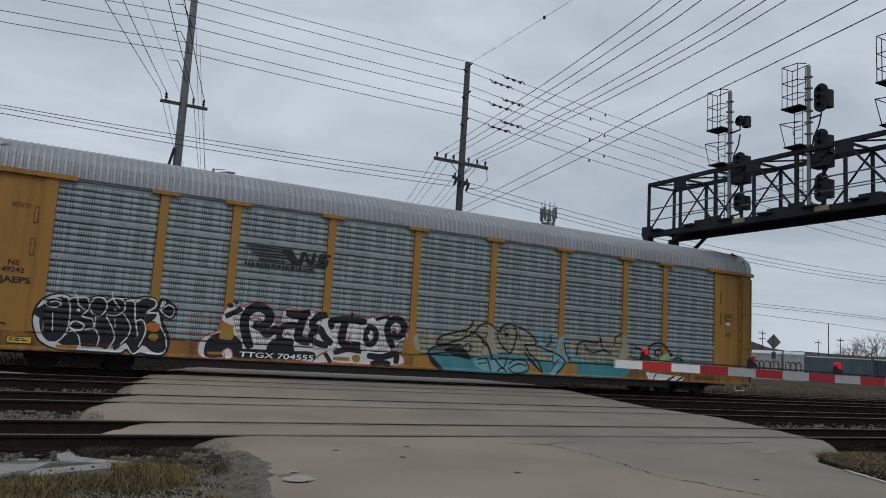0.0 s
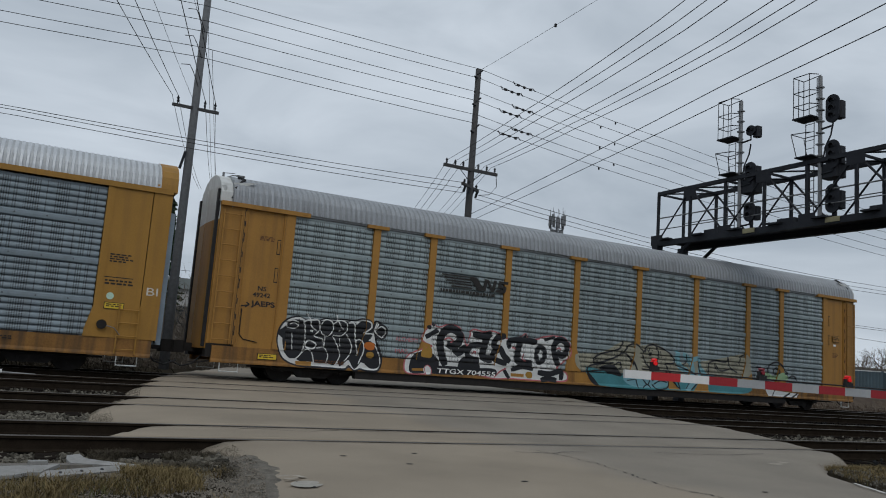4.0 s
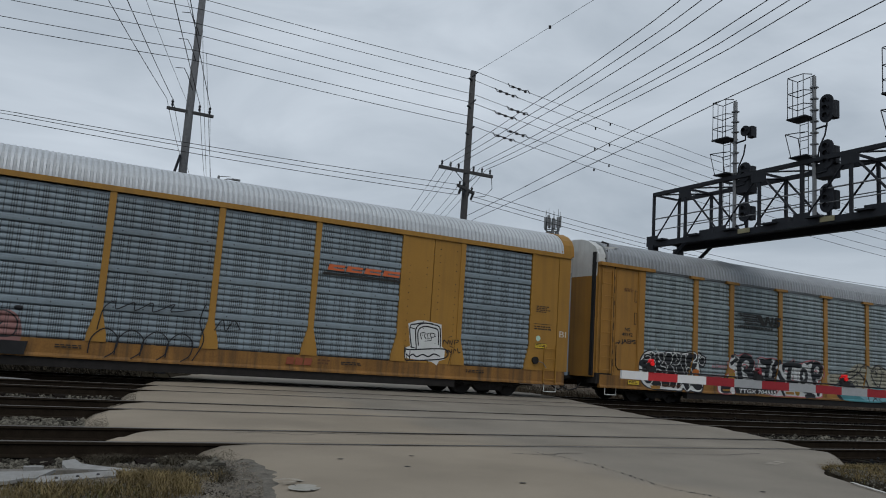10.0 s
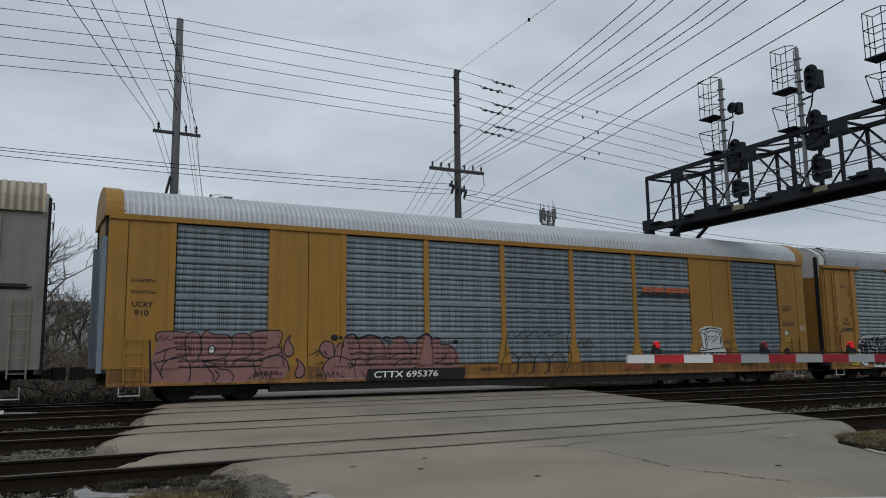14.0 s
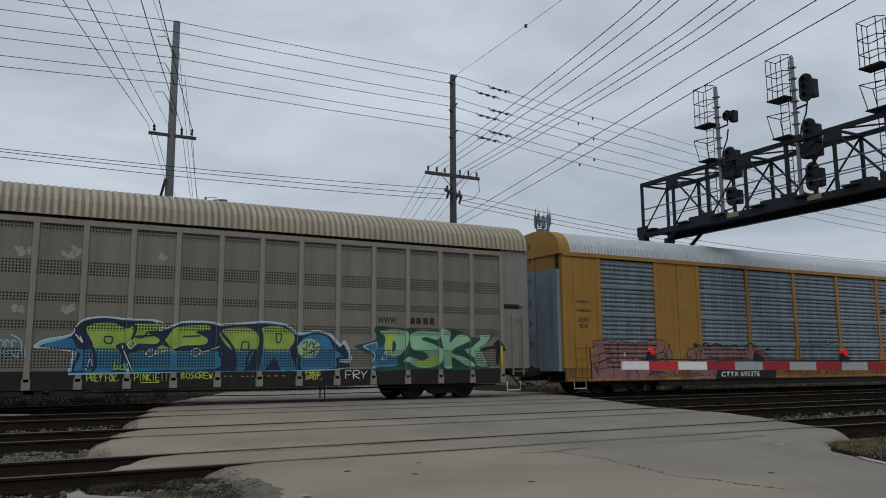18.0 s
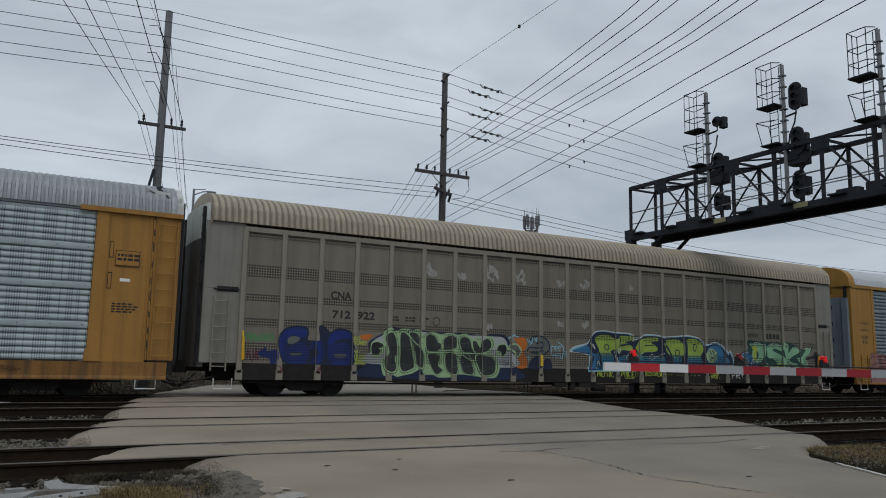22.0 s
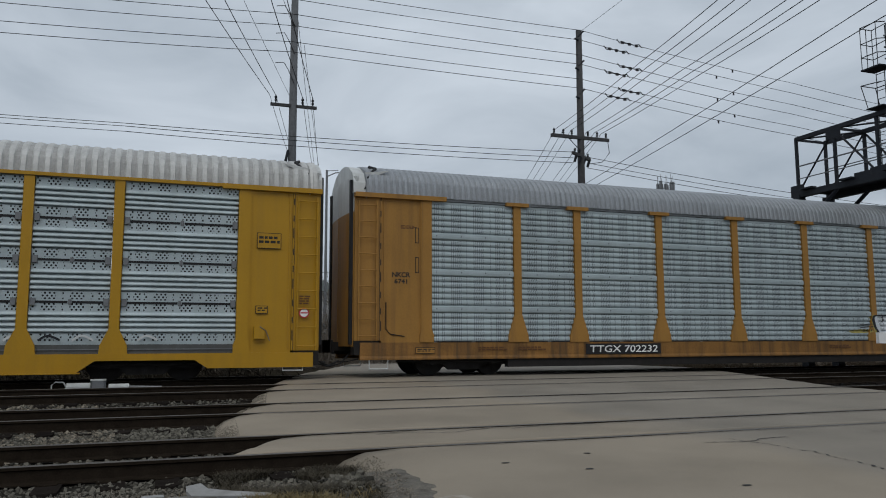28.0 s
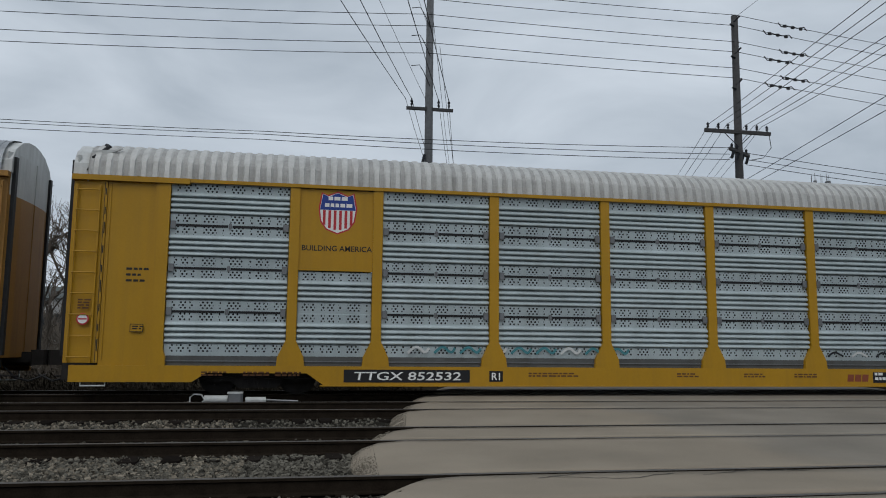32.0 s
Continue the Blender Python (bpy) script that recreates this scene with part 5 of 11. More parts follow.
BARK = mat("bare_tree_bark", (0.075, 0.062, 0.052), 0.95, 0, 0.3, 4, 0.4, 30)
TWIG = mat("fine_grey_twigs", (0.115, 0.095, 0.078), 0.95, 0, 0.3, 4, 0.0, 30)
NEEDLE = mat("dark_spruce_needles", (0.022, 0.040, 0.020), 0.9, 0, 0.5, 2, 0.2, 20)
BRUSH = mat("dry_brown_brush", (0.105, 0.088, 0.07), 0.95, 0, 0.4, 2, 0.2, 20, rnd=0.5)


def bare_tree(x, y, h, seed, label, spread=0.45, depth=5):
    t = empty("bare_tree", pose(x, y, -0.7), label, "tree", "bare trees")
    rng = random.Random(seed)
    trunk, crown = MB(), MB()

    def grow(p, d, l, r, k):
        q = p + d * l
        bend = p.lerp(q, 0.5) + Vector((rng.uniform(-1, 1), rng.uniform(-1, 1), 0)) * l * 0.07
        (trunk if k < 2 else crown).tube([p, bend, q], r, 5 if k < 2 else 3, r * 0.68)
        if k >= depth:
            return
        for i in range(rng.choice((2, 3, 3)) if k else 3):
            nd = (d + Vector((rng.gauss(0, spread), rng.gauss(0, spread), rng.gauss(0.12, 0.22)))).normalized()
            grow(p.lerp(q, rng.uniform(0.55, 1.0)), nd, l * rng.uniform(0.6, 0.86), r * 0.6, k + 1)
    grow(Vector((0, 0, 0)), Vector((rng.uniform(-.06, .06), 0, 1)), h * 0.30, h * 0.018, 0)
    part("trunk", trunk, BARK, t)
    part("crown", crown, TWIG, t, "leafless twigs")
    return t


def conifer(x, y, h, seed):
    t = empty("spruce_tree", pose(x, y, -0.7), "tall dark green spruce with drooping boughs", "tree")
    rng = random.Random(seed)
    part("trunk", MB().tube([(0, 0, 0), (0, 0, h)], 0.22, 7, 0.03), BARK, t)
    crown = MB()
    z = h * 0.12
    while z < h:
        r = (1 - z / h) * h * 0.22 + 0.12
        for i in range(9):
            a = rng.uniform(0, 6.283)
            rr = r * rng.uniform(0.6, 1.1)
            for k in range(6):
                u = (k + 0.4) / 6
                c = Vector((math.cos(a) * rr * u, math.sin(a) * rr * u, z - 0.25 * rr * u + rng.uniform(-.08, .08)))
                w = 0.10 + 0.16 * (1 - u)
                n = len(crown.v)
                side = Vector((-math.sin(a), math.cos(a), rng.uniform(-.4, .4))) * w * rng.uniform(1.0, 2.0)
                out = Vector((math.cos(a), math.sin(a), -0.35)) * w * 2.2
                crown.v += [tuple(c - side), tuple(c + out * 0.2 - Vector((0, 0, w))), tuple(c + side), tuple(c + out), tuple(c + Vector((0, 0, w * 0.6)))]
                crown.f += [(n, n + 1, n + 3), (n + 1, n + 2, n + 3), (n, n + 3, n + 4), (n + 3, n + 2, n + 4)]
        z += 0.22 + 0.02 * h * (1 - z / h)
    part("crown", crown, NEEDLE, t)
    return t


def brush(name, x0, x1, y0, y1, h, n, seed, label, material):
    """Tangled thin twigs in clumps of uneven height along a strip."""
    rng = random.Random(seed)
    v, f = [], []
    for i in range(n):
        x, y = rng.uniform(x0, x1), rng.uniform(y0, y1)
        top = h * (0.45 + 0.75 * abs(noise.noise(Vector((x * 0.35, y * 0.35, seed))))) * rng.uniform(0.4, 1.1)
        for k in range(9):
            z = -0.7 + (top + 0.2) * rng.random() ** 1.3
            px_, py_ = x + rng.gauss(0, 0.35), y + rng.gauss(0, 0.35)
            l = rng.uniform(0.15, 0.5) * (0.5 + h * 0.22)
            a, e = rng.uniform(0, 6.283), rng.uniform(0.1, 1.4)
            d = Vector((math.cos(a) * math.cos(e), math.sin(a) * math.cos(e), math.sin(e))) * l
            w = rng.uniform(0.012, 0.045)
            m = len(v)
            v += [(px_, py_, z), (px_ + w, py_, z + w * 0.4), (px_ + d.x, py_ + d.y, z + d.z)]
            f.append((m, m + 1, m + 2))
    me = bpy.data.meshes.new(name)
    me.from_pydata(v, [], f)
    me.materials.append(material)
    return tagged(new(name, me), label, "brush", kind="stuff")

bare_tree(-11.9, 24.5, 8.5, 51, "bare bushy tree behind the tracks", 0.55)
bare_tree(-1.9, 24.0, 8.0, 52, "bare bushy tree behind the tracks", 0.55)
bare_tree(0.9, 26.0, 7.0, 53, "bare bushy tree behind the tracks", 0.55)
bare_tree(-1.6, 28.5, 12.5, 3, "bare grey tree beyond the tracks")
bare_tree(1.6, 34.0, 10.0, 8, "bare tree with fine twigs")
bare_tree(-14.5, 27.0, 11.0, 12, "bare tree behind the train")
bare_tree(-20.0, 31.0, 12.0, 15, "bare tree behind the train")
bare_tree(76.0, 26.5, 8.0, 21, "bare tree behind the shipping containers", 0.5, 5)
bare_tree(79.5, 25.0, 9.0, 25, "bare tree behind the shipping containers", 0.5, 5)
bare_tree(84.0, 23.5, 8.5, 27, "bare tree behind the shipping containers", 0.5, 5)
bare_tree(82.0, 40.0, 6.0, 31, "small bare tree far off", 0.5, 4)
for q, (x, y, h) in enumerate(((-4.0, 23.5, 11.5), (-6.5, 26.0, 12.0), (-9.0, 24.0, 11.0), (-2.8, 26.5, 12.0), (-0.4, 24.8, 10.5), (-13.0, 25.0, 11.5), (-16.5, 24.5, 11.0), (-10.8, 27.5, 12.5), (3.2, 27.0, 9.0))):
    bare_tree(x, y, h, 80 + q, "bare grey tree with fine twigs beyond the tracks", 0.48, 6)
conifer(7.3, 29.0, 10.4, 5)
# Weeds added only to cover the bright brush and earth behind the far track.
DARKWEED = mat("dark_matted_weeds", (0.026, 0.022, 0.017), 0.95, 0, 0.4, 2, 0.0, 20, rnd=0.5, spec=0.05)
brush("dark_weeds", -45, 4.0, 5.0, 9.5, 1.05, 3600, 12, "dark matted weeds added to darken the strip behind the far track", DARKWEED)
brush("dark_weeds", 20.5, 90, 5.5, 9.5, 1.0, 4200, 14, "dark matted weeds added to darken the strip behind the far track", mat("dark_brown_weeds", (0.05, 0.036, 0.025), 0.95, 0, 0.4, 2, 0.0, 20, rnd=0.5, spec=0.05))
brush("dry_brush", -45, 17, 19, 30, 5.6, 17000, 2, "tangled dry brown brush behind the tracks", BRUSH)
brush("dry_brush", 30, 95, 9, 24, 1.2, 4500, 4, "low dry brown weeds along the railway", BRUSH)
WILLOW = mat("yellow_brown_willow_twigs", (0.17, 0.135, 0.06), 0.95, 0, 0.3, 2, 0.0, 20)
for x, y, h, q in ((2.6, 42.0, 9.0, 44), (14.8, 40.0, 9.0, 45), (17.5, 41.0, 8.0, 46)):
    wl = bare_tree(x, y, h, q, "yellowish bare willow behind the brush", 0.6, 6)
    wl.children[1].data.materials.clear()
    wl.children[1].data.materials.append(WILLOW)

hill = MB()
for i in range(60):
    x = 95 + i * 5.0
    for o, z in ((0, -0.6), (3, 5.2), (10, 6.6), (40, 6.4)):
        hill.v.append((x, 118 - 0.12 * (x - 95) + o, z + 3.0 * min(1.0, max(0.3, (188 - x) / 28)) * (z > 0) + (1.5 * noise.noise(Vector((x * 0.06, o, 3))) + 0.8 * noise.noise(Vector((x * 0.4, o, 5)))) * (z > 0)))
for i in range(59):
    for k in range(3):
        hill.f.append((i * 4 + k, i * 4 + 4 + k, i * 4 + 5 + k, i * 4 + 1 + k))
tagged(part("backdrop", hill, mat("far_wooded_ridge", (0.07, 0.068, 0.062), 0.95, 0, 0.4, 0.4, 0.3, 3.0, spec=0.0)), "low wooded ridge in the distance", "hill", kind="structure")
for q, (x, y, h) in enumerate(((88, 29, 8.5), (92, 33, 9.0), (97, 30, 8.0), (103, 36, 9.5), (86, 36, 7.5), (110, 34, 9.0), (80.5, 29, 8.0), (82.5, 31.5, 8.6), (84.5, 27.5, 8.4), (87.5, 25.5, 8.8), (78.5, 31, 7.0))):
    bare_tree(x, y, h, 60 + q, "bare tree behind the container yard", 0.5, 5)

SHED = mat("pale_shed_wall", (0.36, 0.36, 0.35), 0.8, 0, 0.15, 1, 0.05, 20, 0.2)
SHEDROOF = mat("grey_green_shed_roof", (0.085, 0.095, 0.09), 0.8, 0, 0.15, 1, 0.05, 20, 0.1)


def shed(x, y, w, d, h, rot, label):
    s = empty("shed", pose(x, y, -0.6, 0, 0, rot), label, "building", "far buildings")
    part("wall", MB().box(-w / 2, w / 2, -d / 2, d / 2, 0, h), SHED, s)
    part("roof", MB().prism([(-d / 2 - .3, h), (d / 2 + .3, h), (0, h + d * 0.16)], 'x', -w / 2 - .3, w / 2 + .3), SHEDROOF, s)
    for i in range(3):
        wd = part("window", MB().box(-w / 2 + w * (i + 0.6) / 3.4, -w / 2 + w * (i + 1.1) / 3.4, -d / 2 - 0.04, -d / 2, h * 0.35, h * 0.75), mat("dark_window", (0.03, 0.035, 0.04), 0.2), s)
    return s


shed(6, 62, 22, 9, 6.6, 3, "low pale building behind the brush")
shed(-18, 66, 16, 9, 6.0, -4, "low pale building with a green-grey roof")
shed(62, 40.5, 9, 6, 2.9, -50, "low white building with a pale roof")

# raised yard behind the tracks, with a worn earth bank in front
bank = MB()
edge = [(39, 12), (44, 13), (52, 15), (60, 18), (70, 18.5), (84, 17), (110, 13), (150, 8)]
for x, y in edge:
    for o, z in ((-3.6, -0.75), (-1.2, -0.1), (0.0, 0.36), (1.5, 0.42), (90, 0.42)):
        z = -0.75 + (z + 0.75) * min(1.0, (x - 39) / 14)
        bank.v.append((x + wobble(x + o, 0.5), y + o + wobble(x * 1.7 + o, 0.6), z + wobble(x * 2.3 + o, 0.1) * (0.3 < abs(o) < 80 and z < 0.4)))
for i in range(len(edge) - 1):
    for k in range(4):
        bank.f.append((i * 5 + k, i * 5 + 5 + k, i * 5 + 6 + k, i * 5 + 1 + k))
tagged(part("earth_bank", bank, mat("worn_brown_earth", (0.062, 0.046, 0.034), 0.95, 0, 0.45, 0.5, 0.5, 9.0, spec=0.05)), "worn brown earth bank of the container yard", "ground", kind="structure")

# containers
CONT = mat("faded_blue_grey_container", (0.066, 0.098, 0.115), 0.6, 0.1, 0.15, 1, 0.05, 20, 0.25)
CONTW = mat("dirty_white_container", (0.34, 0.345, 0.345), 0.6, 0.1, 0.12, 1, 0.05, 20, 0.3)


def container(x, y, rot, l, paint, label):
    c = empty("shipping_container", pose(x, y, 0.42, 0, 0, rot), label, "container", "containers in the yard")
    n = int(l / 0.28)
    prof = []
    for i in range(n):
        u = -l / 2 + l * i / n
        d = l / n
        prof += [(u, -1.18), (u + d * 0.25, -1.18), (u + d * 0.38, -1.22), (u + d * 0.82, -1.22), (u + d * 0.95, -1.18)]
    prof += [(l / 2, -1.18)]
    mb = MB().prism(prof + [(-u, -v) for u, v in prof], 'z', 0.12, 2.5)
    part("corrugated_wall", mb, paint, c)
    part("roof", MB().box(-l / 2, l / 2, -1.22, 1.22, 2.5, 2.6), WHITE_END, c)
    for s in (-1, 1):
        for y in (-1.2, 1.2):
            part("corner_post", MB().box(s * l / 2 - 0.08, s * l / 2 + 0.08, y - 0.06, y + 0.06, 0, 2.6), paint, c)
    part("bottom_rail", MB().box(-l / 2, l / 2, -1.22, -1.12, 0, 0.14), paint, c)
    return c


container(74.05, 29.7, -54, 6.06, CONT, "faded blue-grey shipping container")
container(77.9, 24.9, -54, 6.06, mat("dark_blue_grey_container", (0.04, 0.058, 0.072), 0.6, 0.1, 0.15, 1, 0.05), "dark blue-grey shipping container")
SNOWROOF = mat("pale_weathered_roof_sheet", (0.46, 0.47, 0.48), 0.7, 0, 0.15, 1, 0.1, 20)


def loop_tag(parent, x, z, w, h):
    """one black sprayed loop on a container's side"""
    pts = [(x, -1.25, z)]
    for k in range(9):
        a = math.pi * (1 - k / 7.0)
        pts.append((x + w * (0.5 + 0.5 * math.cos(a)), -1.25, z + h * (0.55 + 0.45 * math.sin(a))))
    pts.append((x + w * 0.75, -1.25, z + h * 0.1))
    part("graffiti", MB().tube(pts, 0.04, 5), BLACK, parent)


for cx, cy, cl, tags in ((70.13, 35.06, 2.7, ((-1.25, 0.65), (-0.72, 0.5), (-0.3, 0.75), (0.35, 0.4), (0.7, 0.5))), (71.66, 32.96, 1.75, ((-0.8, 0.5), (-0.35, 0.6), (0.2, 0.5)))):
    cw = container(cx, cy, -54, cl, CONTW, "dirty white shipping container with black graffiti")
    part("canopy", MB().prism([(-1.3, 2.62), (1.3, 2.62), (1.3, 2.68), (0, 3.0), (-1.3, 2.68)], 'x', -cl / 2 - 0.1, cl / 2 + 0.1), SNOWROOF, cw, "pale pitched roof sheet")
    for u, w in tags:
        loop_tag(cw, u, 0.55, w, 1.35)
for px_, py_, ph, bars in ((79.0, 34.2, 7.45, ()), (93.2, 54.5, 7.6, (0.3, 1.1)), (104.1, 53.6, 6.9, (0.3,)), (88.0, 39.0, 6.4, (0.25,))):
    q = empty("far_pole", pose(px_, py_, -0.6), "thin dark pole far off", "pole", "far poles")
    part("shaft", MB().tube([(0, 0, 0), (0, 0, ph)], 0.07, 6, 0.05), GANTRY, q)
    for dz in bars:
        part("crossbar", MB().box(-0.7, 0.7, -0.05, 0.05, ph - dz - 0.1, ph - dz), GANTRY, q)
for zl, zr in ((8.05, 8.2), (7.65, 7.95), (7.35, 6.85)):
    wire(LINES, (45, 34.2, zl), (79.0, 34.2, zr), 0.04, 0.02, 10)
    wire(LINES, (79.0, 34.2, zr), (125, 34.2, zr + (zr - zl) * 1.35), 0.12, 0.02, 10)

# warning sign seen from behind, beyond the tracks
SIGNBACK = mat("dull_grey_sign_back", (0.11, 0.115, 0.12), 0.6, 0.3, 0.15, 4, 0.05)
sg = empty("road_sign", pose(46.9, 15.7, -0.5, 0, 0, -20), "grey back of a diamond road sign on a steel post", "sign")
part("post", MB().box(-0.03, 0.03, -0.03, 0.03, 0, 4.2), SIGNBACK, sg)
part("diamond_panel", MB().prism([(-0.54, 3.7), (0, 3.16), (0.54, 3.7), (0, 4.24)], 'y', 0.032, 0.042), SIGNBACK, sg)
part("lower_plate", MB().box(-0.17, 0.17, 0.032, 0.042, 2.52, 2.98), mat("dark_blue_grey_plate", (0.03, 0.045, 0.06), 0.6), sg, "small dark plate")

# ---------------------------------------------------------------- lettering and graffiti on the cars
LETTER = mat("black_stencil_paint", (0.02, 0.018, 0.016), 0.6, 0, 0.2, 8, 0)
BROWNLET = mat("faded_brown_stencil", (0.10, 0.045, 0.02), 0.7, 0, 0.2, 8, 0)
SPRAY_K = mat("black_spray_paint", (0.012, 0.013, 0.016), 0.55, 0, 0.3, 3, 0)
SPRAY_W = mat("white_spray_paint", (0.55, 0.56, 0.55), 0.6, 0, 0.12, 3, 0)
SPRAY_R = mat("red_spray_halo", (0.36, 0.10, 0.11), 0.6, 0, 0.2, 3, 0)
SPRAY_P = mat("dull_pink_spray", (0.235, 0.118, 0.110), 0.65, 0, 0.15, 3, 0.02)
SPRAY_T = mat("teal_spray", (0.055, 0.20, 0.225), 0.6, 0, 0.25, 2, 0)
SPRAY_C = mat("cream_spray", (0.27, 0.26, 0.20), 0.65, 0, 0.18, 2, 0)
SPRAY_B = mat("deep_blue_spray", (0.008, 0.022, 0.14), 0.55, 0, 0.2, 2, 0)
SPRAY_G = mat("pale_green_spray", (0.27, 0.40, 0.22), 0.6, 0, 0.2, 2, 0)
SPRAY_L = mat("lime_spray", (0.36, 0.44, 0.06), 0.6, 0, 0.2, 2, 0)
SPRAY_N = mat("navy_spray", (0.012, 0.02, 0.05), 0.6, 0, 0.2, 2, 0)
SPRAY_U = mat("mid_blue_spray", (0.03, 0.14, 0.27), 0.6, 0, 0.3, 2, 0)
SPRAY_O = mat("orange_spray", (0.42, 0.12, 0.02), 0.6, 0, 0.2, 2, 0)
SPRAY_S = mat("silver_spray", (0.58, 0.61, 0.63), 0.5, 0.0, 0.12, 2, 0)
SPRAY_Q = mat("grey_spray", (0.10, 0.11, 0.10), 0.6, 0, 0.4, 3, 0)
SPRAY_Y = mat("sky_blue_spray", (0.20, 0.42, 0.52), 0.6, 0, 0.2, 2, 0)
BUFF = mat("buffed_paint_patch", (0.26, 0.255, 0.24), 0.7, 0, 0.25, 6, 0)
LOGO_O = mat("orange_red_decal", (0.50, 0.11, 0.035), 0.5, 0, 0.15, 4, 0)
LOGO_B = mat("royal_blue_decal", (0.02, 0.05, 0.25), 0.45, 0, 0.1, 4, 0)
LOGO_R = mat("red_decal", (0.45, 0.03, 0.04), 0.45, 0, 0.1, 4, 0)
SIGNY = mat("yellow_sign_plate", (0.58, 0.40, 0.03), 0.5, 0, 0.1, 4, 0)
YF = -1.508


def panel(name, car, x0, x1, z0, z1, y, material, label="", slant=0.0):
    mb = MB()
    mb.prism([(x0, z0), (x1, z0), (x1 + slant, z1), (x0 + slant, z1)], 'y', y, y + 0.003)
    return part(name, mb, material, car, label)


def stroke(car, pts, w, m, y=None, name="spray_stroke"):
    """A flat sprayed line through the points, softly rounded."""
    y = YF - 0.012 if y is None else y
    fine = []
    P = [Vector((p[0], 0, p[1])) for p in pts]
    for i in range(len(P) - 1):
        a, b, c, d = P[max(i - 1, 0)], P[i], P[i + 1], P[min(i + 2, len(P) - 1)]
        for k in range(5):
            t = k / 5
            fine.append(0.5 * ((2 * b) + (c - a) * t + (2 * a - 5 * b + 4 * c - d) * t * t + (3 * b - a - 3 * c + d) * t ** 3))
    fine.append(P[-1])
    mb = MB()
    for i, p in enumerate(fine):
        d = (fine[min(i + 1, len(fine) - 1)] - fine[max(i - 1, 0)]).normalized()
        nn = Vector((-d.z, 0, d.x)) * w * 0.5
        yy = y - i * 3e-5
        mb.v += [(p.x + nn.x, yy, p.z + nn.z), (p.x - nn.x, yy, p.z - nn.z)]
    for i in range(len(fine) - 1):
        mb.f.append((2 * i, 2 * i + 1, 2 * i + 3, 2 * i + 2))
    return part(name, mb, m, car)


def bars(car, x, z, rows, w, h, m, y=-1.49, seed=1, name="stencil_writing"):
    """Small unreadable writing as plain bars."""
    rng = random.Random(seed)
    mb = MB()
    for r in range(rows):
        cx = x
        while cx < x + w * rng.uniform(0.75, 1.0):
            l = rng.uniform(0.05, 0.14)
            mb.box(cx, cx + l, y, y + 0.002, z - r * h * 1.7, z - r * h * 1.7 + h)
            cx += l + 0.03
    return tagged(part(name, mb, m, car), "", kind="stuff")


def number_patch(car, text, x0, x1, z, h, pad=0.12):
    p = panel("number_patch", car, x0 - pad, x1 + pad, z - 0.05, z + h + 0.05, -1.506, BLACK, "black patch with white car number")
    lettering("car_number", text, WHITE, p, x0, -1.509, z, h, x1 - x0, "white car number", 0.012, 0.12)
    return p


def sign_plate(car, x, z, w, h, m, seed):
    s = panel("sign_plate", car, x, x + w, z, z + h, -1.492, BLACK)
    panel("plate_face", s, x + 0.015, x + w - 0.015, z + 0.015, z + h - 0.015, -1.495, m)
    bars(s, x + 0.05, z + h * 0.62, 2, w - 0.1, h * 0.16, LETTER, -1.497, seed)


def blob(car, x, z, rx, rz, m, y, seed=0, name="spray_blob"):
    rng = random.Random(seed)
    pts = []
    for i in range(22):
        a = 6.2832 * i / 22
        k = 1 + 0.12 * math.sin(3 * a + seed) + rng.uniform(-.05, .05)
        pts.append((x + rx * k * math.cos(a), z + rz * k * math.sin(a)))
    return part(name, MB().prism(pts, 'y', y, y + 0.002), m, car)


def owner_mark(car, x, z, w, h):
    """Faded owner's mark as three plain blocks."""
    red = mat("rust_red_stencil", (0.22, 0.06, 0.03), 0.7)
    first = None
    for i in range(3):
        a = x + i * w / 2.85
        ob = panel("owner_mark" if first is None else "mark_block", car if first is None else first, a, a + w / 3.4, z, z + h, -1.5045, red, "faded rust-red owner's mark" if first is None else "", 0.03)
        first = first or ob


OCHRE_S = mat("ochre_spray", (0.30, 0.17, 0.03), 0.6, 0, 0.2, 3, 0)
PINK_T = mat("pink_tag_spray", (0.42, 0.12, 0.14), 0.6, 0, 0.1, 3, 0)
GREY_S = mat("pale_grey_spray", (0.32, 0.335, 0.345), 0.6, 0, 0.15, 3, 0)
TEAL_S = mat("light_teal_spray", (0.16, 0.33, 0.38), 0.6, 0, 0.2, 2, 0)
CHAR_S = mat("charcoal_spray", (0.028, 0.032, 0.032), 0.5, 0, 0.5, 6, 0)
AQUA_S = mat("pale_aqua_green_spray", (0.22, 0.42, 0.25), 0.6, 0, 0.4, 1.2, 0)
HAZE_S = mat("yellow_haze_spray", (0.34, 0.29, 0.09), 0.7, 0, 0.3, 3, 0)
DG = mat("dark_green_spray", (0.015, 0.06, 0.05), 0.6, 0, 0.3, 2, 0)
TAGG = mat("green_tag_spray", (0.07, 0.20, 0.08), 0.6)
TAGM = mat("maroon_spray", (0.12, 0.03, 0.06), 0.6)


def curve_through(pts, closed=False, n=4):
    """Points of a soft curve through the given ones."""
    k = len(pts)
    out = []
    for i in range(k if closed else k - 1):
        if closed:
            a, b, c, d = pts[i - 1], pts[i], pts[(i + 1) % k], pts[(i + 2) % k]
        else:
            a, b, c, d = pts[max(i - 1, 0)], pts[i], pts[i + 1], pts[min(i + 2, k - 1)]
        for j in range(n):
            t = j / n
            out.append(tuple(0.5 * (2 * b[q] + (c[q] - a[q]) * t + (2 * a[q] - 5 * b[q] + 4 * c[q] - d[q]) * t * t + (3 * b[q] - a[q] - 3 * c[q] + d[q]) * t ** 3) for q in (0, 1)))
    if not closed:
        out.append(tuple(pts[-1]))
    return out


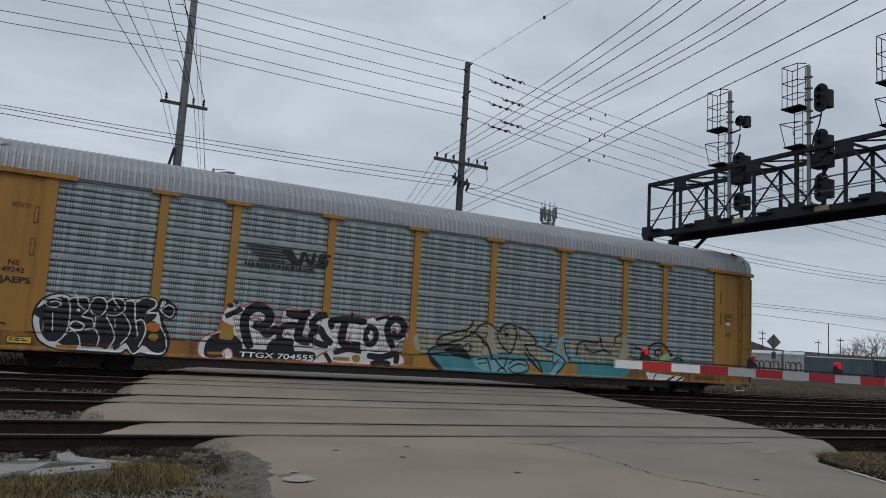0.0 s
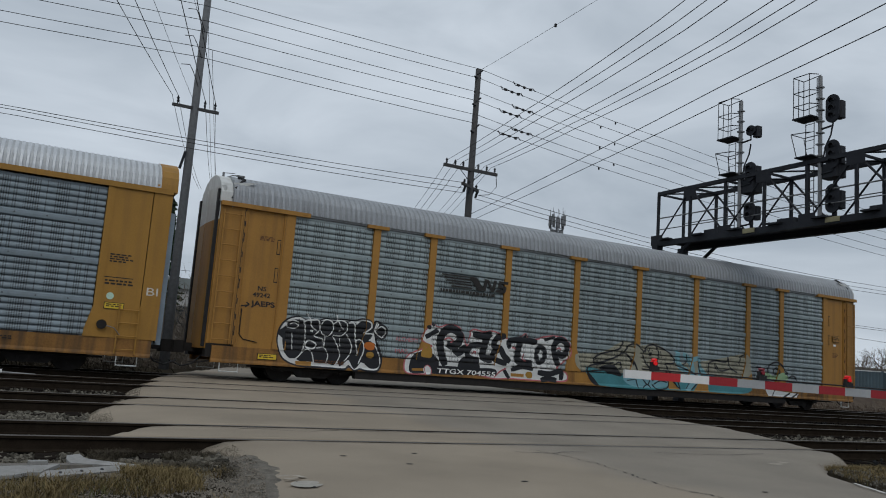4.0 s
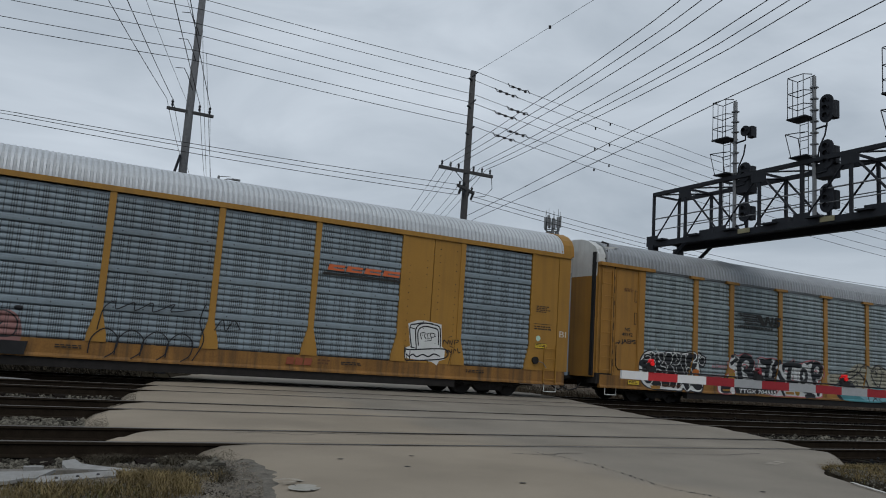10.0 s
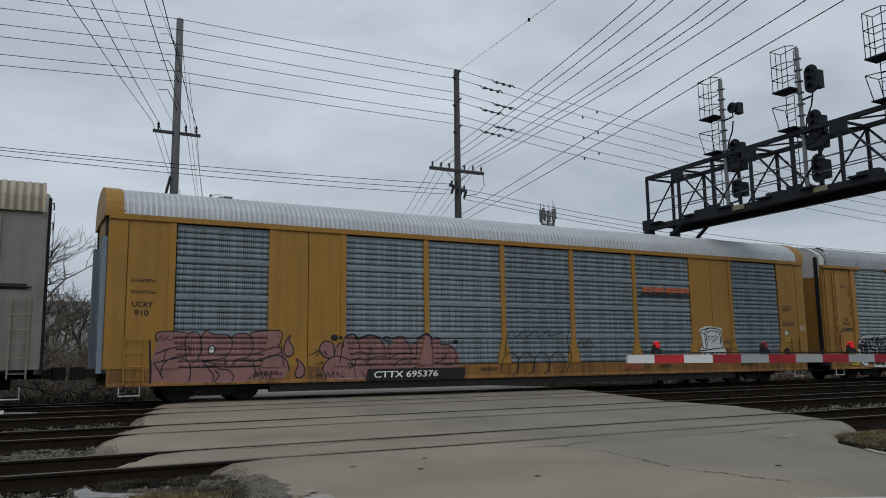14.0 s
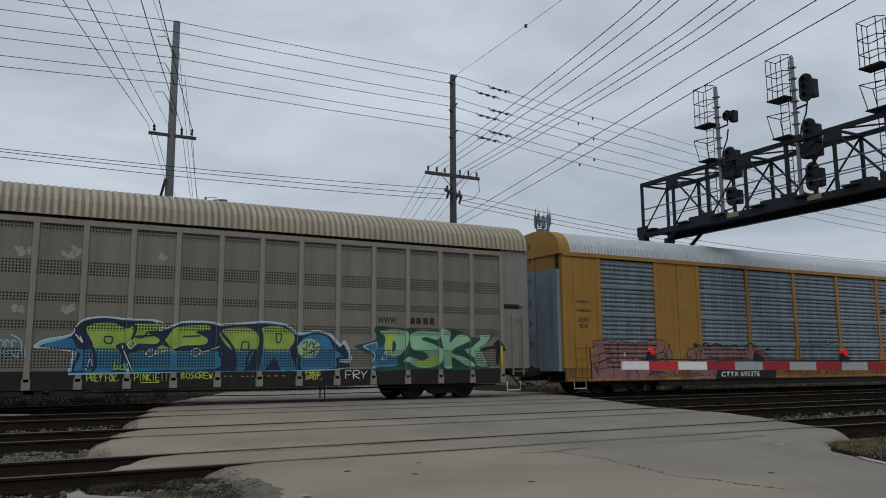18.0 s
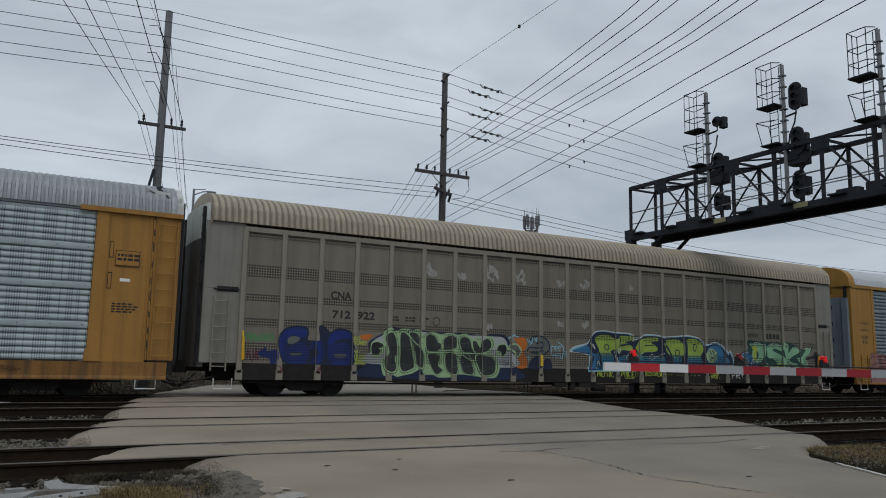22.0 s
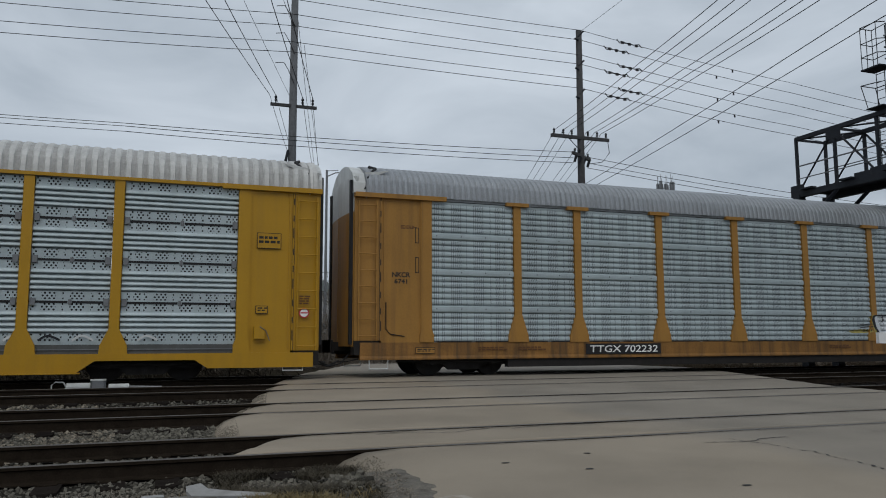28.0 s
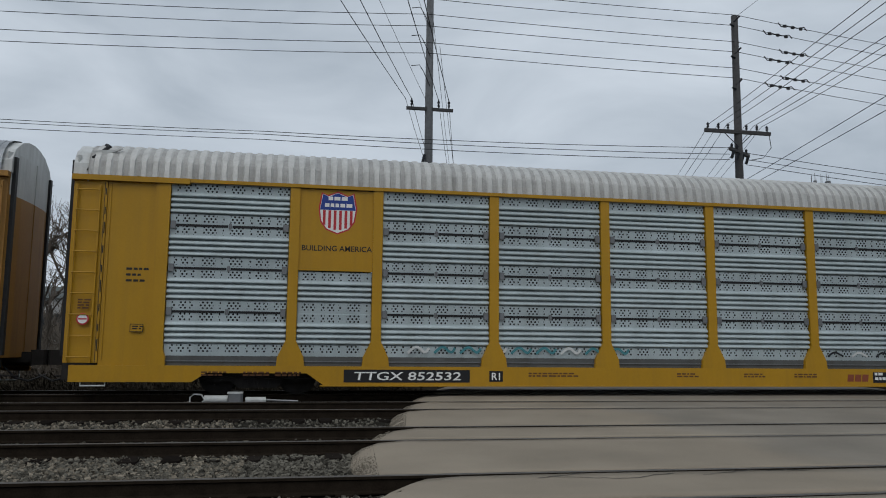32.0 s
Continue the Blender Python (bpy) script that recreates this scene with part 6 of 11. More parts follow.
def sill_y(z):
    return -1.50 if z < 0.49 else -1.50 + 0.03 * min(1.0, (z - 0.49) / 0.06)


class Skin:
    """The side of a car as a painter meets it: posts, sheets and sill, each at its depth."""

    def __init__(self, kind):
        self.kind = kind
        if kind == 'G':
            self.posts = [(1.136 * (i - 11), 0.075, 0.0, 0.66) for i in range(23)]
            self.levels = [0.66, 0.92]
            return
        if kind == 'C':
            self.posts = [(x, 0.085, 0.16, 0.90) for x in (-11.76, -9.07, -6.93, -4.2, -1.4, 1.4, 4.2, 7.0, 9.07, 11.84)]
        else:
            self.posts = [(x, 0.1125, 0.20, 0.90) for x in POSTS9] + [(x, 0.14, 0.03, 0.90) for x in (-11.68, 11.68)]
        prof = profile('A')
        self.pz, self.pn = [p[1] for p in prof], [p[0] for p in prof]
        self.levels = [0.49, 0.55] + self.pz

    def lines(self, x0, x1):
        """Edges at which paint is cut: points and directions in (x, z)."""
        for x, h, f, z in self.posts:
            if x0 - 0.5 < x < x1 + 0.5:
                for s in (-1, 1):
                    yield (x + s * h, 0), (0, 1)
                    if f:
                        yield (x + s * h, z + 0.76), (s * f * 0.9, -0.56)
                        yield (x + s * (h + f * 0.9), z + 0.2), (s * f * 0.1, -0.2)

    def region(self, x, z):
        for px_, h, f, z0 in self.posts:
            w = h if z > z0 + 0.76 else h + f * 0.9 * (z0 + 0.76 - z) / 0.56 if z > z0 + 0.2 else h + f * 0.9 + f * 0.1 * (z0 + 0.2 - z) / 0.2
            if abs(x - px_) < w and z > z0:
                return 'post'
        if z < (0.92 if self.kind == 'G' else 0.90):
            return 'sill'
        if self.kind == 'G':
            return 'sheet'
        if abs(x) > 11.7 or (self.kind == 'C' and 6.93 < abs(x) < 9.07):
            return 'plate'
        return 'sheet'

    def depth(self, where, z):
        if where == 'post':
            return -1.50
        if self.kind == 'G':
            return -1.44 if where == 'sheet' else -1.46
        if where == 'sill':
            return sill_y(z)
        if where == 'plate':
            return -1.475 if self.kind == 'C' else -1.452
        return float(np.interp(z, self.pz, self.pn)) - 1.5


SKINS = {}


class Piece:
    """A piece of graffiti, laid in thin coats over the ribs, posts and sill of a car."""

    def __init__(self, car, label):
        self.car, self.label, self.coats, self.k = car, label, [], 0
        kind = 'G' if car is car_cn else 'C' if car is car_ct else 'A'
        self.skin = SKINS.setdefault(kind, Skin(kind))

    def coat(self, m):
        if not self.coats or self.coats[-1][0] is not m:
            self.coats.append((m, []))
        self.k += 1
        return self.coats[-1][1]

    def fill(self, m, pts, soft=1):
        self.coat(m).append((self.k, [curve_through(pts, True) if soft else pts]))

    def spot(self, m, x, z, rx, rz):
        self.fill(m, [(x + rx * math.cos(a * 0.7854) * (1 + 0.1 * math.sin(a * 2.1)), z + rz * math.sin(a * 0.7854) * (1 + 0.1 * math.cos(a * 1.7))) for a in range(8)])

    def line(self, m, w, pts):
        c = curve_through(pts, False, 5) if len(pts) > 2 else [tuple(pts[0]), tuple(pts[1])]
        quads, prev_ = [], None
        for i, p in enumerate(c):
            a, b = c[max(i - 1, 0)], c[min(i + 1, len(c) - 1)]
            dx, dz = b[0] - a[0], b[1] - a[1]
            l = math.hypot(dx, dz) or 1.0
            ex = (dx / l if i == len(c) - 1 else -dx / l if i == 0 else 0) * w * 0.3
            ez = (dz / l if i == len(c) - 1 else -dz / l if i == 0 else 0) * w * 0.3
            ww = w * 0.5 * (0.7 if i in (0, len(c) - 1) else 1.0)
            q = ((p[0] + ex - dz / l * ww, p[1] + ez + dx / l * ww), (p[0] + ex + dz / l * ww, p[1] + ez - dx / l * ww))
            if prev_:
                quads.append([prev_[0], prev_[1], q[1], q[0]])
            prev_ = q
        self.coat(m).append((self.k, quads))

    def drape(self, m, items):
        v, f, side = [], [], []
        for k, polys in items:
            bm = bmesh.new()
            for i, poly in enumerate(polys):
                if len(poly) > 4:
                    vs, _, fs, _, _, _ = delaunay_2d_cdt([Vector(p) for p in poly], [], [list(range(len(poly)))], 1, 1e-4)
                    vs = [bm.verts.new((p.x, 0, p.y)) for p in vs]
                    for q in fs:
                        bm.faces.new([vs[a] for a in q])
                else:
                    bm.faces.new([bm.verts.new((x, -1e-5 * i, z)) for x, z in poly])
            bm.normal_update()
            xs, zs = [q.co.x for q in bm.verts], [q.co.z for q in bm.verts]
            cuts = [((0, 0, z), (0, 0, 1)) for z in self.skin.levels if min(zs) < z < max(zs)]
            cuts += [((p[0], 0, p[1]), (d[1], 0, -d[0])) for p, d in self.skin.lines(min(xs), max(xs))]
            for co, no in cuts:
                bmesh.ops.bisect_plane(bm, geom=bm.verts[:] + bm.edges[:] + bm.faces[:], dist=1e-5, plane_co=co, plane_no=no)
            for q in bm.faces:
                c = q.calc_center_median()
                where = self.skin.region(c.x, c.z)
                n = len(v)
                lay = -0.003 - 0.00025 * k
                pts = [(p.co.x, self.skin.depth(where, p.co.z) + lay + p.co.y * 0.4, p.co.z) for p in q.verts]
                if q.normal.y > 0:
                    pts.reverse()
                v += pts
                f.append(tuple(range(n, n + len(pts))))
                side.append(1 if where == 'sheet' else 0)
            bm.free()
        me = bpy.data.meshes.new("spray_layer")
        me.from_pydata(v, [], f)
        me.materials.append(m)
        me.materials.append(through_holes(m, self.skin.kind))
        for p, s in zip(me.polygons, side):
            p.material_index = s
        return me

    def done(self):
        first = None
        for m, items in self.coats:
            me = self.drape(m, items)
            ob = part("graffiti" if first is None else "spray_layer", me, None, self.car if first is None else first, self.label if first is None else "")
            if first is not None:
                tagged(ob, "", kind="stuff")
            first = first or ob
        return first


# first car
c = car_ns
lg = panel("freight_logo", c, -6.72, -5.72, 3.595, 3.64, -1.499, LETTER, "black striped freight railway emblem", 0.03)
for i in range(1, 5):
    panel("stripe", lg, -6.72 + 0.09 * i, -5.70 + 0.03 * i, 3.595 - 0.085 * i, 3.64 - 0.085 * i, -1.500 - 0.0005 * i, LETTER, "", 0.03)
for k, poly in enumerate(([(-5.74, 3.64), (-5.42, 3.64), (-5.12, 3.24), (-5.34, 3.22)], [(-5.20, 3.24), (-5.08, 3.24), (-5.00, 3.62), (-5.12, 3.62)], [(-5.06, 3.62), (-4.98, 3.62), (-4.78, 3.24), (-4.88, 3.24)],
                          [(-4.86, 3.24), (-4.75, 3.24), (-4.67, 3.62), (-4.78, 3.62)], [(-4.70, 3.24), (-4.34, 3.24), (-4.32, 3.33), (-4.68, 3.33)], [(-4.62, 3.39), (-4.31, 3.39), (-4.29, 3.47), (-4.60, 3.47)],
                          [(-4.60, 3.53), (-4.24, 3.53), (-4.22, 3.62), (-4.58, 3.62)], [(-4.62, 3.43), (-4.50, 3.43), (-4.46, 3.58), (-4.58, 3.58)], [(-4.44, 3.28), (-4.32, 3.28), (-4.28, 3.43), (-4.40, 3.43)])):
    part("emblem_block", MB().prism(poly, 'y', -1.503 - 0.0007 * k, -1.500), LETTER, lg)
bars(lg, -6.72, 3.08, 1, 2.2, 0.09, LETTER, -1.502, 4, "name_lettering")
lettering("spray_tag", "ALCHEMY", PINK_T, c, -8.12, YF, 1.42, 0.13, 0.78, "thin pink spray tag", 0.0, -0.1)
lettering("spray_tag", "MAS", PINK_T, c, -8.1, YF, 1.06, 0.13, 0.42, "", 0.0, -0.1)
# first car: round black letters with a white rim
g = Piece(car_ns, "black bubble graffiti with white outlines")
g.fill(SPRAY_K, [(-11.77, 1.22), (-11.73, 1.51), (-11.58, 1.74), (-11.35, 1.87), (-11.12, 1.89), (-10.93, 1.82), (-10.75, 1.86), (-10.57, 1.84), (-10.34, 1.91), (-10.10, 1.89), (-9.82, 1.93), (-9.43, 1.93), (-9.24, 2.00), (-8.99, 1.97), (-8.88, 1.85), (-8.67, 1.51), (-8.70, 1.38), (-8.61, 1.21), (-8.50, 0.96), (-8.50, 0.66), (-8.64, 0.45), (-8.98, 0.45), (-9.18, 0.48), (-9.37, 0.43), (-9.53, 0.53), (-9.67, 0.45), (-10.00, 0.46), (-10.23, 0.46), (-10.60, 0.46), (-10.88, 0.46), (-11.15, 0.49), (-11.38, 0.56), (-11.57, 0.68), (-11.71, 0.95)])
g.fill(SPRAY_W, [(-11.73, 1.20), (-11.68, 1.49), (-11.54, 1.71), (-11.32, 1.83), (-11.10, 1.85), (-10.93, 1.78), (-10.75, 1.81), (-10.54, 1.81), (-10.34, 1.87), (-10.10, 1.86), (-9.81, 1.89), (-9.43, 1.88), (-9.24, 1.95), (-9.01, 1.93), (-8.89, 1.75), (-8.82, 1.52), (-8.74, 1.25), (-8.58, 0.96), (-8.56, 0.66), (-8.67, 0.51), (-8.99, 0.50), (-9.19, 0.54), (-9.37, 0.48), (-9.54, 0.61), (-9.67, 0.51), (-10.00, 0.51), (-10.24, 0.51), (-10.61, 0.52), (-10.88, 0.51), (-11.16, 0.54), (-11.36, 0.60), (-11.54, 0.72), (-11.67, 0.95)])
g.fill(SPRAY_K, [(-11.60, 1.24), (-11.52, 1.60), (-11.29, 1.78), (-11.02, 1.77), (-10.75, 1.79), (-10.51, 1.78), (-10.33, 1.84), (-10.14, 1.82), (-9.91, 1.86), (-9.66, 1.82), (-9.42, 1.85), (-9.23, 1.92), (-8.99, 1.90), (-8.91, 1.75), (-8.87, 1.55), (-8.93, 1.36), (-8.74, 1.24), (-8.60, 0.96), (-8.57, 0.66), (-8.70, 0.55), (-8.89, 0.56), (-9.07, 0.68), (-9.17, 0.71)])
g.fill(SPRAY_K, [(-11.60, 1.24), (-11.52, 1.60), (-11.29, 1.78), (-11.02, 1.77), (-9.27, 1.82), (-9.11, 0.92), (-9.17, 0.71), (-9.36, 0.50), (-9.50, 0.68), (-9.59, 0.74), (-9.81, 0.55), (-9.89, 0.68), (-10.01, 0.57), (-10.20, 0.62), (-10.43, 0.60), (-10.61, 0.63), (-10.81, 0.63), (-10.98, 0.61), (-11.17, 0.69), (-11.35, 0.70), (-11.52, 0.89)])
g.line(SPRAY_W, 0.037, [(-11.02, 1.79), (-10.94, 1.53), (-10.93, 1.14), (-11.01, 0.85), (-11.17, 0.67)])
g.line(SPRAY_W, 0.033, [(-11.15, 1.71), (-11.34, 1.76), (-11.50, 1.65), (-11.45, 1.55), (-11.24, 1.54), (-11.16, 1.63), (-11.28, 1.69), (-11.39, 1.65)])
g.line(SPRAY_W, 0.037, [(-11.32, 1.40), (-11.28, 0.95)])
g.line(SPRAY_W, 0.037, [(-10.92, 1.98), (-10.82, 1.83), (-10.75, 1.62), (-10.60, 1.53)])
g.line(SPRAY_W, 0.033, [(-11.01, 1.72), (-10.89, 1.80), (-10.61, 1.83), (-10.53, 1.71), (-10.52, 1.54), (-10.65, 1.36), (-10.41, 1.29), (-10.37, 1.09), (-10.55, 1.03)])
g.line(SPRAY_W, 0.042, [(-10.92, 1.11), (-10.80, 1.23), (-10.59, 1.14), (-10.65, 1.01), (-10.84, 1.02), (-10.92, 1.11)])
g.line(SPRAY_W, 0.033, [(-11.01, 0.85), (-10.84, 0.98), (-10.69, 0.87), (-10.62, 0.63)])
g.line(SPRAY_W, 0.033, [(-10.55, 1.03), (-10.34, 1.06), (-10.21, 0.85), (-10.25, 0.61)])
g.line(SPRAY_W, 0.033, [(-10.50, 1.66), (-10.38, 1.85), (-10.17, 1.81), (-10.10, 1.60), (-10.23, 1.40), (-10.41, 1.43), (-10.49, 1.57)])
g.line(SPRAY_W, 0.033, [(-10.10, 1.40), (-9.91, 1.09), (-9.85, 0.83), (-9.99, 0.56)])
g.line(SPRAY_W, 0.033, [(-10.33, 1.38), (-10.34, 1.09)])
g.line(SPRAY_W, 0.037, [(-10.03, 2.04), (-9.95, 1.81), (-9.80, 1.63)])
g.line(SPRAY_W, 0.033, [(-10.13, 1.74), (-9.93, 1.87), (-9.71, 1.80), (-9.68, 1.58), (-9.86, 1.43), (-10.09, 1.43)])
g.line(SPRAY_W, 0.037, [(-9.88, 1.34), (-9.86, 1.13)])
g.line(SPRAY_W, 0.033, [(-9.68, 1.48), (-9.50, 1.20), (-9.52, 0.95), (-9.69, 0.71)])
g.line(SPRAY_W, 0.037, [(-9.65, 1.82), (-9.46, 1.80), (-9.40, 1.40), (-9.31, 1.01), (-9.33, 0.90)])
g.line(SPRAY_W, 0.037, [(-9.39, 1.31), (-9.24, 1.37), (-9.13, 1.20), (-9.14, 0.97), (-9.25, 0.67)])
g.line(SPRAY_W, 0.042, [(-9.41, 1.81), (-9.23, 1.93), (-8.96, 1.89), (-8.94, 1.73), (-9.10, 1.60), (-9.14, 1.55), (-8.90, 1.56), (-8.84, 1.45), (-8.97, 1.36)])
g.line(SPRAY_W, 0.037, [(-8.79, 1.24), (-8.61, 0.98), (-8.56, 0.71)])
g.spot(SPRAY_W, -10.75, 1.50, 0.04, 0.04)
g.spot(SPRAY_W, -9.90, 1.57, 0.03, 0.03)
g.fill(SPRAY_K, [(-8.90, 1.70), (-8.81, 1.96), (-8.63, 1.93), (-8.40, 1.76), (-8.39, 1.56), (-8.55, 1.41), (-8.79, 1.53)])
g.line(SPRAY_W, 0.037, [(-8.56, 1.47), (-8.80, 1.65), (-8.75, 1.89), (-8.70, 1.87), (-8.80, 1.68)])
g.line(SPRAY_W, 0.033, [(-8.78, 1.65), (-8.62, 1.80), (-8.46, 1.72), (-8.46, 1.57), (-8.56, 1.47)])
g.spot(SPRAY_O, -8.95, 1.20, 0.17, 0.13)
g.spot(OCHRE_S, -8.91, 0.94, 0.12, 0.10)
g.fill(YELLOW_OLD, [(-11.17, 0.62), (-10.68, 0.63), (-10.69, 0.51), (-11.13, 0.51)], 0)
g.done()
# first car: curled black letters with a white rim and a red halo
g = Piece(car_ns, "black curled graffiti with white rim and red halo")
g.fill(SPRAY_R, [(-7.23, 1.49), (-7.14, 1.84), (-6.85, 2.06), (-6.67, 1.97), (-6.30, 2.08), (-5.95, 2.05), (-5.75, 1.79), (-5.57, 1.48), (-5.54, 1.89), (-5.37, 2.01), (-5.02, 1.96), (-4.72, 2.01), (-4.42, 1.95), (-4.16, 1.81), (-3.67, 1.87), (-3.40, 2.03), (-3.27, 1.89), (-2.91, 1.88), (-2.73, 1.97), (-2.27, 2.04), (-1.81, 2.01), (-1.55, 1.76), (-1.53, 1.41), (-1.75, 1.19), (-2.03, 0.96), (-1.66, 0.82), (-1.69, 0.53), (-2.74, 0.49), (-3.93, 0.50), (-4.54, 0.46), (-5.37, 0.56), (-6.65, 0.53), (-7.03, 0.47), (-7.67, 0.48), (-7.78, 0.80), (-7.62, 1.06), (-7.25, 1.24), (-6.90, 1.38)])
g.fill(SPRAY_W, [(-7.19, 1.51), (-7.10, 1.82), (-6.85, 2.02), (-6.66, 1.93), (-6.29, 2.04), (-5.97, 2.01), (-5.79, 1.76), (-5.58, 1.39), (-5.49, 1.85), (-5.36, 1.96), (-5.01, 1.91), (-4.72, 1.96), (-4.41, 1.90), (-4.16, 1.77), (-3.67, 1.82), (-3.40, 1.97), (-3.26, 1.84), (-2.91, 1.84), (-2.71, 1.92), (-2.27, 1.99), (-1.83, 1.96), (-1.60, 1.75), (-1.58, 1.42), (-1.78, 1.23), (-2.12, 0.96), (-1.71, 0.80), (-1.74, 0.57), (-2.75, 0.53), (-3.94, 0.54), (-4.54, 0.50), (-5.37, 0.60), (-6.66, 0.57), (-7.03, 0.51), (-7.64, 0.51), (-7.73, 0.81), (-7.59, 1.03), (-7.23, 1.20), (-6.84, 1.35)])
g.line(SPRAY_K, 0.209, [(-7.06, 1.64), (-6.72, 1.83)])
g.line(SPRAY_K, 0.262, [(-6.38, 0.86), (-6.51, 1.20), (-6.57, 1.54), (-6.47, 1.81), (-6.23, 1.94), (-5.95, 1.84), (-5.87, 1.62), (-6.04, 1.42), (-6.25, 1.44)])
g.line(SPRAY_K, 0.230, [(-6.07, 1.39), (-5.91, 1.21), (-5.67, 1.39)])
g.line(SPRAY_K, 0.220, [(-5.36, 1.83), (-5.00, 1.80), (-4.76, 1.89)])
g.line(SPRAY_K, 0.251, [(-4.88, 1.79), (-4.97, 1.44), (-5.00, 1.16), (-4.71, 1.07)])
g.line(SPRAY_K, 0.188, [(-5.10, 1.52), (-5.44, 1.46), (-5.57, 1.23), (-5.45, 1.06), (-5.17, 1.04)])
g.line(SPRAY_K, 0.209, [(-4.26, 1.86), (-4.51, 1.77), (-4.61, 1.52), (-4.38, 1.44), (-4.24, 1.24), (-4.04, 1.08)])
g.line(SPRAY_K, 0.188, [(-4.41, 1.44), (-4.63, 1.27), (-4.52, 1.08), (-4.16, 0.99)])
g.line(SPRAY_K, 0.209, [(-4.02, 1.53), (-4.04, 1.71), (-3.54, 1.79), (-3.00, 1.76)])
g.line(SPRAY_K, 0.241, [(-3.59, 1.76), (-3.68, 1.33), (-3.62, 1.08), (-3.14, 1.05)])
g.line(SPRAY_K, 0.126, [(-3.40, 1.96), (-3.41, 1.77)])
g.line(SPRAY_K, 0.178, [(-2.93, 1.41), (-2.82, 1.61), (-2.62, 1.51), (-2.62, 1.23), (-2.82, 1.10), (-2.94, 1.32)])
g.line(SPRAY_K, 0.136, [(-2.62, 1.86), (-2.24, 1.98)])
g.line(SPRAY_K, 0.220, [(-2.04, 1.09), (-2.20, 1.43), (-2.22, 1.74), (-2.00, 1.92), (-1.72, 1.78), (-1.72, 1.49), (-1.91, 1.39), (-2.03, 1.47)])
g.line(SPRAY_K, 0.188, [(-2.80, 0.77), (-2.38, 0.75), (-1.92, 0.86), (-1.90, 0.63)])
g.line(SPRAY_K, 0.178, [(-4.17, 0.77), (-4.01, 0.56)])
g.line(SPRAY_K, 0.178, [(-2.68, 0.54), (-2.43, 0.59), (-2.13, 0.56)])
g.line(SPRAY_K, 0.157, [(-3.87, 0.81), (-3.47, 0.92), (-3.09, 0.88)])
g.fill(SPRAY_K, [(-7.54, 0.51), (-7.56, 0.87), (-7.36, 1.11), (-7.04, 1.19), (-6.70, 1.05), (-6.57, 0.85), (-6.66, 0.58), (-7.03, 0.52)])
g.fill(SPRAY_K, [(-5.83, 0.62), (-5.86, 0.94), (-5.59, 1.12), (-5.23, 1.06), (-5.12, 0.91), (-5.14, 0.63)])
g.spot(SPRAY_W, -6.96, 0.62, 0.13, 0.15)
g.line(SPRAY_R, 0.026, [(-7.02, 0.51), (-7.06, 0.69), (-6.95, 0.76), (-6.83, 0.65), (-6.82, 0.52)])
g.spot(SPRAY_K, -7.01, 1.92, 0.08, 0.07)
g.spot(SPRAY_K, -6.84, 2.01, 0.06, 0.05)
g.line(SPRAY_R, 0.047, [(-6.42, 1.59), (-6.27, 1.65), (-6.11, 1.57), (-6.19, 1.51)])
g.line(SPRAY_R, 0.047, [(-5.38, 1.22), (-5.31, 1.30), (-5.26, 1.23)])
g.line(SPRAY_R, 0.047, [(-3.88, 1.50), (-3.82, 1.54), (-3.79, 1.48)])
g.line(SPRAY_R, 0.047, [(-2.12, 1.59), (-2.01, 1.64), (-1.94, 1.56)])
g.line(SPRAY_R, 0.047, [(-3.44, 1.34), (-3.46, 1.17), (-3.36, 1.12)])
g.line(SPRAY_R, 0.047, [(-4.54, 0.53), (-4.32, 0.73), (-4.11, 0.83)])
g.fill(SPRAY_K, [(-6.77, 0.75), (-6.18, 0.78), (-5.38, 0.77), (-4.55, 0.79), (-4.54, 0.56), (-5.36, 0.55), (-6.65, 0.51), (-6.80, 0.60)])
g.fill(OCHRE_S, [(-7.23, 1.04), (-7.16, 1.30), (-7.06, 1.28), (-7.00, 1.35), (-6.87, 1.27), (-6.86, 1.02), (-7.05, 0.99)])
g.fill(YELLOW_OLD, [(-7.50, 0.64), (-7.10, 0.66), (-7.10, 0.58), (-7.48, 0.57)], 0)
g.fill(YELLOW_OLD, [(-3.92, 0.69), (-3.41, 0.69), (-3.41, 0.59), (-3.91, 0.59)], 0)
g.spot(OCHRE_S, -3.20, 0.67, 0.13, 0.12)
g.done()
# first car: pale letters drawn in black on teal
g = Piece(car_ns, "pale graffiti lettering drawn in black on teal")
g.fill(SPRAY_C, [(-1.36, 1.42), (-1.16, 1.52), (-0.19, 1.62), (0.72, 2.06), (1.25, 2.04), (1.70, 1.99), (2.32, 2.10), (3.17, 1.71), (3.30, 1.46), (4.95, 1.66), (5.99, 1.86), (7.06, 2.00), (7.09, 1.15), (4.48, 0.92), (2.07, 0.95), (0.58, 0.88), (-0.85, 0.92), (-1.27, 1.07)])
g.fill(SPRAY_T, [(-0.82, 1.07), (-0.15, 1.02), (0.72, 0.94), (2.06, 1.08), (3.33, 0.95), (4.52, 0.92), (4.98, 0.97), (7.10, 1.01), (7.11, 0.54), (5.00, 0.49), (4.17, 0.49), (1.34, 0.44), (-0.47, 0.50), (-0.75, 0.72)])
g.fill(YELLOW_OLD, [(-1.32, 0.87), (-0.81, 0.85), (-0.68, 0.66), (-0.50, 0.50), (-1.31, 0.53)], 0)
g.fill(YELLOW_OLD, [(2.93, 0.90), (3.22, 0.73), (3.55, 0.51), (2.97, 0.51)], 0)
g.fill(YELLOW_OLD, [(4.52, 0.87), (4.94, 0.89), (4.99, 0.50), (4.23, 0.50)], 0)
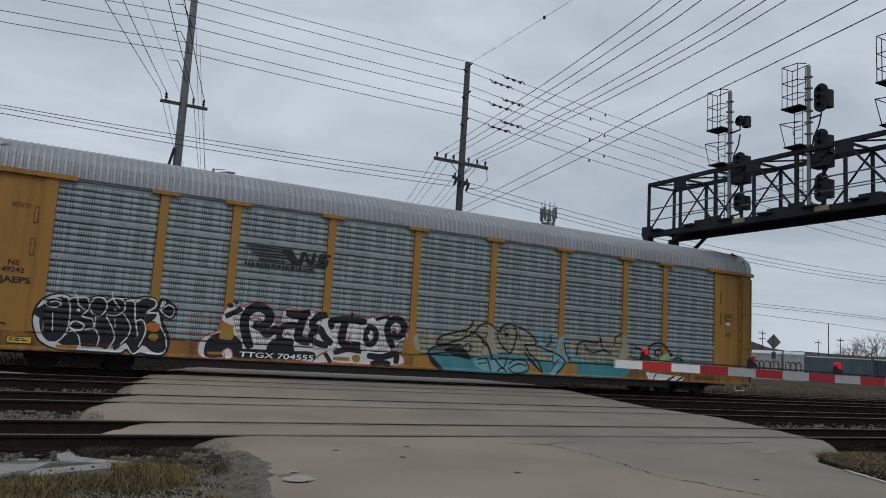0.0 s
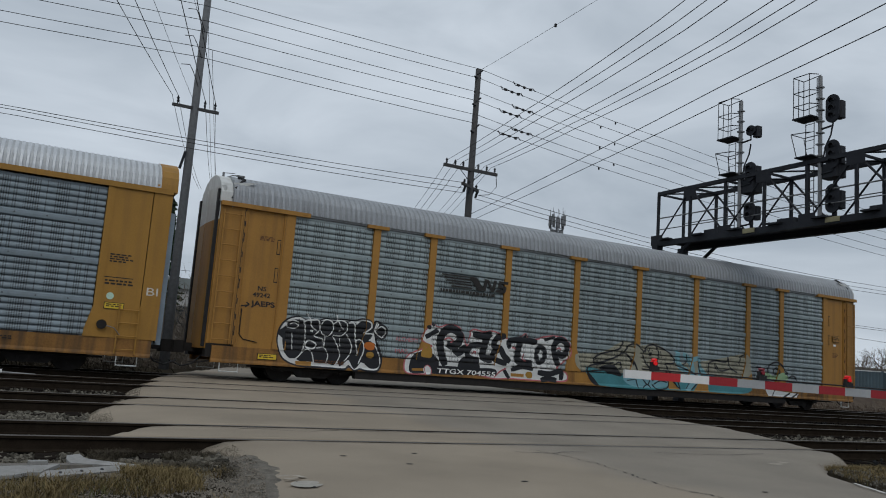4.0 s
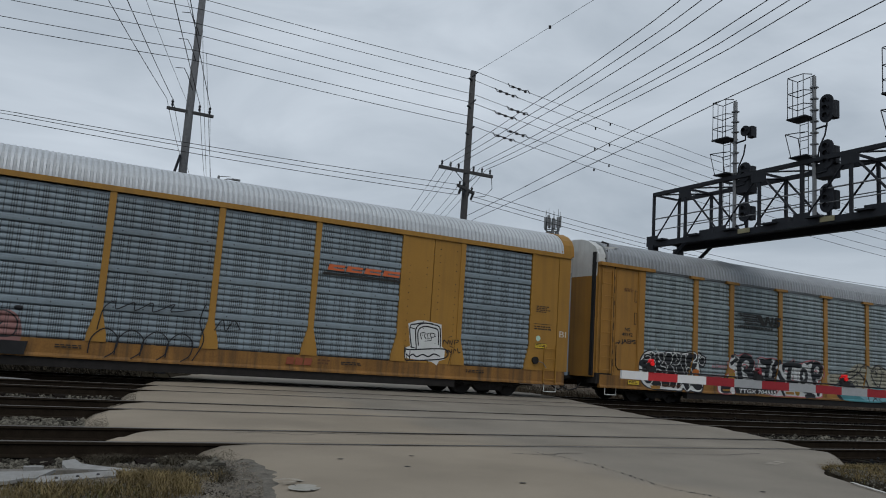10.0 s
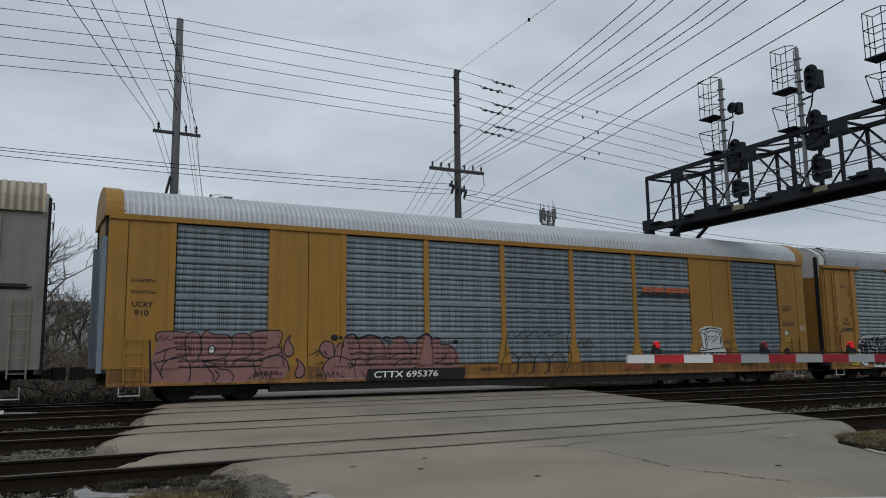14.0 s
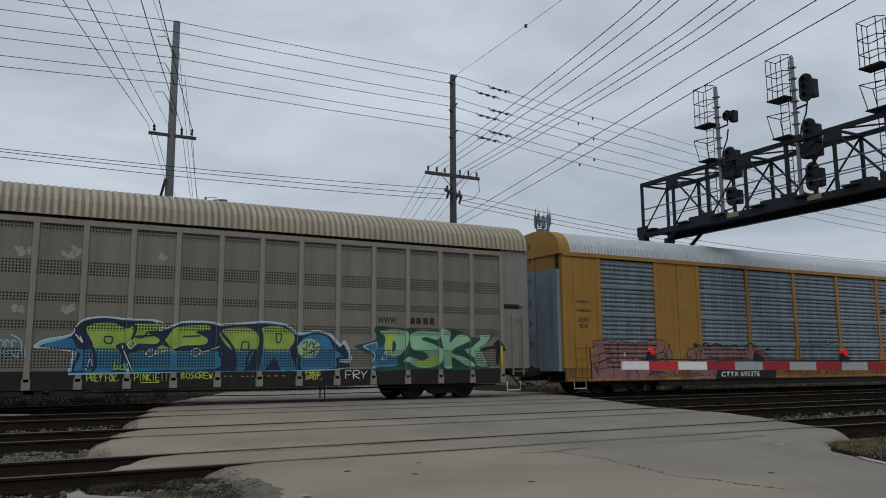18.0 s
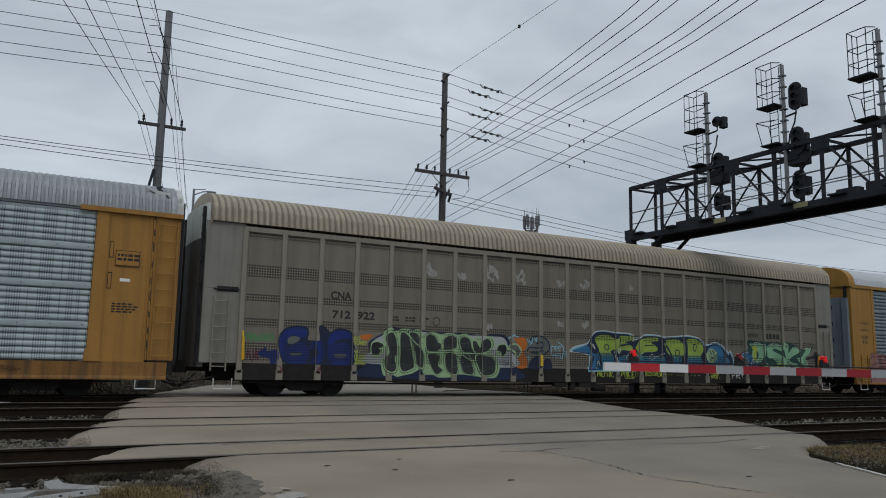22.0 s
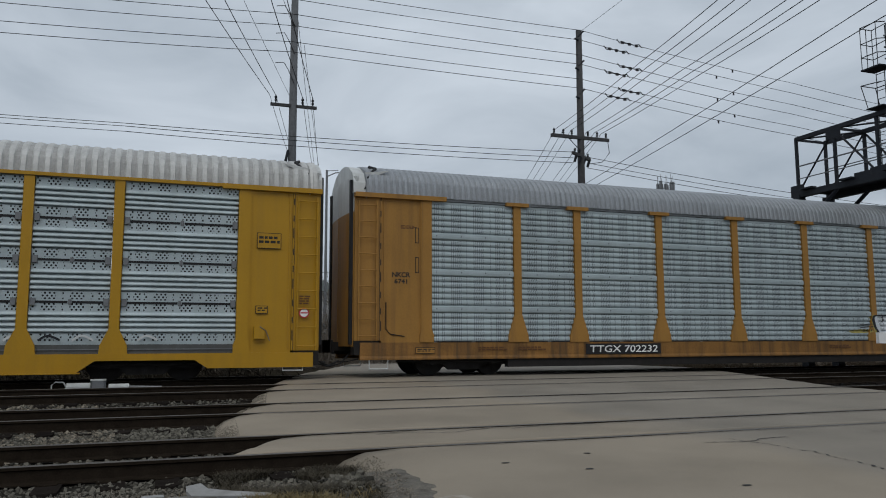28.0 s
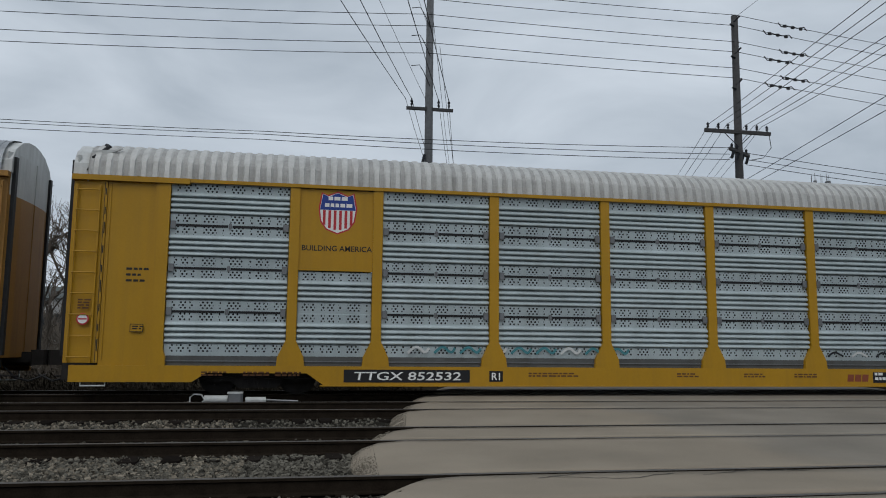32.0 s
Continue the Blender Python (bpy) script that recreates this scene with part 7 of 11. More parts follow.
g.line(TEAL_S, 0.239, [(3.36, 1.85), (3.47, 1.41), (3.89, 1.18)])
g.line(TEAL_S, 0.203, [(3.69, 1.81), (4.03, 1.51), (4.14, 1.13)])
g.line(TEAL_S, 0.179, [(4.03, 1.61), (4.44, 1.66), (4.47, 1.08)])
g.line(TEAL_S, 0.179, [(4.45, 1.47), (4.85, 1.10), (5.24, 1.05)])
g.line(TEAL_S, 0.358, [(0.95, 0.83), (1.48, 0.68), (2.86, 0.74)])
g.fill(TEAL_S, [(3.81, 0.98), (4.15, 1.13), (4.46, 0.91), (4.08, 0.51), (3.79, 0.54), (4.02, 0.86)])
g.line(SPRAY_K, 0.060, [(0.78, 2.06), (0.56, 1.79), (-0.19, 1.57), (-0.49, 1.41), (-0.46, 1.24), (0.04, 1.34), (0.62, 1.58), (0.71, 1.74)])
g.line(SPRAY_K, 0.060, [(-0.81, 0.97), (-0.65, 1.14), (-0.24, 1.22), (0.35, 1.29)])
g.line(SPRAY_K, 0.054, [(-0.79, 0.97), (-0.73, 0.78), (-0.39, 0.52)])
g.line(SPRAY_K, 0.054, [(-0.75, 0.93), (0.06, 1.02), (0.72, 0.87)])
g.line(SPRAY_K, 0.048, [(0.38, 1.18), (0.61, 1.33), (0.73, 1.18), (0.51, 1.05), (0.38, 1.18)])
g.line(SPRAY_K, 0.060, [(0.74, 1.62), (1.03, 1.94), (1.32, 2.01), (1.62, 1.85), (1.72, 1.74)])
g.line(SPRAY_K, 0.072, [(1.05, 1.56), (1.29, 1.34), (1.52, 0.89)])
g.line(SPRAY_K, 0.060, [(0.82, 1.68), (1.05, 1.55), (1.25, 1.28)])
g.line(SPRAY_K, 0.060, [(1.73, 1.78), (1.93, 2.00), (2.28, 2.03), (2.43, 1.73), (2.36, 1.35), (2.20, 1.12), (1.85, 1.38), (1.69, 1.65)])
g.line(SPRAY_K, 0.042, [(1.78, 1.75), (1.85, 1.88), (1.96, 1.76)])
g.line(SPRAY_K, 0.036, [(1.96, 1.82), (2.05, 1.90), (2.14, 1.83)])
g.line(SPRAY_K, 0.060, [(2.32, 2.04), (2.80, 1.88), (3.21, 1.60), (3.18, 1.44), (2.79, 1.42)])
g.line(SPRAY_K, 0.060, [(2.79, 1.42), (3.00, 1.13), (3.35, 0.88), (3.53, 0.53)])
g.line(SPRAY_K, 0.054, [(3.31, 1.39), (4.05, 1.19), (4.44, 0.91), (4.10, 0.52)])
g.line(SPRAY_K, 0.042, [(3.83, 0.56), (4.05, 0.85), (4.16, 1.00)])
g.line(SPRAY_K, 0.048, [(0.96, 0.84), (1.31, 0.88), (1.50, 0.48)])
g.line(SPRAY_K, 0.048, [(1.01, 0.72), (1.32, 0.76)])
g.line(SPRAY_K, 0.048, [(1.61, 0.90), (1.95, 0.62), (2.09, 0.94)])
g.line(SPRAY_K, 0.048, [(1.73, 0.50), (1.93, 0.62), (2.09, 0.51)])
g.line(SPRAY_K, 0.048, [(2.17, 0.76), (2.40, 0.90), (2.85, 0.87), (2.92, 0.57), (2.42, 0.47), (2.16, 0.63)])
g.line(SPRAY_K, 0.048, [(2.24, 0.64), (2.54, 0.78), (2.86, 0.74)])
g.line(SPRAY_K, 0.036, [(0.43, 1.75), (0.39, 1.56)])
g.line(SPRAY_K, 0.036, [(0.52, 1.77), (0.49, 1.60)])
g.line(SPRAY_K, 0.036, [(2.41, 1.82), (2.50, 1.61)])
g.line(SPRAY_K, 0.036, [(2.50, 1.83), (2.59, 1.61)])
g.line(SPRAY_K, 0.060, [(4.97, 1.17), (5.00, 1.55), (5.29, 1.68), (5.89, 1.67), (5.95, 1.86), (6.11, 1.48), (6.47, 1.32)])
g.line(SPRAY_K, 0.054, [(5.30, 1.58), (5.59, 1.32), (6.14, 1.42)])
g.line(SPRAY_K, 0.042, [(5.26, 1.51), (5.49, 1.26)])
g.line(SPRAY_K, 0.054, [(6.60, 1.58), (6.66, 1.90), (6.97, 2.04)])
g.line(SPRAY_K, 0.048, [(3.77, 1.82), (3.85, 1.56), (3.63, 1.42)])
g.line(SPRAY_K, 0.048, [(4.36, 1.69), (4.46, 1.21), (4.73, 0.99)])
g.fill(SPRAY_K, [(-0.26, 1.10), (0.35, 1.22), (0.74, 0.85), (0.21, 0.91)])
g.fill(SPRAY_K, [(2.76, 1.21), (3.05, 0.97), (3.53, 0.51), (3.20, 0.73), (2.94, 0.97)])
g.fill(SPRAY_K, [(-0.79, 0.92), (-0.56, 0.76), (-0.29, 0.50), (-0.51, 0.51), (-0.73, 0.72)])
g.spot(SPRAY_K, 2.04, 1.70, 0.07, 0.08)
g.line(SPRAY_K, 0.030, [(-0.03, 1.37), (0.54, 1.51)])
g.line(SPRAY_K, 0.066, [(7.59, 1.57), (7.87, 1.53), (7.98, 1.26), (7.84, 1.10)])
g.line(SPRAY_K, 0.073, [(8.81, 1.10), (8.25, 1.39), (8.35, 1.72), (8.77, 1.83), (9.15, 1.59), (9.39, 1.39), (9.08, 1.16)])
g.line(SPRAY_K, 0.058, [(8.54, 1.49), (8.73, 1.60), (8.88, 1.44), (8.64, 1.35), (8.54, 1.49)])
g.line(SPRAY_K, 0.066, [(9.37, 1.21), (9.72, 1.34), (9.97, 1.19)])
g.fill(SPRAY_G, [(7.83, 1.24), (8.20, 1.40), (8.59, 1.28), (9.07, 1.45), (9.37, 1.32), (9.33, 1.16), (7.83, 1.12)])
g.fill(SPRAY_W, [(8.08, 0.74), (10.03, 0.64), (9.89, 0.49), (8.23, 0.49)], 0)
g.line(SPRAY_K, 0.066, [(8.61, 0.71), (8.47, 0.49)])
g.line(SPRAY_K, 0.102, [(9.49, 0.63), (9.10, 0.46)])
g.line(SPRAY_K, 0.087, [(9.93, 0.62), (9.59, 0.47)])
g.done()
lettering("car_number", "TTGX 704555", WHITE, c, -6.66, -1.525, 0.545, 0.15, 2.12, "white car number", 0.012, 0.12)
lettering("spray_tag", "BEST", SPRAY_K, c, -0.52, YF, 1.30, 0.10, 0.42, "", 0.0, 0.1)
lettering("spray_tag", "MANY", SPRAY_K, c, -0.55, YF, 1.10, 0.12, 0.5, "", 0.0, 0.1)
lettering("car_mark", "NS", LETTER, c, -12.42, -1.456, 2.48, 0.13, 0.24, "black car mark", 0.025)
lettering("car_mark", "49242", LETTER, c, -12.55, -1.456, 2.30, 0.13, 0.5, "black car number", 0.025)
stroke(c, [(-12.85, 2.02), (-12.62, 2.07), (-12.70, 2.13)], 0.035, SPRAY_K, -1.458)
stroke(c, [(-12.62, 2.07), (-12.72, 2.0)], 0.03, SPRAY_K, -1.459)
lettering("spray_tag", "JAEPS", SPRAY_K, c, -12.56, -1.458, 2.0, 0.2, 0.68, "black marker tag", 0.03, -0.15)
bars(c, -12.5, 4.0, 4, 0.4, 0.02, BROWNLET, -1.455, 11)
sign_plate(c, -12.25, 0.60, 0.55, 0.17, SIGNY, 3)
sign_plate(c, 12.15, 2.9, 0.42, 0.26, YELLOW_OLD, 5)
panel("paper_label", c, 12.25, 12.42, 2.72, 2.80, -1.455, WHITE)
bars(c, 12.2, 2.4, 4, 0.35, 0.03, BROWNLET, -1.455, 12)
for s in (-1, 1):
    bars(c, s * 10.6, 0.66, 2, 0.9, 0.03, BROWNLET, -1.504, 13)

# second car
c = car_ct
# second car: dull pink letters
g = Piece(car_ct, "dull pink graffiti lettering outlined in black")
g.fill(SPRAY_P, [(-12.07, 1.82), (-11.62, 1.86), (-11.34, 1.84), (-11.20, 1.85), (-11.00, 1.76), (-10.84, 1.88), (-10.62, 1.79), (-10.30, 1.78), (-10.15, 1.72), (-9.97, 1.82), (-9.71, 1.81), (-9.59, 1.85), (-8.78, 1.88), (-8.83, 1.46), (-8.71, 1.31), (-8.54, 1.01), (-8.53, 0.80), (-8.69, 0.59), (-10.25, 0.51), (-12.22, 0.56), (-12.21, 0.97), (-12.15, 1.24), (-12.07, 1.56)], 0)
g.line(SPRAY_K, 0.033, [(-12.08, 1.59), (-12.07, 1.83), (-11.62, 1.86), (-11.35, 1.83)])
g.line(SPRAY_K, 0.033, [(-12.08, 1.59), (-12.01, 1.71)])
g.line(SPRAY_K, 0.033, [(-11.31, 1.12), (-11.36, 1.56), (-11.29, 1.79), (-11.09, 1.85), (-10.97, 1.71), (-10.94, 1.37), (-11.04, 1.11), (-11.17, 1.02)])
g.line(SPRAY_K, 0.033, [(-10.95, 1.68), (-10.84, 1.88), (-10.62, 1.79), (-10.30, 1.78), (-10.13, 1.64), (-10.15, 1.37), (-10.32, 1.18), (-10.59, 1.11), (-10.90, 1.10)])
g.line(SPRAY_K, 0.033, [(-10.73, 1.30), (-10.73, 1.44), (-10.63, 1.49), (-10.57, 1.37), (-10.64, 1.29), (-10.73, 1.30)])
g.line(SPRAY_K, 0.033, [(-10.16, 1.68), (-10.02, 1.80), (-9.74, 1.81), (-9.56, 1.64), (-9.56, 1.37), (-9.71, 1.17), (-9.99, 1.10), (-10.12, 0.96)])
g.line(SPRAY_K, 0.033, [(-9.64, 1.78), (-9.52, 1.86), (-8.78, 1.88), (-8.83, 1.47)])
g.line(SPRAY_K, 0.033, [(-9.53, 1.24), (-9.24, 1.36), (-8.86, 1.45), (-8.76, 1.31), (-9.04, 1.19), (-9.33, 1.12), (-9.51, 1.05)])
g.line(SPRAY_K, 0.033, [(-12.09, 1.28), (-11.71, 1.42), (-11.32, 1.49), (-11.22, 1.37), (-11.31, 1.23), (-11.70, 1.14), (-12.13, 1.05)])
g.line(SPRAY_K, 0.033, [(-12.13, 1.05), (-11.94, 0.73), (-11.89, 0.65)])
g.line(SPRAY_K, 0.033, [(-11.94, 0.78), (-11.92, 0.96), (-11.78, 1.12), (-11.53, 1.19), (-11.26, 1.07), (-11.20, 0.81), (-11.24, 0.53)])
g.line(SPRAY_K, 0.033, [(-10.88, 1.06), (-10.72, 0.85), (-10.60, 0.70), (-10.64, 0.52)])
g.line(SPRAY_K, 0.033, [(-10.58, 0.85), (-10.46, 0.70), (-10.58, 0.52)])
g.line(SPRAY_K, 0.033, [(-10.51, 0.87), (-10.22, 0.83), (-10.07, 0.67), (-10.12, 0.53)])
g.line(SPRAY_K, 0.033, [(-9.81, 1.10), (-9.57, 1.05), (-9.49, 0.83), (-9.51, 0.63)])
g.line(SPRAY_K, 0.033, [(-9.37, 0.87), (-9.32, 0.75)])
g.line(SPRAY_K, 0.033, [(-9.33, 1.04), (-9.14, 1.19), (-8.85, 1.21), (-8.62, 1.09), (-8.53, 0.80)])
g.line(SPRAY_K, 0.033, [(-10.90, 1.08), (-10.54, 0.99), (-10.72, 0.94), (-10.88, 0.99)])
g.line(SPRAY_K, 0.033, [(-10.32, 1.18), (-10.27, 0.96)])
g.line(SPRAY_K, 0.033, [(-11.82, 1.42), (-11.91, 1.08)])
g.line(SPRAY_K, 0.033, [(-8.76, 1.41), (-8.68, 0.89)])
g.line(SPRAY_K, 0.033, [(-10.54, 1.01), (-10.27, 0.99)])
g.line(SPRAY_K, 0.033, [(-12.21, 1.15), (-12.19, 0.78), (-12.23, 0.53)])
g.line(SPRAY_K, 0.033, [(-8.76, 1.54), (-8.75, 1.36)])
g.line(SPRAY_K, 0.019, [(-12.02, 1.70), (-11.95, 1.75), (-11.97, 1.63)])
g.line(SPRAY_K, 0.019, [(-11.90, 1.74), (-11.90, 1.65), (-11.85, 1.66)])
g.line(SPRAY_K, 0.019, [(-11.79, 1.74), (-11.83, 1.68), (-11.75, 1.63), (-11.68, 1.65)])
g.line(SPRAY_K, 0.023, [(-9.69, 0.55), (-9.53, 0.68), (-9.51, 0.57)])
g.line(SPRAY_K, 0.023, [(-9.53, 0.63), (-9.37, 0.68)])
g.line(SPRAY_K, 0.023, [(-9.42, 0.73), (-9.36, 0.57)])
g.line(SPRAY_K, 0.023, [(-9.32, 0.70), (-9.29, 0.58), (-9.20, 0.70), (-9.17, 0.59)])
g.line(SPRAY_K, 0.023, [(-9.10, 0.70), (-9.09, 0.58)])
g.line(SPRAY_K, 0.023, [(-9.10, 0.63), (-9.01, 0.72)])
g.line(SPRAY_K, 0.023, [(-9.08, 0.64), (-8.95, 0.56)])
g.fill(SPRAY_W, [(-10.73, 1.37), (-10.67, 1.47), (-10.59, 1.40), (-10.64, 1.31), (-10.71, 1.31)])
g.fill(SPRAY_P, [(-8.49, 1.78), (-8.55, 1.64), (-8.43, 1.43), (-8.43, 1.26), (-8.55, 1.18), (-8.66, 1.24), (-8.70, 1.41), (-8.61, 1.66)])
g.line(SPRAY_K, 0.033, [(-8.49, 1.78), (-8.55, 1.64), (-8.43, 1.43), (-8.43, 1.26), (-8.55, 1.18), (-8.66, 1.24), (-8.70, 1.41), (-8.61, 1.66), (-8.49, 1.78)])
g.fill(SPRAY_P, [(-8.34, 1.13), (-8.12, 0.93), (-8.09, 0.70), (-8.24, 0.59), (-8.36, 0.66), (-8.32, 0.83), (-8.27, 0.93)])
g.line(SPRAY_K, 0.033, [(-8.34, 1.13), (-8.12, 0.93), (-8.09, 0.70), (-8.24, 0.59), (-8.36, 0.66), (-8.32, 0.83), (-8.27, 0.93), (-8.34, 1.13)])
g.line(SPRAY_K, 0.066, [(-12.25, 1.61), (-12.19, 0.55)])
g.done()
g = Piece(car_ct, "dull pink bubble graffiti outlined in black")
g.fill(SPRAY_P, [(-7.64, 1.37), (-7.48, 1.61), (-7.23, 1.55), (-7.08, 1.52), (-6.96, 1.50), (-6.89, 1.73), (-6.64, 1.81), (-6.43, 1.68), (-6.13, 1.79), (-5.86, 1.76), (-5.59, 1.50), (-5.43, 1.55), (-5.22, 1.76), (-4.95, 1.74), (-4.75, 1.49), (-4.59, 1.58), (-4.45, 1.77), (-4.17, 1.83), (-4.00, 1.69), (-3.77, 1.69), (-3.70, 1.52), (-3.36, 1.52), (-3.13, 1.32), (-3.05, 0.93), (-3.12, 0.70), (-3.35, 0.60), (-6.09, 0.52), (-7.44, 0.55), (-7.54, 0.88), (-7.46, 1.06), (-7.55, 1.19)])
g.line(SPRAY_K, 0.034, [(-7.20, 1.34), (-7.26, 1.55), (-7.48, 1.61), (-7.64, 1.45), (-7.58, 1.22), (-7.41, 1.13), (-7.22, 1.18), (-7.18, 1.37)])
g.line(SPRAY_K, 0.034, [(-7.13, 1.42), (-7.06, 1.55), (-6.97, 1.50), (-7.04, 0.98)])
g.line(SPRAY_K, 0.034, [(-7.22, 1.29), (-7.18, 1.42)])
g.line(SPRAY_K, 0.034, [(-6.94, 1.44), (-6.89, 1.71), (-6.64, 1.81), (-6.46, 1.63), (-6.39, 1.34)])
g.line(SPRAY_K, 0.034, [(-6.41, 1.68), (-6.12, 1.77), (-5.81, 1.71), (-5.62, 1.47), (-5.56, 1.15)])
g.line(SPRAY_K, 0.034, [(-6.11, 1.36), (-6.05, 1.43), (-6.02, 1.31), (-6.07, 1.20), (-6.11, 1.28)])
g.line(SPRAY_K, 0.034, [(-5.45, 1.17), (-5.46, 1.52), (-5.22, 1.74), (-4.95, 1.71), (-4.75, 1.41), (-4.71, 1.25)])
g.line(SPRAY_K, 0.034, [(-5.55, 1.12), (-5.42, 1.12), (-5.10, 1.25), (-4.61, 1.22)])
g.line(SPRAY_K, 0.034, [(-6.28, 1.00), (-5.90, 1.15), (-5.56, 1.15)])
g.line(SPRAY_K, 0.034, [(-6.52, 1.29), (-6.26, 1.28), (-6.10, 1.10), (-6.20, 0.92)])
g.line(SPRAY_K, 0.034, [(-7.44, 0.55), (-7.54, 0.83), (-7.41, 1.06), (-7.12, 1.18), (-6.77, 1.08), (-6.61, 0.92)])
g.line(SPRAY_K, 0.034, [(-4.71, 1.49), (-4.62, 1.58), (-4.53, 1.49)])
g.line(SPRAY_K, 0.034, [(-4.55, 1.17), (-4.51, 1.60), (-4.29, 1.80), (-4.03, 1.66), (-4.02, 0.99)])
g.line(SPRAY_K, 0.034, [(-3.97, 1.63), (-3.86, 1.72), (-3.71, 1.63), (-3.71, 1.49)])
g.line(SPRAY_K, 0.034, [(-3.71, 1.50), (-3.42, 1.49), (-3.18, 1.27), (-3.24, 0.93), (-3.59, 0.88)])
g.line(SPRAY_K, 0.034, [(-4.04, 0.94), (-3.70, 1.02), (-3.48, 1.24)])
g.line(SPRAY_K, 0.034, [(-4.94, 1.17), (-4.80, 1.00), (-4.61, 1.11), (-4.52, 1.00)])
g.line(SPRAY_K, 0.034, [(-6.56, 0.91), (-6.51, 1.08), (-6.39, 1.14)])
g.line(SPRAY_K, 0.034, [(-6.58, 0.87), (-6.54, 0.52)])
g.line(SPRAY_K, 0.034, [(-6.10, 0.91), (-6.07, 0.78)])
g.line(SPRAY_K, 0.034, [(-5.31, 0.85), (-5.20, 1.01), (-4.93, 1.06)])
g.line(SPRAY_K, 0.034, [(-4.66, 0.81), (-4.27, 0.89)])
g.line(SPRAY_K, 0.034, [(-6.81, 0.98), (-6.61, 0.90), (-6.76, 0.82)])
g.line(SPRAY_K, 0.034, [(-6.35, 0.73), (-6.24, 0.52)])
g.spot(SPRAY_K, -7.20, 1.71, 0.11, 0.10)
g.spot(SPRAY_K, -7.01, 1.71, 0.05, 0.06)
g.spot(SPRAY_K, -5.55, 1.68, 0.11, 0.09)
g.spot(SPRAY_K, -3.19, 1.59, 0.10, 0.07)
g.spot(SIDE_C, -5.54, 1.68, 0.06, 0.04)
g.line(SPRAY_K, 0.049, [(-6.88, 1.71), (-6.64, 1.82), (-6.46, 1.68)])
g.line(SPRAY_K, 0.049, [(-6.43, 1.68), (-6.13, 1.79), (-5.76, 1.71)])
g.line(SPRAY_K, 0.054, [(-4.50, 1.69), (-4.23, 1.84), (-4.03, 1.72)])
g.line(SPRAY_K, 0.024, [(-7.97, 1.22), (-7.66, 1.32)])
g.line(SPRAY_K, 0.024, [(-7.78, 1.37), (-7.65, 1.31), (-7.75, 1.18)])
g.line(SPRAY_K, 0.024, [(-7.81, 0.96), (-7.55, 0.99)])
g.line(SPRAY_K, 0.024, [(-7.62, 1.03), (-7.54, 0.99), (-7.61, 0.94)])
g.line(SPRAY_K, 0.024, [(-7.78, 0.63), (-7.56, 0.66)])
g.line(SPRAY_K, 0.024, [(-7.64, 0.71), (-7.55, 0.65), (-7.62, 0.59)])
g.line(SPRAY_K, 0.024, [(-7.59, 1.24), (-7.47, 1.32), (-7.49, 1.18)])
g.line(SPRAY_K, 0.024, [(-7.47, 1.29), (-7.39, 1.18)])
g.line(SPRAY_K, 0.024, [(-7.46, 0.58), (-7.40, 0.73), (-7.32, 0.60), (-7.23, 0.75), (-7.22, 0.57)])
g.line(SPRAY_K, 0.024, [(-7.15, 0.60), (-7.10, 0.72), (-7.02, 0.58)])
g.line(SPRAY_K, 0.024, [(-6.95, 0.72), (-6.97, 0.59), (-6.87, 0.61)])
g.done()
# second car: sprayed gravestone and tags
g = Piece(car_ct, "white sprayed gravestone with black outline and tags")
g.fill(SPRAY_W, [(7.29, 2.06), (7.58, 2.17), (7.85, 2.19), (8.44, 2.11), (8.49, 1.44), (8.61, 1.36), (8.61, 1.04), (8.43, 0.99), (8.36, 0.85), (8.16, 0.95), (7.24, 1.01), (7.21, 1.31), (7.40, 1.38)], 0)
g.line(SPRAY_K, 0.040, [(7.62, 1.32), (7.56, 1.90), (7.79, 2.10), (8.13, 2.09), (8.39, 1.99), (8.44, 1.40)])
g.line(SPRAY_K, 0.040, [(7.45, 1.34), (7.35, 1.95), (7.55, 2.06), (7.79, 2.11), (8.14, 2.11)])
g.line(SPRAY_K, 0.040, [(7.36, 1.94), (7.56, 1.90)])
g.line(SPRAY_K, 0.040, [(7.23, 1.32), (7.41, 1.27), (8.60, 1.36), (8.59, 1.07), (7.41, 0.95), (7.24, 1.03), (7.23, 1.32)])
g.line(SPRAY_K, 0.040, [(7.41, 1.27), (7.41, 0.95)])
g.line(SPRAY_K, 0.040, [(7.62, 1.32), (7.42, 1.36)])
g.line(SPRAY_K, 0.040, [(7.68, 1.42), (7.64, 1.85), (7.82, 2.00), (8.13, 1.99), (8.33, 1.91), (8.37, 1.48)])
g.line(SPRAY_K, 0.040, [(7.29, 1.13), (7.39, 1.07), (7.51, 1.14), (7.65, 1.07), (7.84, 1.15), (8.05, 1.10), (8.24, 1.19), (8.45, 1.13)])
g.line(SPRAY_K, 0.027, [(7.78, 1.61), (7.73, 1.78), (7.88, 1.81), (7.87, 1.71), (7.93, 1.63)])
g.line(SPRAY_K, 0.027, [(8.00, 1.63), (7.96, 1.79)])
g.line(SPRAY_K, 0.027, [(7.92, 1.78), (8.03, 1.81)])
g.line(SPRAY_K, 0.027, [(7.96, 1.63), (8.06, 1.65)])
g.line(SPRAY_K, 0.027, [(8.12, 1.63), (8.07, 1.81), (8.22, 1.80), (8.20, 1.71), (8.11, 1.70)])
g.line(SPRAY_K, 0.027, [(7.89, 1.56), (8.12, 1.60)])
g.line(SPRAY_K, 0.027, [(8.53, 1.51), (8.56, 1.64), (8.68, 1.54)])
g.line(SPRAY_K, 0.027, [(8.69, 1.52), (8.72, 1.66), (8.76, 1.53)])
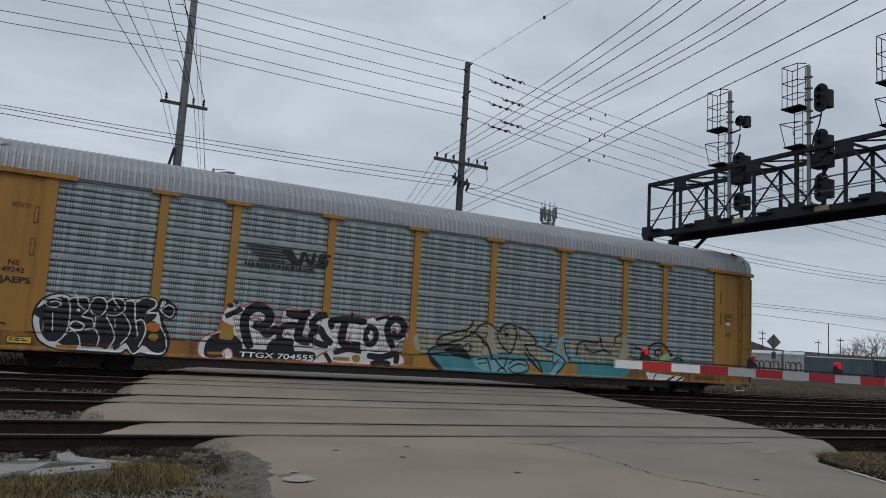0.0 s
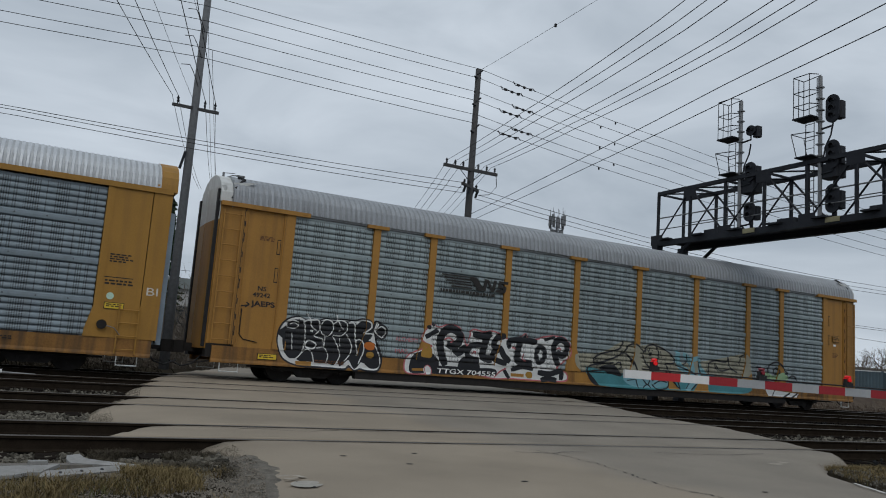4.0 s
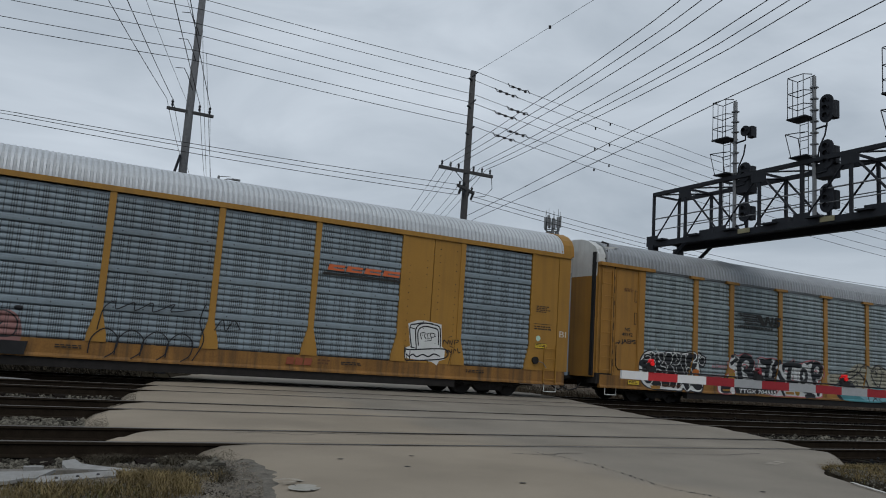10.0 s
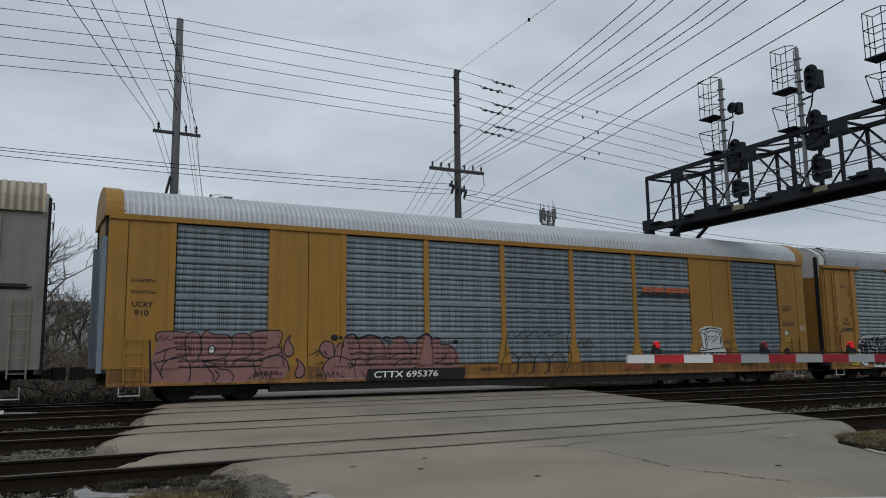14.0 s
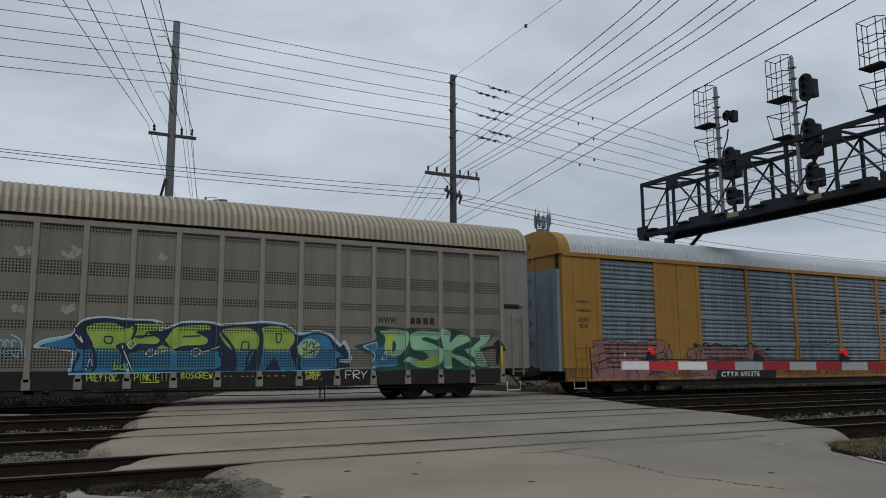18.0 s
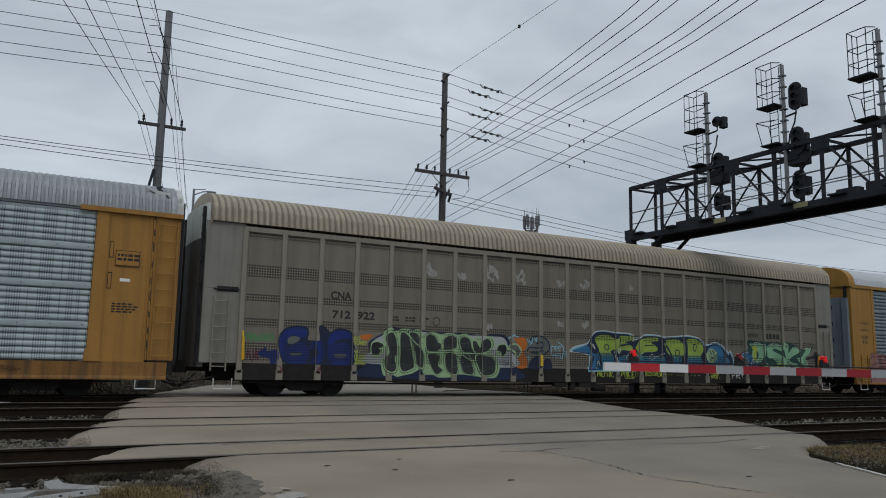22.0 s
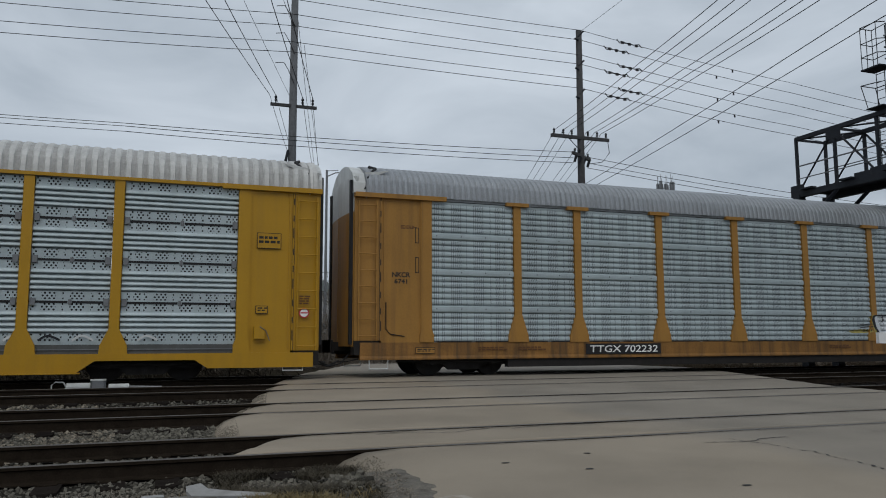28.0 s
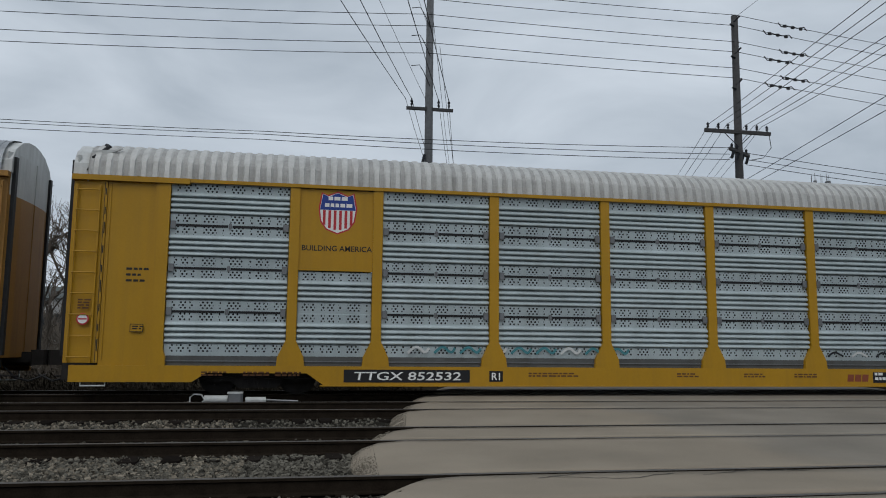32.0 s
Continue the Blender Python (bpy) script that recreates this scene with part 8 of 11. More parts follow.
g.line(SPRAY_K, 0.027, [(8.79, 1.64), (8.83, 1.52), (8.88, 1.67)])
g.line(SPRAY_K, 0.027, [(8.94, 1.53), (8.94, 1.66), (9.07, 1.65), (8.98, 1.58)])
g.line(SPRAY_K, 0.027, [(8.72, 1.74), (8.82, 1.77)])
g.line(SPRAY_K, 0.027, [(8.77, 1.47), (8.90, 1.43)])
g.line(SPRAY_K, 0.027, [(8.64, 1.34), (8.71, 1.24), (8.75, 1.35), (8.82, 1.26), (8.85, 1.38)])
g.line(SPRAY_K, 0.027, [(8.90, 1.27), (8.92, 1.39), (8.99, 1.33)])
g.line(SPRAY_K, 0.027, [(9.04, 1.41), (9.09, 1.28), (9.16, 1.31)])
g.line(SPRAY_K, 0.027, [(8.75, 0.87), (8.86, 1.29)])
g.line(SPRAY_K, 0.027, [(8.82, 1.21), (8.90, 1.24)])
g.line(SPRAY_K, 0.027, [(7.22, 1.39), (7.34, 0.86)])
g.done()
for i in range(4):
    x = -1.55 + 0.62 * i
    stroke(c, [(x, 0.6), (x + 0.05, 1.0), (x + 0.35, 1.25), (x + 0.65, 1.05), (x + 0.62, 0.7), (x + 0.4, 0.52)], 0.03, SPRAY_K)
stroke(c, [(-1.4, 1.2), (-1.3, 1.75), (-1.05, 1.95), (-1.0, 1.75), (-0.6, 1.95), (-0.55, 1.75), (-0.15, 1.98), (-0.1, 1.75), (0.4, 2.0), (0.35, 1.8), (1.0, 1.92)], 0.028, SPRAY_K)
stroke(c, [(1.0, 0.55), (1.25, 1.1), (1.1, 1.6), (1.2, 2.05)], 0.03, SPRAY_K)
stroke(c, [(1.5, 1.4), (1.7, 1.7), (1.8, 1.4), (2.0, 1.7), (2.2, 1.45)], 0.03, SPRAY_K)
panel("dark_patch", c, -6.25, -2.95, 0.475, 0.80, -1.546, BLACK, "painted-over dark patch", 0.06)
lettering("car_number", "CTTX 695376", WHITE, c, -6.0, -1.552, 0.54, 0.19, 2.12, "white car number", 0.012, 0.12)
lg = panel("freight_logo", c, 4.40, 6.88, 3.26, 3.33, -1.499, LETTER, "orange and black freight railway emblem", 0.05)
for i, (a, b) in enumerate(((4.55, 5.05), (5.12, 5.62), (5.70, 6.22), (6.30, 6.85))):
    panel("emblem_block", lg, a, b, 3.40, 3.46, -1.500, LOGO_O, "", 0.03)
    panel("emblem_block", lg, a + 0.05, b + 0.02, 3.50, 3.57, -1.500, LOGO_O, "", 0.03)
    panel("emblem_block", lg, a, a + 0.16, 3.40, 3.57, -1.502, LOGO_O, "", 0.05)
lettering("car_mark", "UCRY", LETTER, c, -12.72, -1.48, 2.48, 0.15, 0.52, "black car mark", 0.025)
lettering("car_mark", "910", LETTER, c, -12.66, -1.48, 2.26, 0.15, 0.36, "black car number", 0.025)
for z in (3.2, 2.9):
    bars(c, -12.75, z, 3, 0.6, 0.018, LETTER, -1.48, 7)
lettering("car_mark", "BI", mat("pale_stencil", (0.5, 0.47, 0.42), 0.7), c, 12.98, -1.49, 2.05, 0.2, 0.28, "pale stencilled letters")
bars(c, 12.0, 3.0, 4, 0.55, 0.035, LETTER, -1.48, 21)
bars(c, 11.95, 2.32, 2, 0.7, 0.045, LETTER, -1.48, 22)
panel("black_rule", c, 11.92, 12.62, 2.42, 2.44, -1.48, LETTER)
part("round_sticker", MB().disc((12.12, 1.95), 'y', 0.09, -1.483, -1.477, 18), mat("pale_green_sticker", (0.45, 0.62, 0.5), 0.5), c)
sign_plate(c, 12.0, 1.62, 0.48, 0.17, SIGNY, 6)
owner_mark(c, 3.55, 0.62, 0.75, 0.20)
bars(c, 4.5, 0.76, 2, 0.4, 0.05, BROWNLET, -1.474, 9)
for x in (-9.5, -2.3, 5.2, 9.4):
    bars(c, x, 0.75, 2, 0.7, 0.03, LETTER, -1.504, int(x * 7))

# third car
c = car_cn
bare_parts = set(c.children)
two = mat("lime_over_blue_spray", (0.25, 0.36, 0.06), 0.6, 0, 0.3, 2, 0)
tn = two.node_tree
tb_ = tn.nodes["Principled BSDF"]
tco, tsp, tmr, tmx = tn.nodes.new("ShaderNodeTexCoord"), tn.nodes.new("ShaderNodeSeparateXYZ"), tn.nodes.new("ShaderNodeMapRange"), tn.nodes.new("ShaderNodeMix")
tmx.data_type = 'RGBA'
tmx.inputs["A"].default_value = (0.02, 0.14, 0.24, 1)
tmr.inputs["From Min"].default_value, tmr.inputs["From Max"].default_value = 1.34, 1.56
tn.links.new(tco.outputs["Object"], tsp.inputs[0])
tn.links.new(tsp.outputs["Z"], tmr.inputs["Value"])
tn.links.new(tmr.outputs["Result"], tmx.inputs["Factor"])
tn.links.new(tb_.inputs["Base Color"].links[0].from_socket, tmx.inputs["B"])
tn.links.new(tmx.outputs["Result"], tb_.inputs["Base Color"])
for x, z, w in ((-6.3, 3.9, 0.36), (-5.2, 3.9, 0.34), (-3.95, 3.95, 0.4), (-2.85, 3.9, 0.4), (-1.0, 3.85, 0.25), (0.05, 3.85, 0.28), (2.2, 3.9, 0.18), (-4.0, 2.2, 0.16), (-1.1, 2.45, 0.2), (0.0, 2.4, 0.22)):
    rng = random.Random(int(x * 100))
    for k in range(5):
        a, b = x + rng.uniform(-.6, .6) * w, z + rng.uniform(-.4, .4) * w
        stroke(c, [(a, b), (a + rng.uniform(-.3, .3) * w, b + 0.4 * w), (a + rng.uniform(-.2, .5) * w, b - 0.2 * w), (a + 0.4 * w, b + 0.1 * w)], 0.07, BUFF, -1.4425 - 0.0005 * k, "buffed_mark")
lettering("car_mark", "CNA", LETTER, c, -9.52, -1.443, 2.82, 0.24, 0.66, "black car mark", 0.03)
lettering("car_mark", "712", LETTER, c, -9.45, -1.443, 2.26, 0.24, 0.58, "black car number", 0.03)
lettering("car_mark", "922", LETTER, c, -8.66, -1.443, 2.26, 0.24, 0.58, "black car number", 0.03)
for i in range(3):
    bars(c, -7.55 + 0.5 * i, 2.36, 2, 0.3, 0.05, LETTER, -1.443, 60 + i)
part("stencil_ring", MB().tube([(-5.95 + 0.13 * math.cos(a * 0.524), -1.445, 2.32 + 0.13 * math.sin(a * 0.524)) for a in range(13)], 0.012, 4), LETTER, c)
lettering("web_mark", "WWW.", LETTER, c, 8.46, -1.443, 2.27, 0.20, 0.66, "black stencilled letters", 0.03)
for x0, x1 in ((9.55, 9.71), (9.76, 9.92), (10.0, 10.16), (10.22, 10.38)):
    panel("web_address_bars", c, x0, x1, 2.27, 2.47, -1.443, LETTER)

for o in c.children:
    if o not in bare_parts:
        o.location.x -= 0.37
# third car: deep blue letters
g = Piece(car_cn, "deep blue rounded graffiti lettering")
g.fill(SPRAY_N, [(-11.44, 1.55), (-11.37, 1.79), (-11.18, 1.94), (-10.89, 2.01), (-10.59, 1.98), (-10.51, 1.80), (-10.54, 1.62), (-10.35, 1.60), (-10.20, 1.62), (-10.24, 2.00), (-10.07, 2.03), (-9.86, 1.87), (-9.66, 1.97), (-9.34, 1.95), (-9.15, 1.83), (-9.16, 1.62), (-9.08, 1.40), (-9.07, 1.02), (-9.24, 0.90), (-9.87, 0.90), (-10.39, 0.91), (-11.15, 0.92), (-11.32, 1.05), (-11.40, 1.28)])
g.fill(SPRAY_B, [(-11.39, 1.56), (-11.33, 1.75), (-11.13, 1.89), (-10.86, 1.96), (-10.63, 1.93), (-10.58, 1.80), (-10.61, 1.67), (-10.87, 1.66), (-10.96, 1.75), (-11.16, 1.61), (-11.11, 1.49), (-10.77, 1.54), (-10.56, 1.50), (-10.48, 1.29), (-10.53, 1.03), (-10.73, 0.94), (-11.11, 0.96), (-11.29, 1.10), (-11.36, 1.30)])
g.fill(SPRAY_B, [(-10.47, 1.43), (-10.32, 1.57), (-10.10, 1.53), (-10.00, 1.34), (-10.05, 1.06), (-10.22, 0.94), (-10.42, 0.99), (-10.36, 1.15), (-10.41, 1.29)])
g.fill(SPRAY_B, [(-9.95, 1.49), (-9.85, 1.77), (-9.61, 1.90), (-9.29, 1.88), (-9.19, 1.76), (-9.26, 1.66), (-9.64, 1.63), (-9.73, 1.54), (-9.37, 1.57), (-9.17, 1.47), (-9.12, 1.16), (-9.22, 0.96), (-9.69, 0.93), (-9.90, 1.06), (-9.96, 1.30)])
g.line(SPRAY_N, 0.041, [(-10.61, 1.66), (-10.87, 1.65), (-11.03, 1.56), (-11.06, 1.47)])
g.line(SPRAY_N, 0.041, [(-10.56, 1.50), (-10.77, 1.53), (-11.02, 1.46), (-11.14, 1.38)])
g.line(SPRAY_N, 0.041, [(-9.72, 1.51), (-9.37, 1.57), (-9.18, 1.45)])
g.line(SPRAY_N, 0.041, [(-9.21, 1.66), (-9.55, 1.64), (-9.73, 1.55)])
g.fill(SPRAY_N, [(-10.42, 1.34), (-10.24, 1.34), (-10.23, 1.18), (-10.36, 1.15)])
g.fill(SPRAY_Q, [(-11.08, 1.22), (-10.70, 1.24), (-10.75, 1.16), (-11.02, 1.14)], 0)
g.fill(SPRAY_Q, [(-9.73, 1.24), (-9.32, 1.24), (-9.38, 1.13), (-9.66, 1.12)], 0)
g.fill(SPRAY_Q, [(-11.14, 1.61), (-11.00, 1.70), (-10.78, 1.66), (-10.86, 1.54), (-11.08, 1.46)])
g.fill(SPRAY_B, [(-11.99, 1.16), (-11.78, 1.38), (-11.73, 1.27), (-11.43, 1.29), (-11.41, 1.02), (-11.47, 1.10), (-11.46, 0.94), (-11.62, 0.93), (-11.65, 1.05)])
g.line(TAGG, 0.041, [(-12.31, 1.54), (-12.34, 1.70), (-12.24, 1.74), (-12.21, 1.56)])
g.line(TAGG, 0.041, [(-12.17, 1.54), (-12.18, 1.72), (-12.08, 1.70), (-12.12, 1.62), (-12.03, 1.54)])
g.line(TAGG, 0.041, [(-12.02, 1.68), (-12.02, 1.55), (-11.93, 1.57)])
g.line(TAGG, 0.041, [(-11.90, 1.55), (-11.92, 1.70), (-11.82, 1.71), (-11.81, 1.57), (-11.88, 1.56)])
g.line(TAGG, 0.041, [(-11.75, 1.55), (-11.74, 1.73), (-11.60, 1.71), (-11.59, 1.57), (-11.71, 1.56)])
g.line(TAGG, 0.041, [(-12.30, 1.65), (-12.10, 1.61), (-11.82, 1.64), (-11.59, 1.63)])
g.line(TAGM, 0.037, [(-12.29, 1.05), (-12.27, 1.27), (-12.13, 0.96)])
g.line(TAGM, 0.037, [(-12.24, 1.14), (-12.14, 1.16)])
g.line(TAGM, 0.037, [(-12.13, 1.30), (-12.09, 1.05), (-12.03, 1.32), (-11.99, 1.01)])
g.line(TAGM, 0.037, [(-11.95, 1.30), (-11.79, 1.32)])
g.line(TAGM, 0.023, [(-11.43, 0.87), (-11.27, 0.76), (-11.38, 0.67), (-11.22, 0.65)])
g.line(TAGM, 0.023, [(-11.36, 0.90), (-11.29, 0.65)])
g.line(TAGM, 0.023, [(-10.26, 0.87), (-10.10, 0.71)])
g.line(TAGM, 0.023, [(-10.13, 0.87), (-10.27, 0.69), (-10.09, 0.65)])
g.line(TAGM, 0.023, [(-10.24, 0.77), (-10.12, 0.78)])
g.fill(SIGNY, [(-12.47, 1.81), (-12.40, 1.81), (-12.34, 1.03), (-12.41, 1.03)], 0)
g.done()
# third car: dark letters rimmed in green on a grey cloud
g = Piece(car_cn, "dark graffiti lettering rimmed in pale green")
g.fill(SPRAY_N, [(-8.75, 0.57), (-8.72, 0.92), (-8.60, 1.32), (-8.64, 1.57), (-8.43, 1.75), (-8.16, 1.89), (-8.07, 2.04), (-7.84, 2.10), (-7.64, 2.06), (-7.43, 2.02), (-7.12, 2.06), (-6.86, 2.03), (-6.49, 1.99), (-6.16, 2.00), (-5.83, 1.98), (-5.50, 2.00), (-5.05, 1.98), (-4.64, 1.91), (-4.23, 2.00), (-3.81, 1.99), (-3.57, 1.85), (-3.38, 1.37), (-3.26, 0.93), (-3.30, 0.53)])
g.fill(GREY_S, [(-8.58, 0.97), (-8.55, 1.32), (-8.47, 1.65), (-8.16, 1.83), (-7.94, 1.99), (-7.12, 1.99), (-6.05, 1.93), (-4.35, 1.92), (-3.75, 1.87), (-3.56, 1.48), (-3.43, 0.92)])
g.fill(SPRAY_N, [(-8.70, 0.57), (-8.65, 0.87), (-8.09, 0.88), (-3.97, 0.92), (-3.43, 0.90), (-3.31, 0.53)], 0)
g.fill(SPRAY_G, [(-8.12, 0.62), (-8.22, 1.07), (-8.03, 1.22), (-8.16, 1.78), (-8.07, 2.00), (-7.89, 2.07), (-7.71, 1.97), (-7.49, 2.07), (-7.17, 2.02), (-6.91, 2.05), (-6.80, 1.86), (-6.49, 2.00), (-6.16, 1.93), (-5.83, 1.98), (-5.55, 1.92), (-5.22, 1.98), (-4.93, 1.82), (-4.70, 1.91), (-4.64, 1.75), (-4.41, 1.92), (-4.17, 1.87), (-4.12, 1.59), (-4.31, 1.38), (-4.01, 1.17), (-3.94, 0.87), (-4.14, 0.58), (-4.89, 0.63), (-5.46, 0.68), (-5.78, 0.59), (-6.22, 0.58), (-6.43, 0.66), (-6.75, 0.66), (-6.86, 0.82), (-7.17, 0.69), (-7.42, 0.64), (-7.67, 0.59), (-7.90, 0.67)])
g.fill(SPRAY_K, [(-8.10, 1.77), (-8.01, 1.95), (-7.81, 1.99), (-7.68, 1.78), (-7.61, 1.33), (-7.75, 1.13), (-7.66, 0.83), (-7.78, 0.67), (-8.05, 0.73), (-8.15, 0.98), (-8.07, 1.18), (-7.98, 1.33)])
g.fill(SPRAY_G, [(-8.09, 1.76), (-8.01, 1.94), (-7.82, 1.97), (-7.69, 1.77), (-7.63, 1.33), (-7.76, 1.13), (-7.68, 0.84), (-7.78, 0.69), (-8.04, 0.75), (-8.13, 0.99), (-8.06, 1.18), (-7.98, 1.33)])
g.fill(CHAR_S, [(-8.06, 1.72), (-7.99, 1.88), (-7.83, 1.91), (-7.72, 1.73), (-7.66, 1.33), (-7.77, 1.15), (-7.70, 0.88), (-7.80, 0.74), (-8.02, 0.79), (-8.10, 1.02), (-8.04, 1.19), (-7.96, 1.32)])
g.fill(SPRAY_K, [(-7.62, 1.91), (-7.46, 2.00), (-7.25, 1.84), (-7.10, 1.28), (-7.03, 0.88), (-7.18, 0.77), (-7.47, 0.69), (-7.62, 0.88), (-7.60, 1.28)])
g.fill(SPRAY_G, [(-7.61, 1.89), (-7.45, 1.98), (-7.25, 1.82), (-7.11, 1.28), (-7.04, 0.89), (-7.18, 0.78), (-7.47, 0.71), (-7.61, 0.89), (-7.59, 1.28)])
g.fill(CHAR_S, [(-7.57, 1.84), (-7.44, 1.92), (-7.27, 1.78), (-7.15, 1.28), (-7.09, 0.92), (-7.21, 0.82), (-7.45, 0.75), (-7.57, 0.92), (-7.56, 1.28)])
g.fill(SPRAY_K, [(-7.32, 1.92), (-7.12, 2.00), (-6.91, 1.85), (-6.89, 1.52), (-6.76, 1.29), (-6.77, 0.83), (-6.97, 0.88), (-7.07, 1.34)])
g.fill(SPRAY_G, [(-7.30, 1.91), (-7.11, 1.99), (-6.91, 1.84), (-6.90, 1.52), (-6.77, 1.30), (-6.78, 0.85), (-6.97, 0.90), (-7.06, 1.34)])
g.fill(CHAR_S, [(-7.26, 1.87), (-7.09, 1.94), (-6.92, 1.81), (-6.91, 1.51), (-6.79, 1.31), (-6.81, 0.90), (-6.97, 0.95), (-7.05, 1.35)])
g.fill(SPRAY_K, [(-6.72, 1.86), (-6.54, 1.94), (-6.29, 1.82), (-6.21, 1.66), (-6.07, 1.61), (-6.09, 1.46), (-6.35, 1.35), (-6.67, 1.40), (-6.73, 1.65)])
g.fill(SPRAY_G, [(-6.70, 1.86), (-6.53, 1.93), (-6.30, 1.81), (-6.22, 1.66), (-6.09, 1.61), (-6.11, 1.46), (-6.36, 1.36), (-6.65, 1.40), (-6.72, 1.66)])
g.fill(CHAR_S, [(-6.66, 1.84), (-6.51, 1.91), (-6.32, 1.80), (-6.25, 1.66), (-6.14, 1.62), (-6.15, 1.48), (-6.37, 1.38), (-6.62, 1.42), (-6.68, 1.65)])
g.fill(SPRAY_K, [(-6.67, 1.34), (-6.24, 1.31), (-6.08, 1.18), (-6.20, 0.92), (-6.02, 0.82), (-6.25, 0.64), (-6.43, 0.74), (-6.55, 0.97)])
g.fill(SPRAY_G, [(-6.65, 1.32), (-6.25, 1.30), (-6.09, 1.18), (-6.21, 0.93), (-6.03, 0.83), (-6.25, 0.65), (-6.43, 0.75), (-6.54, 0.97)])
g.fill(CHAR_S, [(-6.60, 1.29), (-6.26, 1.28), (-6.13, 1.16), (-6.23, 0.93), (-6.07, 0.84), (-6.26, 0.68), (-6.41, 0.77), (-6.51, 0.97)])
g.fill(SPRAY_K, [(-6.07, 1.77), (-5.83, 1.92), (-5.55, 1.83), (-5.55, 1.54), (-5.76, 1.44), (-6.03, 1.41), (-6.11, 1.53)])
g.fill(SPRAY_G, [(-6.05, 1.77), (-5.83, 1.91), (-5.57, 1.83), (-5.56, 1.55), (-5.76, 1.44), (-6.02, 1.41), (-6.10, 1.54)])
g.fill(CHAR_S, [(-6.03, 1.76), (-5.83, 1.89), (-5.61, 1.81), (-5.60, 1.55), (-5.78, 1.46), (-5.99, 1.43), (-6.06, 1.54)])
g.fill(SPRAY_K, [(-6.00, 1.37), (-5.59, 1.35), (-5.50, 0.98), (-5.52, 0.69), (-5.79, 0.66), (-6.01, 0.87)])
g.fill(SPRAY_G, [(-5.99, 1.35), (-5.60, 1.34), (-5.51, 0.98), (-5.53, 0.70), (-5.78, 0.67), (-5.99, 0.87)])
g.fill(CHAR_S, [(-5.95, 1.32), (-5.62, 1.30), (-5.54, 0.98), (-5.56, 0.72), (-5.78, 0.70), (-5.96, 0.89)])
g.fill(SPRAY_K, [(-5.53, 1.72), (-5.38, 1.90), (-5.10, 1.84), (-4.98, 1.58), (-4.69, 1.47), (-4.63, 1.15), (-4.91, 1.10), (-5.36, 1.36)])
g.fill(SPRAY_G, [(-5.51, 1.72), (-5.36, 1.88), (-5.10, 1.83), (-4.98, 1.57), (-4.72, 1.47), (-4.65, 1.16), (-4.92, 1.11), (-5.34, 1.36)])
g.fill(CHAR_S, [(-5.46, 1.70), (-5.33, 1.86), (-5.10, 1.80), (-5.00, 1.57), (-4.77, 1.47), (-4.71, 1.19), (-4.94, 1.14), (-5.31, 1.38)])
g.fill(SPRAY_K, [(-5.44, 1.29), (-5.14, 1.35), (-4.97, 1.09), (-4.90, 0.67), (-5.29, 0.69), (-5.43, 0.92)])
g.fill(SPRAY_G, [(-5.43, 1.28), (-5.15, 1.34), (-4.98, 1.08), (-4.92, 0.68), (-5.28, 0.70), (-5.42, 0.93)])
g.fill(CHAR_S, [(-5.40, 1.26), (-5.15, 1.31), (-5.01, 1.07), (-4.95, 0.71), (-5.27, 0.72), (-5.39, 0.93)])
g.fill(SPRAY_K, [(-5.05, 1.68), (-4.92, 1.76), (-4.72, 1.52), (-4.64, 1.75), (-4.41, 1.86), (-4.20, 1.78), (-4.20, 1.56), (-4.46, 1.40), (-4.91, 1.36)])
g.fill(SPRAY_G, [(-5.04, 1.68), (-4.90, 1.76), (-4.71, 1.53), (-4.64, 1.74), (-4.42, 1.85), (-4.23, 1.78), (-4.22, 1.56), (-4.46, 1.40), (-4.89, 1.37)])
g.fill(CHAR_S, [(-4.97, 1.68), (-4.86, 1.75), (-4.69, 1.54), (-4.63, 1.73), (-4.45, 1.83), (-4.28, 1.76), (-4.27, 1.57), (-4.48, 1.42), (-4.85, 1.39)])
g.fill(SPRAY_K, [(-4.90, 1.30), (-4.51, 1.33), (-4.16, 1.25), (-4.01, 1.03), (-4.12, 0.68), (-4.60, 0.63), (-4.81, 0.87)])
g.fill(SPRAY_G, [(-4.88, 1.29), (-4.50, 1.32), (-4.18, 1.24), (-4.03, 1.03), (-4.14, 0.69), (-4.59, 0.65), (-4.78, 0.87)])
g.fill(CHAR_S, [(-4.82, 1.27), (-4.50, 1.29), (-4.21, 1.22), (-4.09, 1.03), (-4.18, 0.72), (-4.57, 0.67), (-4.74, 0.89)])
g.line(SPRAY_G, 0.031, [(-7.61, 1.33), (-7.62, 1.92)])
g.line(SPRAY_G, 0.031, [(-6.89, 1.52), (-7.08, 1.65), (-7.32, 1.90)])
g.line(SPRAY_G, 0.036, [(-6.73, 1.39), (-6.35, 1.34), (-6.03, 1.40), (-5.76, 1.45), (-5.48, 1.38), (-4.97, 1.35), (-4.39, 1.39)])
g.line(SPRAY_G, 0.031, [(-6.07, 1.61), (-6.08, 1.35), (-6.23, 0.97), (-6.01, 0.82)])
g.line(SPRAY_G, 0.031, [(-5.55, 1.84), (-5.53, 1.46), (-5.36, 1.30), (-4.96, 1.09)])
g.line(SPRAY_Q, 0.015, [(-7.20, 1.26), (-6.98, 1.29)])
g.line(SPRAY_Q, 0.015, [(-5.81, 1.82), (-5.64, 1.85)])
g.line(SPRAY_Q, 0.015, [(-7.15, 1.60), (-6.78, 1.62)])
g.line(SPRAY_Q, 0.015, [(-4.99, 1.36), (-4.67, 1.37)])
